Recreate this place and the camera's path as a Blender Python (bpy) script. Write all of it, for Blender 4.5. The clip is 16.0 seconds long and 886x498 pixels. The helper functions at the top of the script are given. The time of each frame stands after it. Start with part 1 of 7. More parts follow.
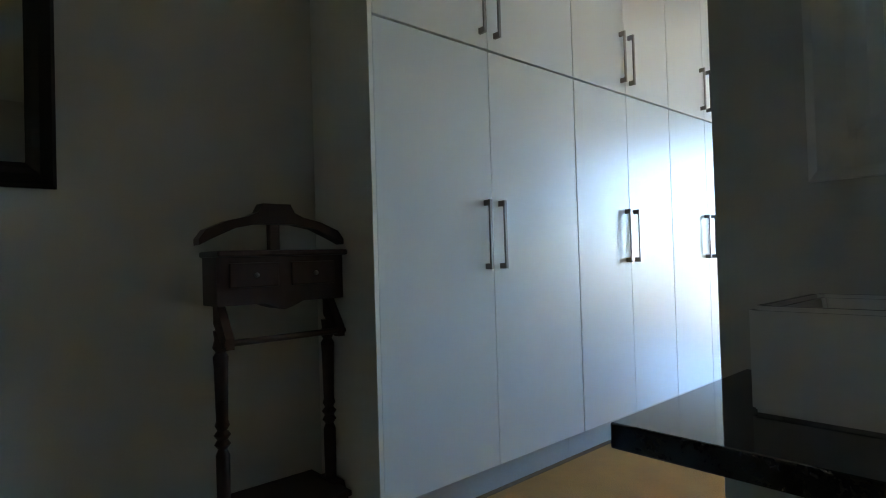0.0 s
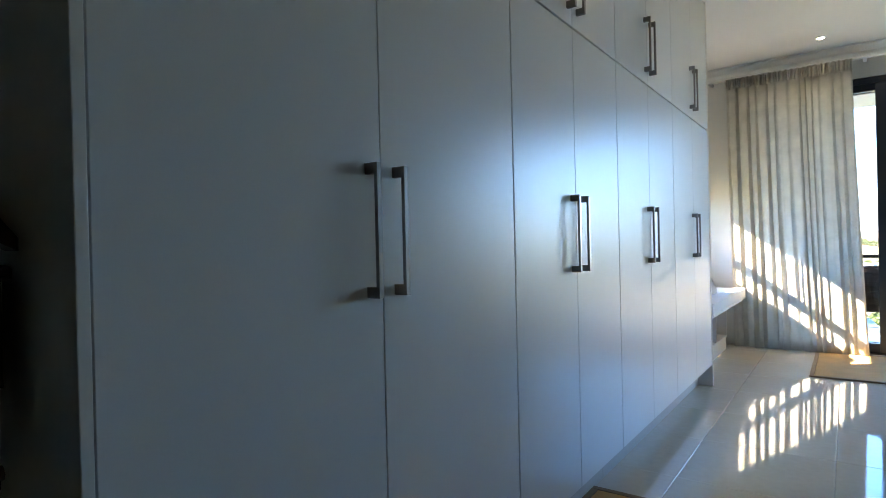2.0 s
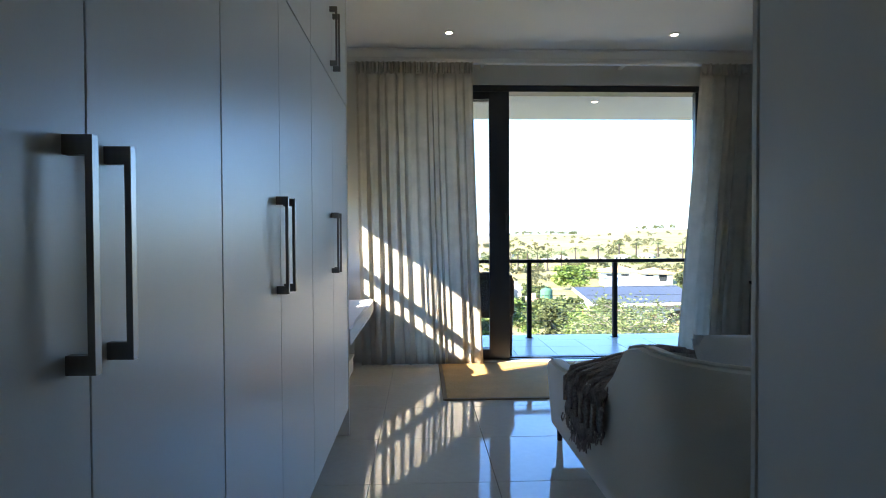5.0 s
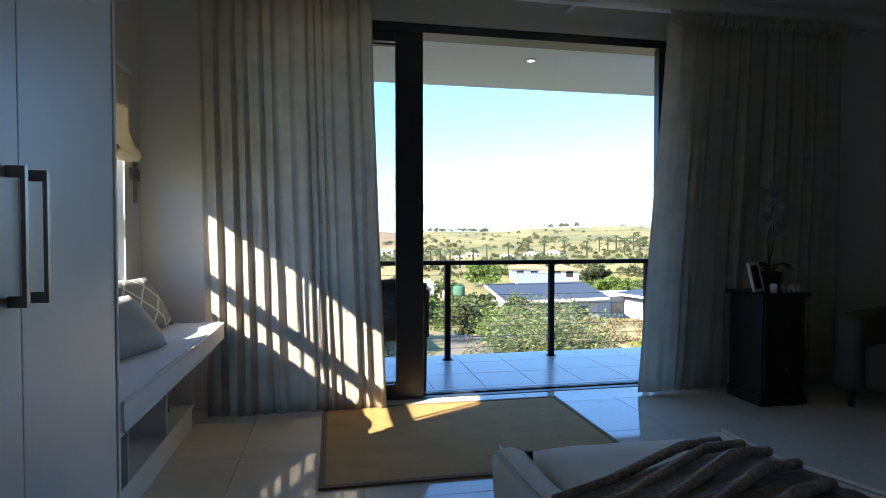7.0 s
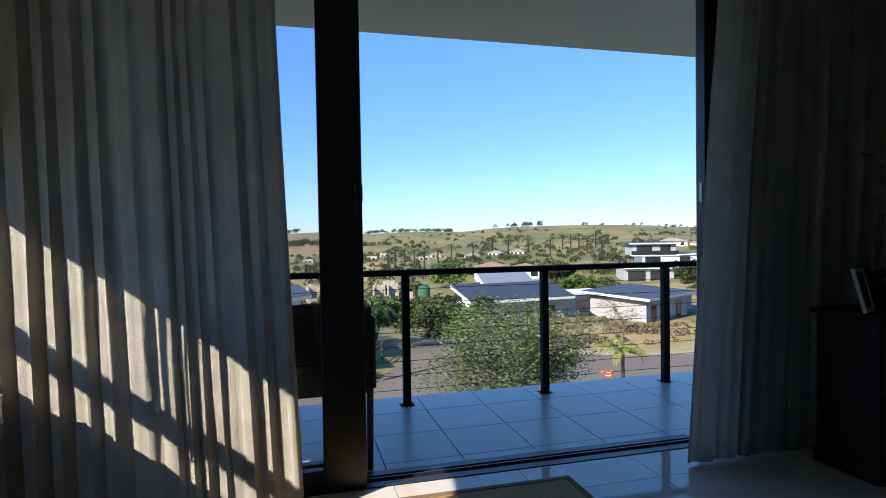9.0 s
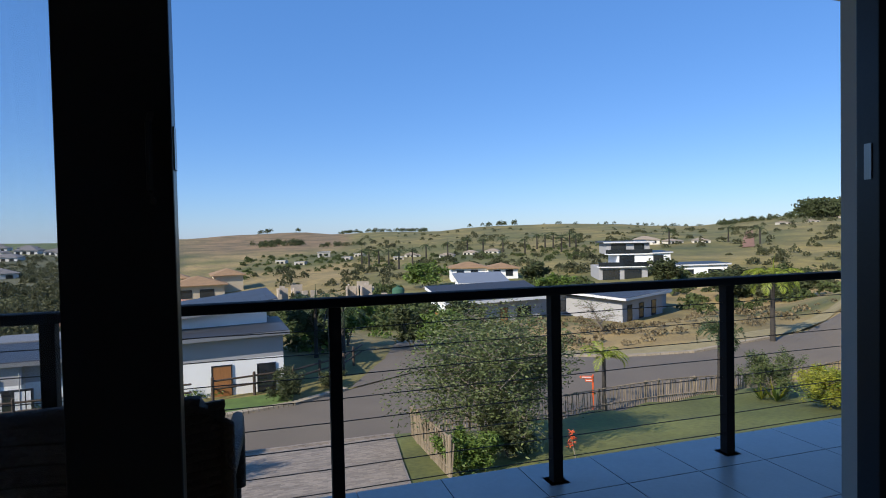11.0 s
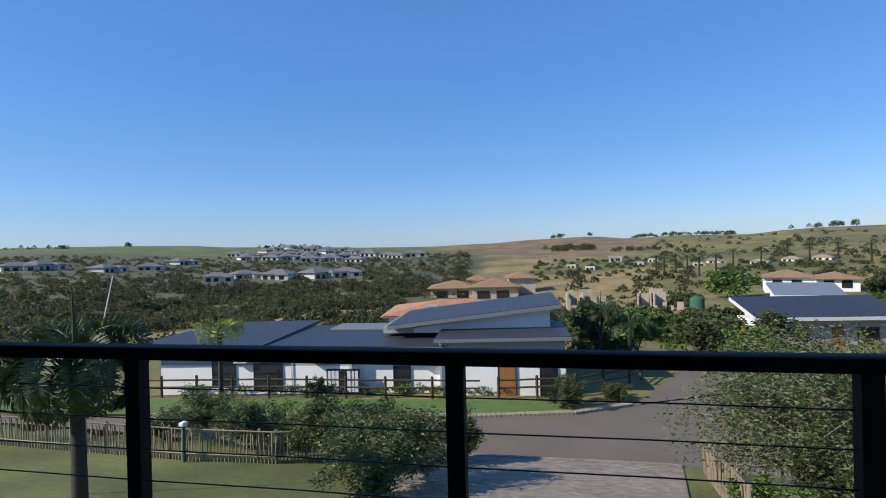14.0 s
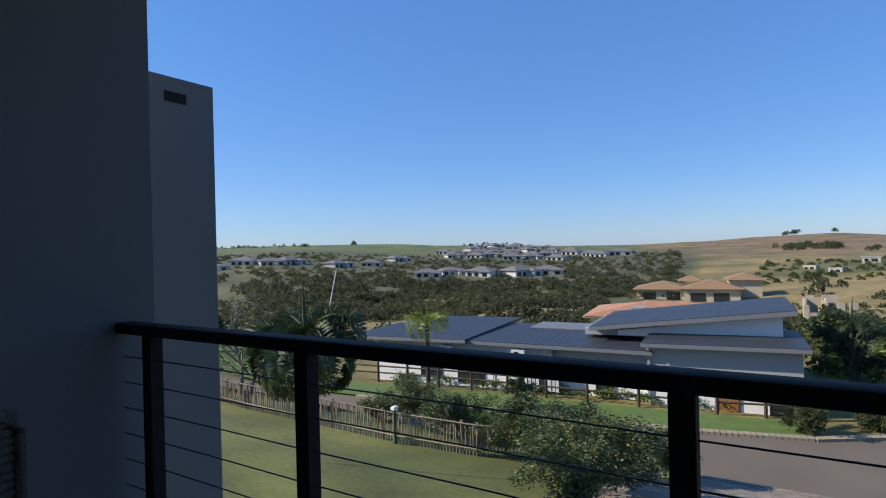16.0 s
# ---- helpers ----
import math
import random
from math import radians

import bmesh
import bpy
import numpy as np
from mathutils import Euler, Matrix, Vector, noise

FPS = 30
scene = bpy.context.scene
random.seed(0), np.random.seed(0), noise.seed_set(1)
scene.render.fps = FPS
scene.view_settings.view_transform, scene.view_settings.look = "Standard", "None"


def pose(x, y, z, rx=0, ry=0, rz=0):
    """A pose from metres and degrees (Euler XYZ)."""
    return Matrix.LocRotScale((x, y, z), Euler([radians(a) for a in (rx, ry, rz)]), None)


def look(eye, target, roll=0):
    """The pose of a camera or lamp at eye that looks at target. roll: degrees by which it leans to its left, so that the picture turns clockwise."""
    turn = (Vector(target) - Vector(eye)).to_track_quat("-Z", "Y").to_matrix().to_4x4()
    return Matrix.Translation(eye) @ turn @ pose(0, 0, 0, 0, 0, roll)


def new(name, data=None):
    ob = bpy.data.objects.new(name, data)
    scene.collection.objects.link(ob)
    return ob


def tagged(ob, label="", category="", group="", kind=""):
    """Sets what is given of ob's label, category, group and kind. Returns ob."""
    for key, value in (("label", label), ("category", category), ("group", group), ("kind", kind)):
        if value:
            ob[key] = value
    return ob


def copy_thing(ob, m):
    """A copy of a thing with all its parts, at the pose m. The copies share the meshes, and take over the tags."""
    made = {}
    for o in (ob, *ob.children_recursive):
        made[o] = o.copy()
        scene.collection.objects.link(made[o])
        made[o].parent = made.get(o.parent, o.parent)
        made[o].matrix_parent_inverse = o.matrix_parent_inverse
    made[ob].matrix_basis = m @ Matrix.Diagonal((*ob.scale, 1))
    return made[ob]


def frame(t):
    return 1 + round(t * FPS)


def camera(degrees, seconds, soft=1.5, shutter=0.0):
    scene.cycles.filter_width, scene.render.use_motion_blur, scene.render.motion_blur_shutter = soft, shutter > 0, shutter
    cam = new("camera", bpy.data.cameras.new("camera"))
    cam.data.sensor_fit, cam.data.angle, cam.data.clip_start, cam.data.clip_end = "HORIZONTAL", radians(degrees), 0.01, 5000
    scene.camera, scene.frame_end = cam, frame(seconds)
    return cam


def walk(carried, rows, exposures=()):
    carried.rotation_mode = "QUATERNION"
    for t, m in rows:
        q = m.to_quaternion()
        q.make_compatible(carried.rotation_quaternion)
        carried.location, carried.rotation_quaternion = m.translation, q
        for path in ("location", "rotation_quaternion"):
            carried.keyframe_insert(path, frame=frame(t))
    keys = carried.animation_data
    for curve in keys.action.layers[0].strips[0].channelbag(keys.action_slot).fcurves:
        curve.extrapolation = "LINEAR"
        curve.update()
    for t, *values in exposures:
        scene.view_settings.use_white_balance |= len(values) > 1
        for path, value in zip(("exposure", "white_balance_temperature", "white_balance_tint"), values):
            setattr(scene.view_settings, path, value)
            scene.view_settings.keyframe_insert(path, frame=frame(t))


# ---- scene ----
cam = camera(76.1, 16.0, soft=1.0)
PATH = [
    (0, (1.647, -1.182, 1.036), (0.156, 0.151, 1.069), -1.7),
    (0.5, (1.414, -0.988, 1.048), (-0.068, 0.355, 1.063), -1.4),
    (1, (1.169, -0.766, 1.073), (-0.252, 0.641, 1.083), -1.5),
    (1.5, (0.998, -0.552, 1.082), (-0.313, 0.959, 1.081), -1.3),
    (2, (0.842, -0.368, 1.092), (-0.321, 1.259, 1.084), -1.3),
    (2.5, (0.69, -0.238, 1.127), (-0.184, 1.56, 1.101), -0.6),
    (3, (0.562, -0.059, 1.122), (-0.099, 1.829, 1.096), -0.7),
    (3.5, (0.492, 0.159, 1.131), (-0.012, 2.094, 1.101), -0.5),
    (4, (0.431, 0.399, 1.145), (0.124, 2.375, 1.104), -0.1),
    (4.5, (0.401, 0.649, 1.148), (0.331, 2.647, 1.106), -0.0),
    (5, (0.428, 0.944, 1.148), (0.506, 2.942, 1.111), -0.3),
    (7.5, (0.73, 2.735, 1.125), (1.15, 4.688, 1.075), -0.3),
    (8, (0.814, 3.063, 1.119), (1.263, 5.011, 1.07), -0.7),
    (8.5, (0.871, 3.382, 1.131), (1.348, 5.324, 1.08), -0.4),
    (9, (0.973, 3.733, 1.125), (1.478, 5.668, 1.077), -0.9),
    (11.5, (1.556, 5.31, 1.163), (2.138, 7.176, 1.113), -1.1),
    (12, (1.686, 5.439, 1.173), (2.231, 7.363, 1.13), -1.3),
    (12.5, (1.779, 5.58, 1.166), (2.178, 7.539, 1.13), -1.1),
    (13, (1.854, 5.731, 1.172), (2.035, 7.722, 1.144), -1.3),
    (13.5, (1.904, 5.846, 1.177), (1.815, 7.844, 1.157), -1.4),
    (14, (1.972, 5.927, 1.189), (1.565, 7.885, 1.176), -1.4),
    (14.5, (1.969, 6.016, 1.184), (1.338, 7.914, 1.178), -1.4),
    (15, (1.931, 6.118, 1.178), (1.103, 7.939, 1.173), -1.2),
    (15.5, (1.899, 6.212, 1.178), (0.885, 7.936, 1.178), -1.4),
    (16, (1.87, 6.288, 1.147), (0.813, 7.987, 1.145), -1.4),
]
walk(cam, [(t, look(e, g, r)) for t, e, g, r in PATH],
     [(0, 5.5, 8100, 10), (1, 5.1, 7850, 10), (2, 4.37, 7600, 10), (3, 3.42, 7450, 10), (3.6, 3.15, 7400, 10), (4.2, 2.92, 7350, 10), (5, 3.06, 7300, 10), (7.3, 1.98, 7150, 10), (9, 0.88, 6850, 10), (11.3, 0.2, 6850, 11), (13.5, 0.17, 6850, 11), (16, 0.22, 7000, 11)])

# ---- world and sun ----
SUN_DIR = Vector((1.0, 0.526, -0.73)).normalized()
world = bpy.data.worlds.new("sky")
scene.world = world
world.use_nodes = True
wn = world.node_tree.nodes
sky = wn.new("ShaderNodeTexSky")
sky.sky_type, sky.sun_disc = "NISHITA", False
sky.sun_elevation = math.asin(-SUN_DIR.z)
sky.sun_rotation = math.atan2(-SUN_DIR.x, -SUN_DIR.y)
sky.altitude, sky.air_density, sky.dust_density, sky.ozone_density = 0, 1.0, 0.1, 1.2
deep = wn.new("ShaderNodeHueSaturation")
deep.inputs["Saturation"].default_value = 1.15
tint = wn.new("ShaderNodeMix")
tint.data_type, tint.blend_type = "RGBA", "MULTIPLY"
tint.inputs[0].default_value, tint.inputs[7].default_value = 1.0, (0.74, 0.93, 1.28, 1)
world.node_tree.links.new(sky.outputs[0], deep.inputs["Color"])
world.node_tree.links.new(deep.outputs[0], tint.inputs[6])
even = wn.new("ShaderNodeMix")
even.data_type = "RGBA"
even.inputs[0].default_value, even.inputs[7].default_value = 0.53, (0.54, 1.96, 5.25, 1)
world.node_tree.links.new(tint.outputs[2], even.inputs[6])
world.node_tree.links.new(even.outputs[2], wn["Background"].inputs[0])
wn["Background"].inputs[1].default_value = 0.125
sun = new("sun", bpy.data.lights.new("sun", "SUN"))
sun.data.energy, sun.data.angle, sun.data.color = 5.0, radians(0.5), (1.0, 0.95, 0.86)
sun.matrix_world = look((0, 0, 60), Vector((0, 0, 60)) + SUN_DIR)


# ---- mesh helpers ----
def mesh_of(name, bm, mat, smooth=None):
    me = bpy.data.meshes.new(name)
    bmesh.ops.recalc_face_normals(bm, faces=bm.faces[:])
    if smooth is not None:
        for f in bm.faces:
            f.smooth = True
        for e in bm.edges:
            e.smooth = len(e.link_faces) == 2 and e.calc_face_angle(0) < radians(smooth)
    bm.to_mesh(me)
    bm.free()
    me.materials.append(mat)
    return me


def part(name, bm, material, parent, label="", smooth=None):
    """Links a bmesh as one mesh object under a thing or under a part."""
    ob = new(name, mesh_of(name, bm, material, smooth))
    ob.parent = parent
    return tagged(ob, label)


def thing(name, bm, material, label, category, group="", kind="", smooth=None):
    ob = new(name, mesh_of(name, bm, material, smooth))
    return tagged(ob, label, category, group, kind)


def empty(name, at, label, category, group="", kind="", rz=0):
    ob = new(name)
    ob.empty_display_size = 0.1
    ob.matrix_world = pose(*at, 0, 0, rz)
    return tagged(ob, label, category, group, kind)


def box(bm, x0, y0, z0, x1, y1, z1, bevel=0.0, m=None):
    c = ((x0 + x1) / 2, (y0 + y1) / 2, (z0 + z1) / 2)
    t = Matrix.LocRotScale(c, None, (abs(x1 - x0), abs(y1 - y0), abs(z1 - z0)))
    if m:
        t = m @ t
    vs = bmesh.ops.create_cube(bm, size=1, matrix=t)["verts"]
    if bevel:
        es = list({e for v in vs for e in v.link_edges})
        bmesh.ops.bevel(bm, geom=es, offset=bevel, segments=2, affect="EDGES", profile=0.5)
    return bm


def boxes(*rows, bevel=0.0):
    bm = bmesh.new()
    for r in rows:
        box(bm, *r, bevel=bevel)
    return bm


def lathe(bm, profile, at=(0, 0, 0), n=20, m=None):
    """A turned shape from (radius, height) pairs, closed at both ends."""
    rings = []
    m = m or Matrix()
    for r, z in profile:
        rings.append([bm.verts.new(m @ Vector((at[0] + r * math.cos(2 * math.pi * k / n), at[1] + r * math.sin(2 * math.pi * k / n), at[2] + z))) for k in range(n)])
    for a, b in zip(rings, rings[1:]):
        for k in range(n):
            bm.faces.new((a[k], a[(k + 1) % n], b[(k + 1) % n], b[k]))
    bm.faces.new(rings[0])
    bm.faces.new(rings[-1])
    return bm


def tube(bm, pts, r0, r1=None, n=8):
    """A tapering tube along points."""
    r1 = r0 if r1 is None else r1
    pts = [Vector(p) for p in pts]
    rings = []
    for i, p in enumerate(pts):
        d = (pts[min(i + 1, len(pts) - 1)] - pts[max(i - 1, 0)]).normalized()
        u = d.orthogonal().normalized() if abs(d.z) > 0.95 else d.cross(Vector((0, 0, 1))).normalized()
        v = d.cross(u)
        r = r0 + (r1 - r0) * i / max(1, len(pts) - 1)
        rings.append([bm.verts.new(p + r * (math.cos(2 * math.pi * k / n) * u + math.sin(2 * math.pi * k / n) * v)) for k in range(n)])
    for a, b in zip(rings, rings[1:]):
        for k in range(n):
            bm.faces.new((a[k], a[(k + 1) % n], b[(k + 1) % n], b[k]))
    bm.faces.new(rings[0])
    bm.faces.new(rings[-1])
    return bm


def prism(bm, outline, y0, y1, axis="y"):
    """Extrudes a flat outline: (x, z) pairs along y, or (y, z) pairs along x, or (x, y) along z."""
    def p(a, b, c):
        return {"y": (a, c, b), "x": (c, a, b), "z": (a, b, c)}[axis]
    f = [bm.verts.new(p(a, b, y0)) for a, b in outline]
    g = [bm.verts.new(p(a, b, y1)) for a, b in outline]
    bm.faces.new(f)
    bm.faces.new(g)
    n = len(f)
    for k in range(n):
        bm.faces.new((f[k], f[(k + 1) % n], g[(k + 1) % n], g[k]))
    return bm


# ---- materials ----
def material(name, color, rough=0.5, metal=0.0, vary=0.12, scale=6.0, fine=60.0, bump=0.0, dark=None, spec=0.5, per_object=0.0, coat=0.0, stretch=None, island=0.0, transl=0.0):
    """Two scales of noise over a base colour, with relief, and an optional shift from piece to piece."""
    mat = bpy.data.materials.new(name)
    mat.use_nodes = True
    nt = mat.node_tree
    N, L = nt.nodes, nt.links
    b = N["Principled BSDF"]
    b.inputs["Roughness"].default_value, b.inputs["Metallic"].default_value = rough, metal
    b.inputs["Specular IOR Level"].default_value = spec
    b.inputs["Coat Weight"].default_value = coat
    b.inputs["Coat Roughness"].default_value = 0.08
    tc = N.new("ShaderNodeTexCoord")
    mp = N.new("ShaderNodeMapping")
    L.new(tc.outputs["Object"], mp.inputs[0])
    if stretch:
        mp.inputs["Scale"].default_value = stretch
    n1, n2 = N.new("ShaderNodeTexNoise"), N.new("ShaderNodeTexNoise")
    for n, s in ((n1, scale), (n2, fine)):
        n.inputs["Scale"].default_value, n.inputs["Detail"].default_value = s, 5
        L.new(mp.outputs[0], n.inputs["Vector"])
    mix = N.new("ShaderNodeMix")
    mix.data_type = "FLOAT"
    mix.inputs[0].default_value = 0.45
    L.new(n1.outputs[0], mix.inputs[2])
    L.new(n2.outputs[0], mix.inputs[3])
    ramp = N.new("ShaderNodeValToRGB")
    lo = dark or tuple(c * (1 - vary) for c in color)
    hi = color if dark else tuple(min(1, c * (1 + vary)) for c in color)
    ramp.color_ramp.elements[0].color, ramp.color_ramp.elements[1].color = (*lo, 1), (*hi, 1)
    ramp.color_ramp.elements[0].position, ramp.color_ramp.elements[1].position = 0.33, 0.67
    L.new(mix.outputs[0], ramp.inputs[0])
    out = ramp.outputs[0]
    if per_object or island:
        hs = N.new("ShaderNodeHueSaturation")
        mr = N.new("ShaderNodeMapRange")
        w = per_object or island
        mr.inputs[3].default_value, mr.inputs[4].default_value = 1 - w, 1 + w
        src = N.new("ShaderNodeObjectInfo").outputs["Random"] if per_object else N.new("ShaderNodeNewGeometry").outputs["Random Per Island"]
        L.new(src, mr.inputs[0])
        L.new(mr.outputs[0], hs.inputs["Value"])
        L.new(out, hs.inputs["Color"])
        out = hs.outputs[0]
    L.new(out, b.inputs["Base Color"])
    if transl:
        b.inputs["Subsurface Weight"].default_value = 0.0
        tr = N.new("ShaderNodeBsdfTranslucent")
        L.new(out, tr.inputs[0])
        ms = N.new("ShaderNodeMixShader")
        ms.inputs[0].default_value = transl
        L.new(b.outputs[0], ms.inputs[1])
        L.new(tr.outputs[0], ms.inputs[2])
        L.new(ms.outputs[0], N["Material Output"].inputs[0])
    if bump:
        bp = N.new("ShaderNodeBump")
        bp.inputs["Strength"].default_value, bp.inputs["Distance"].default_value = min(1, bump), 0.01
        L.new(n2.outputs[0], bp.inputs["Height"])
        L.new(bp.outputs[0], b.inputs["Normal"])
    rr = N.new("ShaderNodeMapRange")
    rr.inputs[3].default_value, rr.inputs[4].default_value = max(0.02, rough * 0.85), min(1, rough * 1.15)
    L.new(n1.outputs[0], rr.inputs[0])
    L.new(rr.outputs[0], b.inputs["Roughness"])
    return mat


def glass_material(name, tint=(1, 1, 1), rough=0.0):
    mat = bpy.data.materials.new(name)
    mat.use_nodes = True
    N, L = mat.node_tree.nodes, mat.node_tree.links
    g, t, m = N.new("ShaderNodeBsdfGlossy"), N.new("ShaderNodeBsdfTransparent"), N.new("ShaderNodeMixShader")
    g.inputs["Roughness"].default_value = rough
    t.inputs[0].default_value = (*tint, 1)
    lw, pw, ad = N.new("ShaderNodeLayerWeight"), N.new("ShaderNodeMath"), N.new("ShaderNodeMath")
    pw.operation, ad.operation = "POWER", "MULTIPLY_ADD"
    pw.inputs[1].default_value, ad.inputs[1].default_value, ad.inputs[2].default_value = 5.0, 0.9, 0.035
    L.new(lw.outputs["Facing"], pw.inputs[0])
    L.new(pw.outputs[0], ad.inputs[0])
    L.new(ad.outputs[0], m.inputs[0])
    L.new(t.outputs[0], m.inputs[1])
    L.new(g.outputs[0], m.inputs[2])
    L.new(m.outputs[0], N["Material Output"].inputs[0])
    return mat


def glow_material(name, color, strength):
    mat = material(name, color, 0.4)
    b = mat.node_tree.nodes["Principled BSDF"]
    b.inputs["Emission Color"].default_value, b.inputs["Emission Strength"].default_value = (*color, 1), strength
    return mat


M_WALL = material("wall_paint", (0.60, 0.585, 0.54), 0.8, vary=0.03, scale=1.5, fine=180, bump=0.05)
M_CEIL = material("ceiling_paint", (0.78, 0.77, 0.74), 0.9, vary=0.02, scale=1.2, fine=150, bump=0.03)
M_MELA = material("white_melamine", (0.70, 0.72, 0.72), 0.32, vary=0.02, scale=2.0, fine=260, bump=0.012, spec=0.6)
M_MELA_EDGE = material("white_edging", (0.74, 0.73, 0.69), 0.4, vary=0.03)
M_STEEL = material("brushed_steel", (0.27, 0.26, 0.25), 0.32, 1.0, vary=0.1, scale=8, fine=200, stretch=(1, 1, 0.05))
M_FLOORTILE = material("polished_porcelain", (0.62, 0.57, 0.48), 0.05, vary=0.05, scale=3, fine=24, spec=0.65, per_object=0.02)
M_GROUT = material("grout", (0.42, 0.40, 0.36), 0.9, vary=0.1)
M_BTILE = material("balcony_tile", (0.42, 0.43, 0.42), 0.30, vary=0.08, scale=5, fine=45, bump=0.03, per_object=0.03)
M_DARKWOOD = material("dark_mahogany", (0.038, 0.014, 0.009), 0.38, vary=0.35, scale=5, fine=30, stretch=(1, 1, 0.15), coat=0.12)
M_BLACK = material("black_granite", (0.012, 0.013, 0.015), 0.06, vary=0.5, scale=30, fine=160)
M_CERAMIC = material("white_ceramic", (0.80, 0.79, 0.77), 0.12, vary=0.02)
M_ALU = material("charcoal_aluminium", (0.018, 0.022, 0.03), 0.35, 0.0, vary=0.15, scale=3, fine=120)
M_RAIL = material("black_powder_coat", (0.018, 0.014, 0.014), 0.7, 0.0, vary=0.25, scale=6, fine=90, bump=0.05, spec=0.18)
M_CABLE = material("steel_cable", (0.06, 0.055, 0.055), 0.45, 0.8, vary=0.2)
M_CURTAIN = material("cream_curtain_cloth", (0.63, 0.585, 0.51), 0.9, vary=0.14, scale=9, fine=240, bump=0.35, transl=0.02)
M_RUG = material("tan_sisal_rug", (0.42, 0.25, 0.09), 0.95, vary=0.16, scale=7, fine=190, bump=0.7)
M_MAT = material("mustard_rug", (0.50, 0.26, 0.07), 0.95, vary=0.14, scale=5, fine=150, bump=0.7)
M_BIND = material("brown_rug_binding", (0.20, 0.13, 0.07), 0.9, vary=0.15)
M_SOFA = material("cream_upholstery", (0.70, 0.66, 0.58), 0.85, vary=0.04, scale=4, fine=260, bump=0.15)
M_THROW = material("grey_brown_knit", (0.36, 0.30, 0.265), 0.95, vary=0.4, scale=14, fine=90, bump=1.0)
M_CUSHION = material("pale_grey_cushion", (0.50, 0.50, 0.49), 0.9, vary=0.06, fine=200, bump=0.2)
M_SEATPAD = material("white_quilted_pad", (0.80, 0.79, 0.78), 0.9, vary=0.05, fine=150, bump=0.25)
M_GLASS = glass_material("window_glass")
M_MIRROR = material("mirror", (0.85, 0.85, 0.85), 0.02, 1.0, vary=0.0)
M_BLIND = material("cream_blind_cloth", (0.66, 0.60, 0.48), 0.9, vary=0.06, fine=220, bump=0.2, transl=0.25)
M_RIBBON = material("yellow_ribbon", (0.62, 0.50, 0.08), 0.55, vary=0.1)
M_PEWTER = material("pewter", (0.20, 0.18, 0.16), 0.5, 0.7, vary=0.4, fine=90, bump=0.4)
M_RATTAN = material("dark_rattan", (0.05, 0.037, 0.03), 0.6, vary=0.4, fine=120, bump=0.8)
M_ORCHID = material("white_petals", (0.62, 0.60, 0.60), 0.6, vary=0.08)
M_STEM = material("orchid_stem", (0.10, 0.15, 0.05), 0.6)
M_LAMP = glow_material("lamp_glow", (1.0, 0.93, 0.82), 4.5)
M_PLASTER = material("grey_outer_plaster", (0.15, 0.15, 0.152), 0.9, vary=0.06, scale=2, fine=120, bump=0.15)
M_SOFFIT = material("white_soffit", (0.74, 0.74, 0.72), 0.9, vary=0.02)
M_TOEKICK = material("toe_kick", (0.50, 0.50, 0.49), 0.5, vary=0.04)


# ---- structure ----
CEIL_Z, FAR_Y, WIN_X, RIGHT_X = 2.88, 6.22, -0.53, 5.2
EDGE_Y = 7.66          # outer edge of the balcony floor
floor = thing("floor", boxes((-0.75, -3.2, -0.25, RIGHT_X, FAR_Y + 0.14, -0.012)), M_GROUT, "cream polished porcelain tiled floor", "floor", kind="structure")
ceiling = thing("ceiling", boxes((-0.75, -3.2, CEIL_Z, RIGHT_X, FAR_Y + 0.2, CEIL_Z + 0.25)), M_CEIL, "white painted plaster ceiling", "ceiling", kind="structure")
thing("wall_west", boxes((-0.60, -3.2, 0, -0.40, -0.02, CEIL_Z)), M_WALL, "beige painted wall with a small unseen opening added for daylight behind the valet stand", "wall", kind="structure")
# the small opening is out of view, added and sized to light the west wall
thing("wall_south", boxes((-0.75, -3.35, 0, 2.7, -3.2, CEIL_Z), (2.92, -3.35, 0, RIGHT_X, -3.2, CEIL_Z), (2.7, -3.35, 0, 2.92, -3.2, 1.84), (2.7, -3.35, 2.05, 2.92, -3.2, CEIL_Z)), M_WALL, "beige painted wall with a small unseen opening added for daylight", "wall", kind="structure")
thing("wall_east", boxes((RIGHT_X, -3.2, 0, RIGHT_X + 0.15, FAR_Y + 0.2, CEIL_Z)), M_WALL, "beige painted wall with a small unseen opening added for daylight of the bedroom", "wall", kind="structure")
WY0, WY1, WZ0, WZ1 = 4.74, 5.95, 0.86, 2.02
thing("wall_window", boxes((WIN_X - 0.14, -0.0, 0, WIN_X, WY0, CEIL_Z), (WIN_X - 0.14, WY1, 0, WIN_X, FAR_Y + 0.2, CEIL_Z),
                           (WIN_X - 0.14, WY0, 0, WIN_X, WY1, WZ0), (WIN_X - 0.14, WY0, WZ1, WIN_X, WY1, CEIL_Z)), M_WALL, "beige painted wall with a window over the bench", "wall", kind="structure")
DX0, DX1, DZ = -0.05, 3.13, 2.58
thing("wall_north", boxes((WIN_X, FAR_Y, 0, DX0, FAR_Y + 0.2, CEIL_Z), (DX1, FAR_Y, 0, RIGHT_X, FAR_Y + 0.2, CEIL_Z),
                          (DX0, FAR_Y, DZ, DX1, FAR_Y + 0.2, CEIL_Z)), M_WALL, "beige painted wall round the sliding door", "wall", kind="structure")
thing("wall_vanity", boxes((1.18, -0.05, 0, RIGHT_X, 0.06, CEIL_Z)), M_WALL, "beige painted wall behind the vanity", "wall", kind="structure")
thing("wall_wardrobe_back", boxes((1.86, 0.06, 0, 1.95, 2.30, CEIL_Z)), M_WALL, "beige painted wall behind the cupboards", "wall", kind="structure")


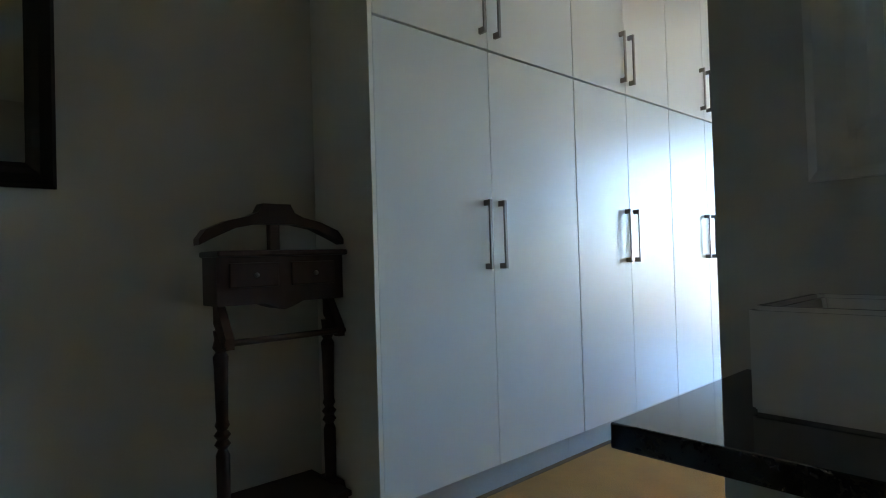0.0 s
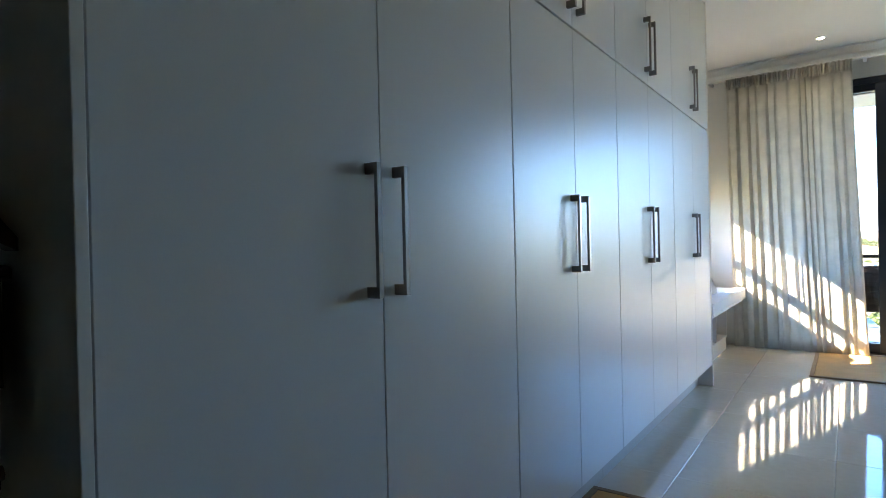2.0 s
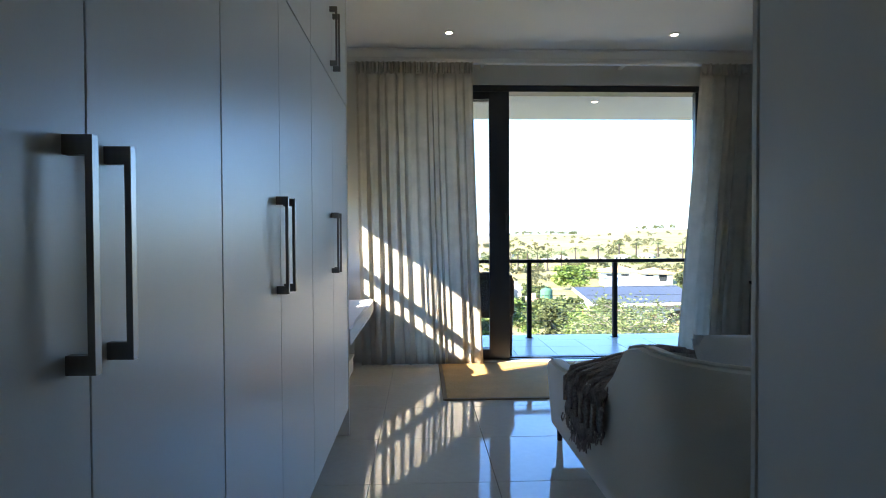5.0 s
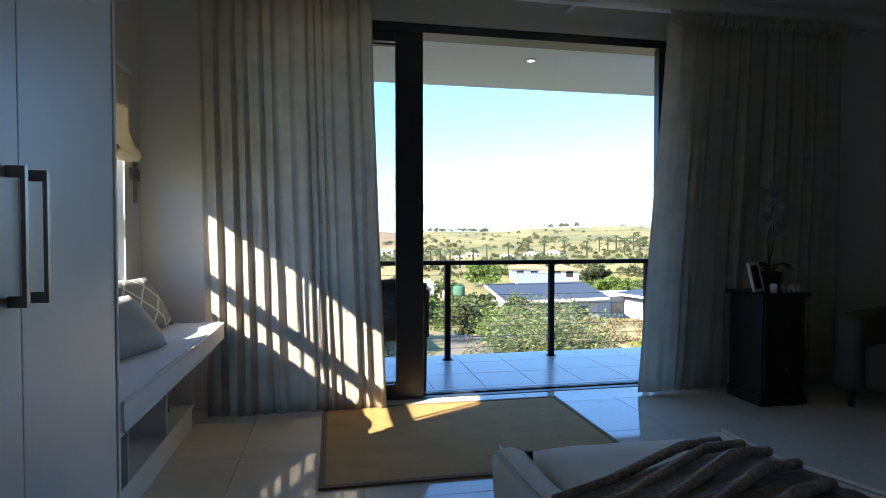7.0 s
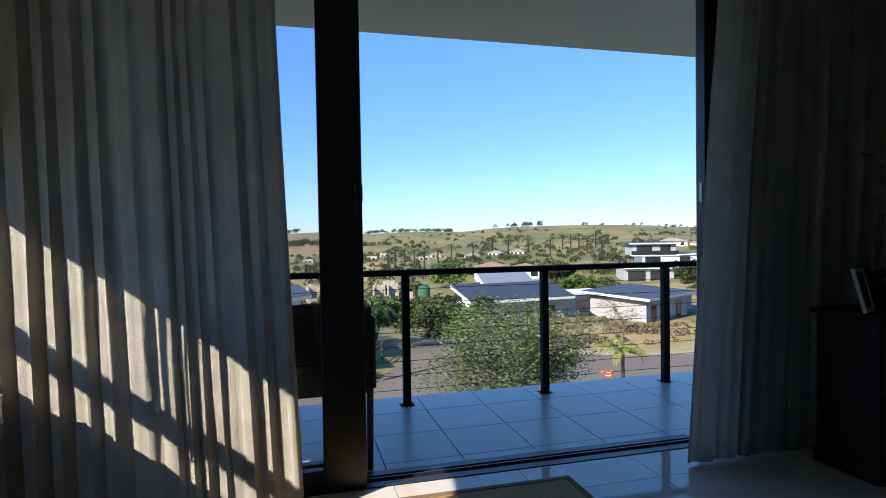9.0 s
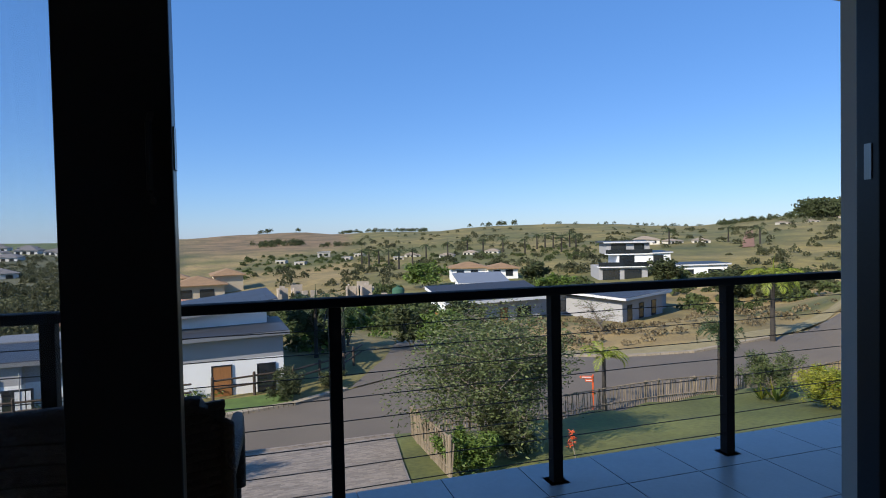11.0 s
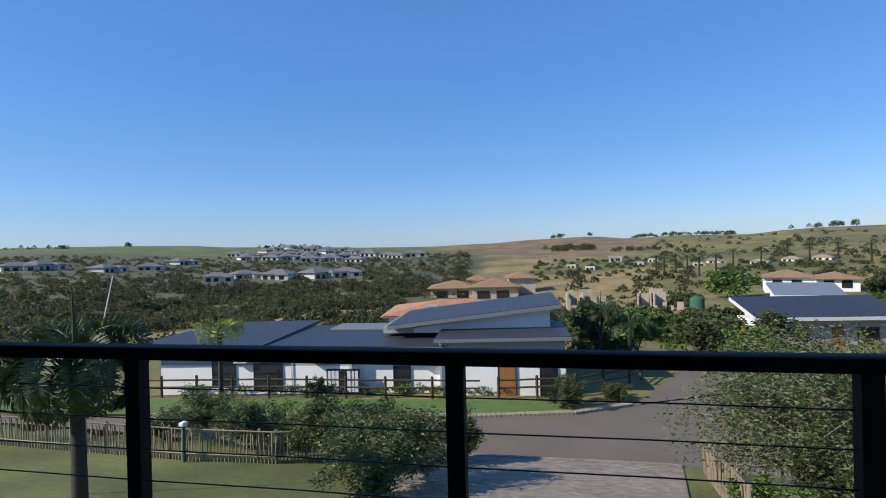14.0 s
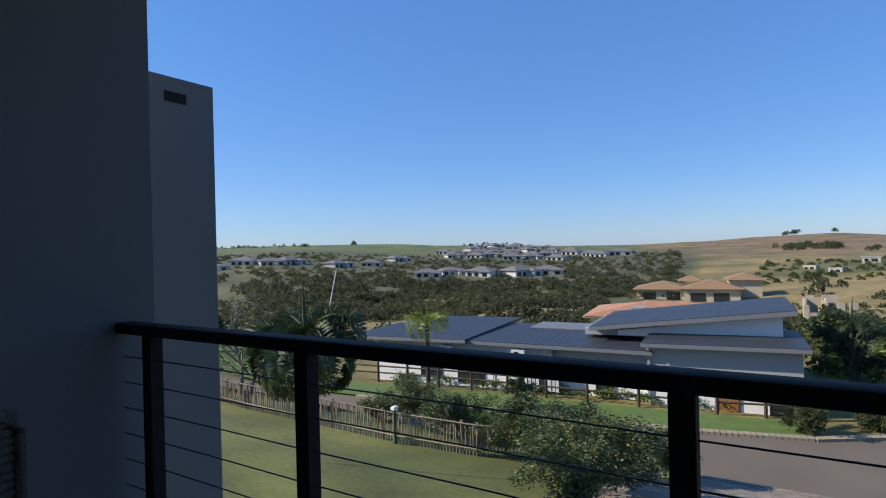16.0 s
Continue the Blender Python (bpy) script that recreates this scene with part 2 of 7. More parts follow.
def cornice(name, y, x0, x1):
    bm = bmesh.new()
    prism(bm, [(y, CEIL_Z), (y, CEIL_Z - 0.10), (y - 0.012, CEIL_Z - 0.10), (y - 0.02, CEIL_Z - 0.06), (y - 0.06, CEIL_Z - 0.02), (y - 0.10, CEIL_Z - 0.012), (y - 0.10, CEIL_Z)], x0, x1, "x")
    return thing(name, bm, M_CEIL, "white plaster cornice above the sliding door", "cornice", kind="structure")


cornice("trim", FAR_Y, WIN_X, RIGHT_X)
thing("baseboard", boxes((DX1 + 0.02, FAR_Y - 0.016, 0.002, RIGHT_X, FAR_Y, 0.10)), M_CEIL, "white skirting board along the wall", "skirting", kind="structure")


# ---- the wardrobes ----
def pull_handle(parent, z0, z1, y, x=0.0, side=1):
    """A flat bar on two square blocks."""
    a, b = sorted((x, x + side * 0.036))
    p, q = sorted((x + side * 0.028, x + side * 0.036))
    bm = bmesh.new()
    o = [(x, z1), (x + side * 0.036, z1), (x + side * 0.036, z0), (x, z0), (x, z0 + 0.024), (x + side * 0.027, z0 + 0.024), (x + side * 0.027, z1 - 0.024), (x, z1 - 0.024)]
    prism(bm, o, y - 0.0065, y + 0.0065)
    return part("handle", bm, M_STEEL, parent, "brushed steel bar handle")


def cupboard(y0, y1, mid, x, depth, side, label, group):
    """A cupboard unit from floor to ceiling: two tall doors and two short ones above."""
    u = empty("wardrobe_unit", (0, 0, 0), label, "wardrobe", group)
    back = x - side * depth
    a, b = sorted((back, x - side * 0.032))
    part("carcass", boxes((a, y0 + 0.001, 0.15, b, y1 - 0.001, CEIL_Z - 0.02)), M_MELA_EDGE, u)
    ta, tb = sorted((back, x - side * 0.10))
    part("toe_kick", boxes((ta, y0 + 0.001, 0.0, tb, y1 - 0.001, 0.149)), M_TOEKICK, u)
    da, db = sorted((x - side * 0.020, x))
    for lo, hi, off in ((0.160, 1.9115, 0), (1.9205, CEIL_Z - 0.025, 1)):
        for p, q, hy in ((y0, mid, mid - 0.045), (mid, y1, mid + 0.045)):
            d = part("door", boxes((da, p + (0.003 if p == y0 else 0.0016), lo, db, q - (0.003 if q == y1 else 0.0016), hi), bevel=0.0012), M_MELA, u)
            if off:
                pull_handle(d, 1.975, 2.255, hy, x, side)
            else:
                pull_handle(d, 0.985, 1.275, hy, x, side)
    return u


WARD = ((-0.02, 1.195, 0.578), (1.195, 2.185, 1.69), (2.185, 3.20, 2.69), (3.20, 4.25, 3.725))
for y0, y1, mid in WARD:
    cupboard(y0, y1, mid, 0.0, 0.38, 1, "white melamine wardrobe unit with steel bar handles", "wall of wardrobe units")
for y0, y1, mid in ((0.07, 1.18, 0.62), (1.18, 2.27, 1.74)):
    cupboard(y0, y1, mid, 1.235, 0.60, -1, "white melamine cupboard unit with steel bar handles", "cupboards facing the wardrobe")
wend = empty("wardrobe_end_panel", (0, 0, 0), "white melamine end panel of the wardrobe", "end panel")
part("panel", boxes((-0.40, -0.04, 0.0, 0.004, -0.021, CEIL_Z), bevel=0.002), M_MELA_EDGE, wend)
wend2 = empty("wardrobe_end_panel", (0, 0, 0), "white melamine end panel beside the bench", "end panel")
part("panel", boxes((WIN_X, 4.251, 0.0, 0.004, 4.27, CEIL_Z), bevel=0.002), M_MELA_EDGE, wend2)
wend3 = empty("wardrobe_end_panel", (0, 0, 0), "white melamine end panel of the cupboards", "end panel")
part("panel", boxes((1.231, 2.271, 0.0, 1.86, 2.29, CEIL_Z), bevel=0.002), M_MELA_EDGE, wend3)

# ---- vanity ----
van = empty("vanity", (1.35, -0.3, 0), "white vanity with a black polished granite top", "vanity")
part("worktop", boxes((1.226, -0.518, 0.777, 3.0, -0.052, 0.812), bevel=0.003), M_BLACK, van, "black polished granite slab")
part("cabinet", boxes((1.36, -0.49, 0.1, 2.9, -0.052, 0.776), bevel=0.002), M_MELA, van)
part("plinth", boxes((1.40, -0.44, 0.0, 2.86, -0.06, 0.099)), M_TOEKICK, van)
van.matrix_world = Matrix()


def vessel_basin():
    b = empty("vessel_basin", (0, 0, 0), "white square ceramic basin standing on the granite top", "basin")
    bm = bmesh.new()
    x0, x1, y0, y1, z0, z1 = 1.342, 1.78, -0.35, -0.07, 0.812, 0.958
    box(bm, x0, y0, z0, x1, y1, z1)
    top = max(bm.faces, key=lambda f: f.calc_center_median().z)
    r = bmesh.ops.inset_individual(bm, faces=[top], thickness=0.03)
    bmesh.ops.inset_individual(bm, faces=[top], thickness=0.03)
    for v in top.verts:
        v.co.z -= 0.11
    bmesh.ops.bevel(bm, geom=bm.edges[:], offset=0.006, segments=2, affect="EDGES")
    part("bowl", bm, M_CERAMIC, b, smooth=40)
    part("drain", lathe(bmesh.new(), [(0.02, 0), (0.022, 0.004), (0.016, 0.006)], (1.55, -0.21, 0.848)), M_STEEL, b)
    return b


vessel_basin()


def framed(name, label, category, x0, x1, z0, z1, y, width, depth, mat_frame, mat_pane, face=-1):
    """A picture or mirror frame of four mitred mouldings on a wall that faces along y."""
    f = empty(name, (0, 0, 0), label, category)
    steps = ((0, 0.6), (0.15, 1.0), (0.55, 0.9), (0.8, 0.45), (1.0, 0.3))
    for a, b, c, d in ((x0, z0, x1, z0), (x1, z0, x1, z1), (x1, z1, x0, z1), (x0, z1, x0, z0)):
        bm = bmesh.new()
        cx, cz = (x0 + x1) / 2, (z0 + z1) / 2
        rows = []
        for px, pz in ((a, b), (c, d)):
            sx, sz = (1 if px < cx else -1), (1 if pz < cz else -1)
            row = [bm.verts.new((px + sx * width * u, y + face * depth * h, pz + sz * width * u)) for u, h in steps]
            row += [bm.verts.new((px + sx * width, y, pz + sz * width)), bm.verts.new((px, y, pz))]
            rows.append(row)
        n = len(rows[0])
        for k in range(n):
            bm.faces.new((rows[0][k], rows[0][(k + 1) % n], rows[1][(k + 1) % n], rows[1][k]))
        part("moulding", bm, mat_frame, f)
    part("pane", boxes((x0 + width * 0.9, y + face * 0.002, z0 + width * 0.9, x1 - width * 0.9, y + face * 0.006, z1 - width * 0.9)), mat_pane, f)
    return f


framed("vanity_mirror", "mirror in a wide white moulded frame above the basin", "mirror", 1.345, 2.3, 1.148, 2.2, -0.05, 0.11, 0.03, M_MELA_EDGE, M_MIRROR)
M_BLACKWOOD = material("black_lacquer", (0.012, 0.011, 0.012), 0.22, vary=0.3)
wm = framed("wall_mirror", "wall mirror in a black lacquered frame", "mirror", -0.55, 0.55, -0.55, 0.55, 0, 0.075, 0.03, M_BLACKWOOD, M_MIRROR)
wm.matrix_world = pose(-0.40, -1.462, 1.827, 0, 0, 90)


# ---- valet stand ----
def valet_stand(at, rz):
    v = empty("valet_stand", (0, 0, 0), "dark mahogany clothes valet stand with two small drawers", "valet stand")
    for sx in (-0.175, 0.175):
        bm = bmesh.new()
        lathe(bm, [(0.017, 0.09), (0.021, 0.12), (0.017, 0.16), (0.019, 0.30), (0.020, 0.42), (0.013, 0.44), (0.023, 0.455), (0.015, 0.47), (0.024, 0.485), (0.014, 0.50), (0.021, 0.515), (0.017, 0.53), (0.020, 0.70), (0.022, 0.735), (0.014, 0.75), (0.023, 0.765), (0.017, 0.79), (0.02, 0.82)], (sx, 0, 0), 14)
        part("post", bm, M_DARKWOOD, v, smooth=50)
        part("foot", prism(bmesh.new(), [(-0.17, 0), (-0.12, 0), (-0.08, 0.03), (0.08, 0.03), (0.12, 0), (0.17, 0), (0.16, 0.03), (0.10, 0.12), (0.05, 0.24), (-0.05, 0.24), (-0.10, 0.12), (-0.16, 0.03)], sx - 0.02, sx + 0.02, "x"), M_DARKWOOD, v)
        part("bracket", prism(bmesh.new(), [(0.01, 0.90), (-0.02, 0.90), (-0.085, 0.80), (-0.085, 0.765), (-0.06, 0.765), (0.01, 0.84)], sx * 1.02 - 0.012, sx * 1.02 + 0.012, "x"), M_DARKWOOD, v)
    part("shelf", boxes((-0.175, -0.13, 0.215, 0.175, 0.13, 0.235), bevel=0.004), M_DARKWOOD, v)
    part("trouser_rail", tube(bmesh.new(), [(-0.195, -0.075, 0.785), (0.195, -0.075, 0.785)], 0.011), M_DARKWOOD, v, smooth=50)
    part("tray", boxes((-0.208, -0.09, 1.055, 0.208, 0.07, 1.075), bevel=0.006), M_DARKWOOD, v)
    bm = prism(bmesh.new(), [(-0.203, 1.055), (-0.203, 0.90), (-0.06, 0.90), (-0.03, 0.885), (0, 0.875), (0.03, 0.885), (0.06, 0.90), (0.203, 0.90), (0.203, 1.055)], -0.06, 0.055, "y")
    part("box", bm, M_DARKWOOD, v)
    for cx in (-0.095, 0.095):
        d = part("drawer", boxes((cx - 0.075, -0.07, 0.955, cx + 0.075, -0.061, 1.035), bevel=0.004), M_DARKWOOD, v)
        part("knob", lathe(bmesh.new(), [(0.003, 0), (0.004, 0.008), (0.008, 0.012), (0.006, 0.018), (0.001, 0.02)], n=12, m=pose(cx, -0.07, 0.995, 90)), M_STEEL, d, "small polished metal knob")
    part("neck", boxes((-0.018, 0.0, 1.07, 0.018, 0.025, 1.19), bevel=0.005), M_DARKWOOD, v)
    bm = bmesh.new()
    prism(bm, [(-0.235, 1.095), (-0.235, 1.115), (-0.215, 1.145), (-0.15, 1.175), (-0.09, 1.19), (-0.06, 1.205), (-0.045, 1.235), (0.045, 1.235), (0.06, 1.205), (0.09, 1.19), (0.15, 1.175), (0.215, 1.145), (0.235, 1.115), (0.235, 1.095), (0.20, 1.115), (0.13, 1.15), (0.06, 1.165), (-0.06, 1.165), (-0.13, 1.15), (-0.20, 1.115)], -0.02, 0.028, "y")
    part("hanger", bm, M_DARKWOOD, v)
    v.matrix_world = pose(*at, 0, 0, rz)
    return v


vs = valet_stand((-0.21, -0.305, 0.0), 90)
vs.scale = (1.12, 1.1, 1.005)

# ---- rugs ----
def rug(name, x0, y0, x1, y1, mat, label):
    r = empty(name, (0, 0, 0), label, "rug")
    part("rug_field", boxes((x0 + 0.03, y0 + 0.03, 0.001, x1 - 0.03, y1 - 0.03, 0.011), bevel=0.003), mat, r)
    for a in ((x0, y0, x1, y0 + 0.0295), (x0, y1 - 0.0295, x1, y1), (x0, y0 + 0.03, x0 + 0.0295, y1 - 0.03), (x1 - 0.0295, y0 + 0.03, x1, y1 - 0.03)):
        part("binding", boxes((a[0], a[1], 0.001, a[2], a[3], 0.013), bevel=0.003), M_BIND, r)
    return r


rug("rug", 0.58, 4.92, 2.17, 6.09, M_RUG, "tan woven sisal rug with a brown binding")
rug("rug", -0.095, 0.25, 1.14, 2.06, M_MAT, "mustard short pile rug beside the wardrobe")


# ---- window over the bench ----
win = empty("window_1", (0, 0, 0), "charcoal aluminium window above the bench", "window", kind="structure")
fx0, fx1 = WIN_X - 0.138, WIN_X - 0.09
part("window_frame", boxes((fx0, WY0, WZ0 + 0.012, fx1, WY0 + 0.045, WZ1), (fx0, WY1 - 0.045, WZ0 + 0.012, fx1, WY1, WZ1), (fx0, WY0 + 0.045, WZ0 + 0.012, fx1, WY1 - 0.045, WZ0 + 0.06), (fx0, WY0 + 0.045, WZ1 - 0.05, fx1, WY1 - 0.045, WZ1),
                           (fx0, WY0 + 0.045, 1.215, fx1, WY1 - 0.045, 1.29), bevel=0.003), M_ALU, win)
part("window_sill", boxes((WIN_X - 0.089, WY0 + 0.001, WZ0 - 0.02, WIN_X + 0.02, WY1 - 0.001, WZ0 + 0.011), bevel=0.004), M_CEIL, win)
for a, b in ((WY0 + 0.045, WY1 - 0.045),):
    for c, d in ((WZ0 + 0.06, 1.215), (1.29, WZ1 - 0.05)):
        p = part("pane", boxes((WIN_X - 0.118, a, c, WIN_X - 0.113, b, d)), M_GLASS, win)
        p.visible_shadow = False


def roman_blind():
    bl = empty("roman_blind", (0, 0, 0), "cream cloth blind half drawn up and tied with ribbon", "blind")
    bm = bmesh.new()
    n = 26
    y0, y1 = WY0 - 0.04, WY1 + 0.03
    prof = [(0.02, 2.06), (0.02, 1.74), (0.045, 1.66), (0.075, 1.625), (0.085, 1.59), (0.065, 1.56), (0.035, 1.565), (0.022, 1.60), (0.024, 1.66)]
    rows = []
    for k in range(n + 1):
        y = y0 + (y1 - y0) * k / n
        sag = 0.02 * math.sin(math.pi * k / n * 3) ** 2
        rows.append([bm.verts.new((WIN_X + a, y, z - (sag if z < 1.7 else 0))) for a, z in prof] + [bm.verts.new((WIN_X + 0.012, y, 1.66)), bm.verts.new((WIN_X + 0.012, y, 2.06))])
    for a, b in zip(rows, rows[1:]):
        for k in range(len(a)):
            bm.faces.new((a[k], a[(k + 1) % len(a)], b[(k + 1) % len(a)], b[k]))
    bm.faces.new(rows[0])
    bm.faces.new(rows[-1])
    part("cloth", bm, M_BLIND, bl, smooth=60)
    part("rail", boxes((WIN_X + 0.001, y0, 2.061, WIN_X + 0.035, y1, 2.09)), M_CEIL, bl)
    for y in (WY0 + 0.2, WY1 - 0.42):
        part("ribbon", boxes((WIN_X + 0.087, y - 0.016, 1.62, WIN_X + 0.089, y + 0.016, 2.05)), M_RIBBON, bl, "yellow satin ribbon")
        for w, dx, n_ in ((0.02, 0.0, 5), (-0.022, 0.008, 6)):
            bm = bmesh.new()
            edge = [(WIN_X + 0.084 + dx + 0.004 * math.sin(s * 1.3), y + w + 0.005 * math.sin(s), 1.56 - 0.09 * s) for s in range(n_ + 1)]
            vs_ = [(bm.verts.new((p[0], p[1] - 0.014, p[2])), bm.verts.new((p[0] + 0.003, p[1] + 0.014, p[2] - (0.02 if i == n_ else 0)))) for i, p in enumerate(edge)]
            for u, v in zip(vs_, vs_[1:]):
                bm.faces.new((u[0], u[1], v[1], v[0]))
            bmesh.ops.solidify(bm, geom=bm.faces[:], thickness=0.0015)
            part("ribbon_tail", bm, M_RIBBON, bl, "yellow satin ribbon end", smooth=60)
        part("bow", lathe(bmesh.new(), [(0.004, -0.045), (0.022, -0.03), (0.012, 0), (0.024, 0.03), (0.004, 0.045)], n=10, m=pose(WIN_X + 0.09, y, 1.58, 90)), M_RIBBON, bl, "yellow satin ribbon bow", smooth=60)
    return bl


roman_blind()


def crucifix():
    c = empty("crucifix", (0, 0, 0), "small ornate pewter cross hung on the wall", "crucifix")
    bm = bmesh.new()
    y, z = 6.10, 1.50
    x0, x1 = WIN_X + 0.001, WIN_X + 0.016
    prism(bm, [(y - 0.014, z - 0.17), (y + 0.014, z - 0.17), (y + 0.010, z - 0.03), (y + 0.05, z - 0.022), (y + 0.07, z - 0.034), (y + 0.07, z + 0.034), (y + 0.05, z + 0.022), (y + 0.012, z + 0.03), (y + 0.02, z + 0.10), (y - 0.02, z + 0.10), (y - 0.012, z + 0.03), (y - 0.05, z + 0.022), (y - 0.07, z + 0.034), (y - 0.07, z - 0.034), (y - 0.05, z - 0.022), (y - 0.010, z - 0.03)], x0, x1, "x")
    part("cross", bm, M_PEWTER, c)
    bm = bmesh.new()
    tube(bm, [(x1 - 0.004, y + 0.046 * math.cos(a * math.pi / 10), z + 0.046 * math.sin(a * math.pi / 10)) for a in range(21)], 0.007, n=6)
    part("ring", bm, M_PEWTER, c, smooth=60)
    return c


crucifix()


# ---- bench ----
def bench():
    b = empty("window_bench", (0, 0, 0), "white built-in bench with open pigeonholes", "bench")
    y0, y1, xf = 4.272, 5.93, -0.16
    part("seat_board", boxes((WIN_X + 0.002, y0, 0.485, -0.02, y1, 0.515), bevel=0.002), M_MELA, b)
    part("plinth", boxes((WIN_X + 0.002, y0, 0.0, xf - 0.01, y1 - 0.02, 0.12)), M_MELA_EDGE, b)
    part("bottom_board", boxes((WIN_X + 0.002, y0, 0.121, xf, y1 - 0.005, 0.14), bevel=0.002), M_MELA, b)
    part("back_board", boxes((WIN_X + 0.002, y0 + 0.01, 0.141, WIN_X + 0.012, y1 - 0.02, 0.484)), M_MELA_EDGE, b)
    for y in (4.29, 4.83, 5.37, 5.91):
        part("divider", boxes((WIN_X + 0.013, y - 0.009, 0.141, xf, y + 0.009, 0.484), bevel=0.0015), M_MELA, b)
    return b


bench()
for y in (4.56, 5.64):
    bxx = empty("storage_box", (WIN_X + 0.17, y, 0.1405), "dark open storage box in a bench pigeonhole", "box", "storage boxes in the bench")
    part("front", boxes((0.09, -0.13, 0, 0.105, 0.13, 0.17), bevel=0.003), M_BIND, bxx)
    part("back", boxes((-0.14, -0.13, 0, -0.125, 0.13, 0.17), bevel=0.003), M_BIND, bxx)
    for q in (-0.13, 0.115):
        part("side", boxes((-0.124, q, 0, 0.089, q + 0.015, 0.17), bevel=0.003), M_BIND, bxx)
    part("base", boxes((-0.124, -0.114, 0, 0.089, 0.114, 0.012)), M_BIND, bxx)


def cushion_mesh(w, d, h, puff=0.5, seg=12):
    """A sewn cushion: full in the middle, thin at its seams."""
    bm = bmesh.new()
    grid = {}
    for s in (1, -1):
        for i in range(seg + 1):
            for j in range(seg + 1):
                u, v = i / seg * 2 - 1, j / seg * 2 - 1
                e = (1 - abs(u) ** 3) * (1 - abs(v) ** 3)
                pull = 1 - 0.06 * (1 - abs(u) ** 2) * abs(v) ** 4 if abs(v) > abs(u) else 1 - 0.06 * (1 - abs(v) ** 2) * abs(u) ** 4
                z = s * (h / 2) * (e ** puff) + 0.012 * noise.noise((u * 3, v * 3, s))* e
                if e == 0 and s == -1:
                    grid[s, i, j] = grid[1, i, j]
                else:
                    grid[s, i, j] = bm.verts.new((u * w / 2 * pull, v * d / 2 * pull, z))
        for i in range(seg):
            for j in range(seg):
                q = [grid[s, i, j], grid[s, i + 1, j], grid[s, i + 1, j + 1], grid[s, i, j + 1]]
                bm.faces.new(q)
    return bm


def bench_pad():
    p = empty("bench_pad", (0, 0, 0), "long white quilted seat pad on the bench", "seat pad")
    bm = bmesh.new()
    box(bm, WIN_X + 0.005, 4.275, 0.516, 0.01, 5.955, 0.615)
    bmesh.ops.subdivide_edges(bm, edges=bm.edges[:], cuts=14, use_grid_fill=True)
    for v in bm.verts:
        v.co.z += 0.009 * noise.noise(v.co * 5) if v.co.z > 0.56 else 0
        v.co.x += 0.008 * noise.noise(v.co * 4 + Vector((3, 0, 0))) if v.co.x > -0.01 else 0
    bmesh.ops.bevel(bm, geom=[e for e in bm.edges if e.calc_face_angle(0) > 1], offset=0.012, segments=3, affect="EDGES")
    part("pad", bm, M_SEATPAD, p, smooth=50)
    for z in (0.610, 0.522):
        part("piping", tube(bmesh.new(), [(0.006, 4.29, z), (0.012, 5.0, z + 0.003), (0.012, 5.5, z - 0.002), (0.006, 5.94, z)], 0.006, n=6), M_SEATPAD, p, smooth=60)


bench_pad()


def lattice_material():
    mat = material("grey_lattice_print", (0.30, 0.30, 0.285), 0.9, vary=0.06, fine=220, bump=0.2)
    N, L = mat.node_tree.nodes, mat.node_tree.links
    tc, mp = N.new("ShaderNodeTexCoord"), N.new("ShaderNodeMapping")
    mp.inputs["Rotation"].default_value = (0, 0, radians(45))
    mp.inputs["Scale"].default_value = (9, 9, 0.01)
    L.new(tc.outputs["Object"], mp.inputs[0])
    v = N.new("ShaderNodeTexBrick")
    v.offset = 0.0
    v.inputs["Scale"].default_value, v.inputs["Mortar Size"].default_value = 1.0, 0.06
    v.inputs["Brick Width"].default_value, v.inputs["Row Height"].default_value = 1.0, 1.0
    v.inputs["Color1"].default_value = v.inputs["Color2"].default_value = (0.28, 0.28, 0.26, 1)
    v.inputs["Mortar"].default_value = (0.68, 0.67, 0.62, 1)
    L.new(mp.outputs[0], v.inputs["Vector"])
    L.new(v.outputs[0], N["Principled BSDF"].inputs["Base Color"])
    return mat


M_LATTICE = lattice_material()
for at, rot, size, mat, lab in (((-0.43, 5.30, 0.762), (60, 0, 84), (0.46, 0.32, 0.12), M_LATTICE, "grey cushion with a white lattice print"),
                                ((-0.40, 5.66, 0.758), (58, 0, 72), (0.46, 0.32, 0.12), M_LATTICE, "grey cushion with a white lattice print"),
                                ((-0.30, 5.00, 0.725), (50, 0, 74), (0.62, 0.32, 0.16), M_CUSHION, "plain pale grey bolster cushion on the bench")):
    c = thing("cushion", cushion_mesh(*size), mat, lab, "cushion", smooth=70)
    c.matrix_world = pose(*at, *rot)


# ---- sliding door ----
sd = empty("door_1", (0, 0, 0), "open charcoal aluminium sliding glass door", "sliding door", kind="structure")
sy0, sy1 = FAR_Y + 0.02, FAR_Y + 0.19
part("frame_head", boxes((DX0, sy0, DZ - 0.06, DX1, sy1, DZ - 0.0005), bevel=0.003), M_ALU, sd)
part("frame_jamb", boxes((DX1 - 0.09, sy0, 0.0, DX1 - 0.0005, sy0 + 0.065, DZ - 0.061), bevel=0.003), M_ALU, sd)
part("frame_jamb", boxes((DX0 + 0.0005, sy0, 0.0, DX0 + 0.06, sy1, DZ - 0.061), bevel=0.003), M_ALU, sd)
part("track", boxes((DX0 + 0.061, sy0, -0.011, DX1 - 0.0905, sy0 + 0.05, 0.004), (DX0 + 0.061, sy0 + 0.075, -0.011, DX1 - 0.0905, sy0 + 0.085, 0.010), (DX0 + 0.061, sy0 + 0.12, -0.011, DX1 - 0.0905, sy1, 0.004)), M_ALU, sd)


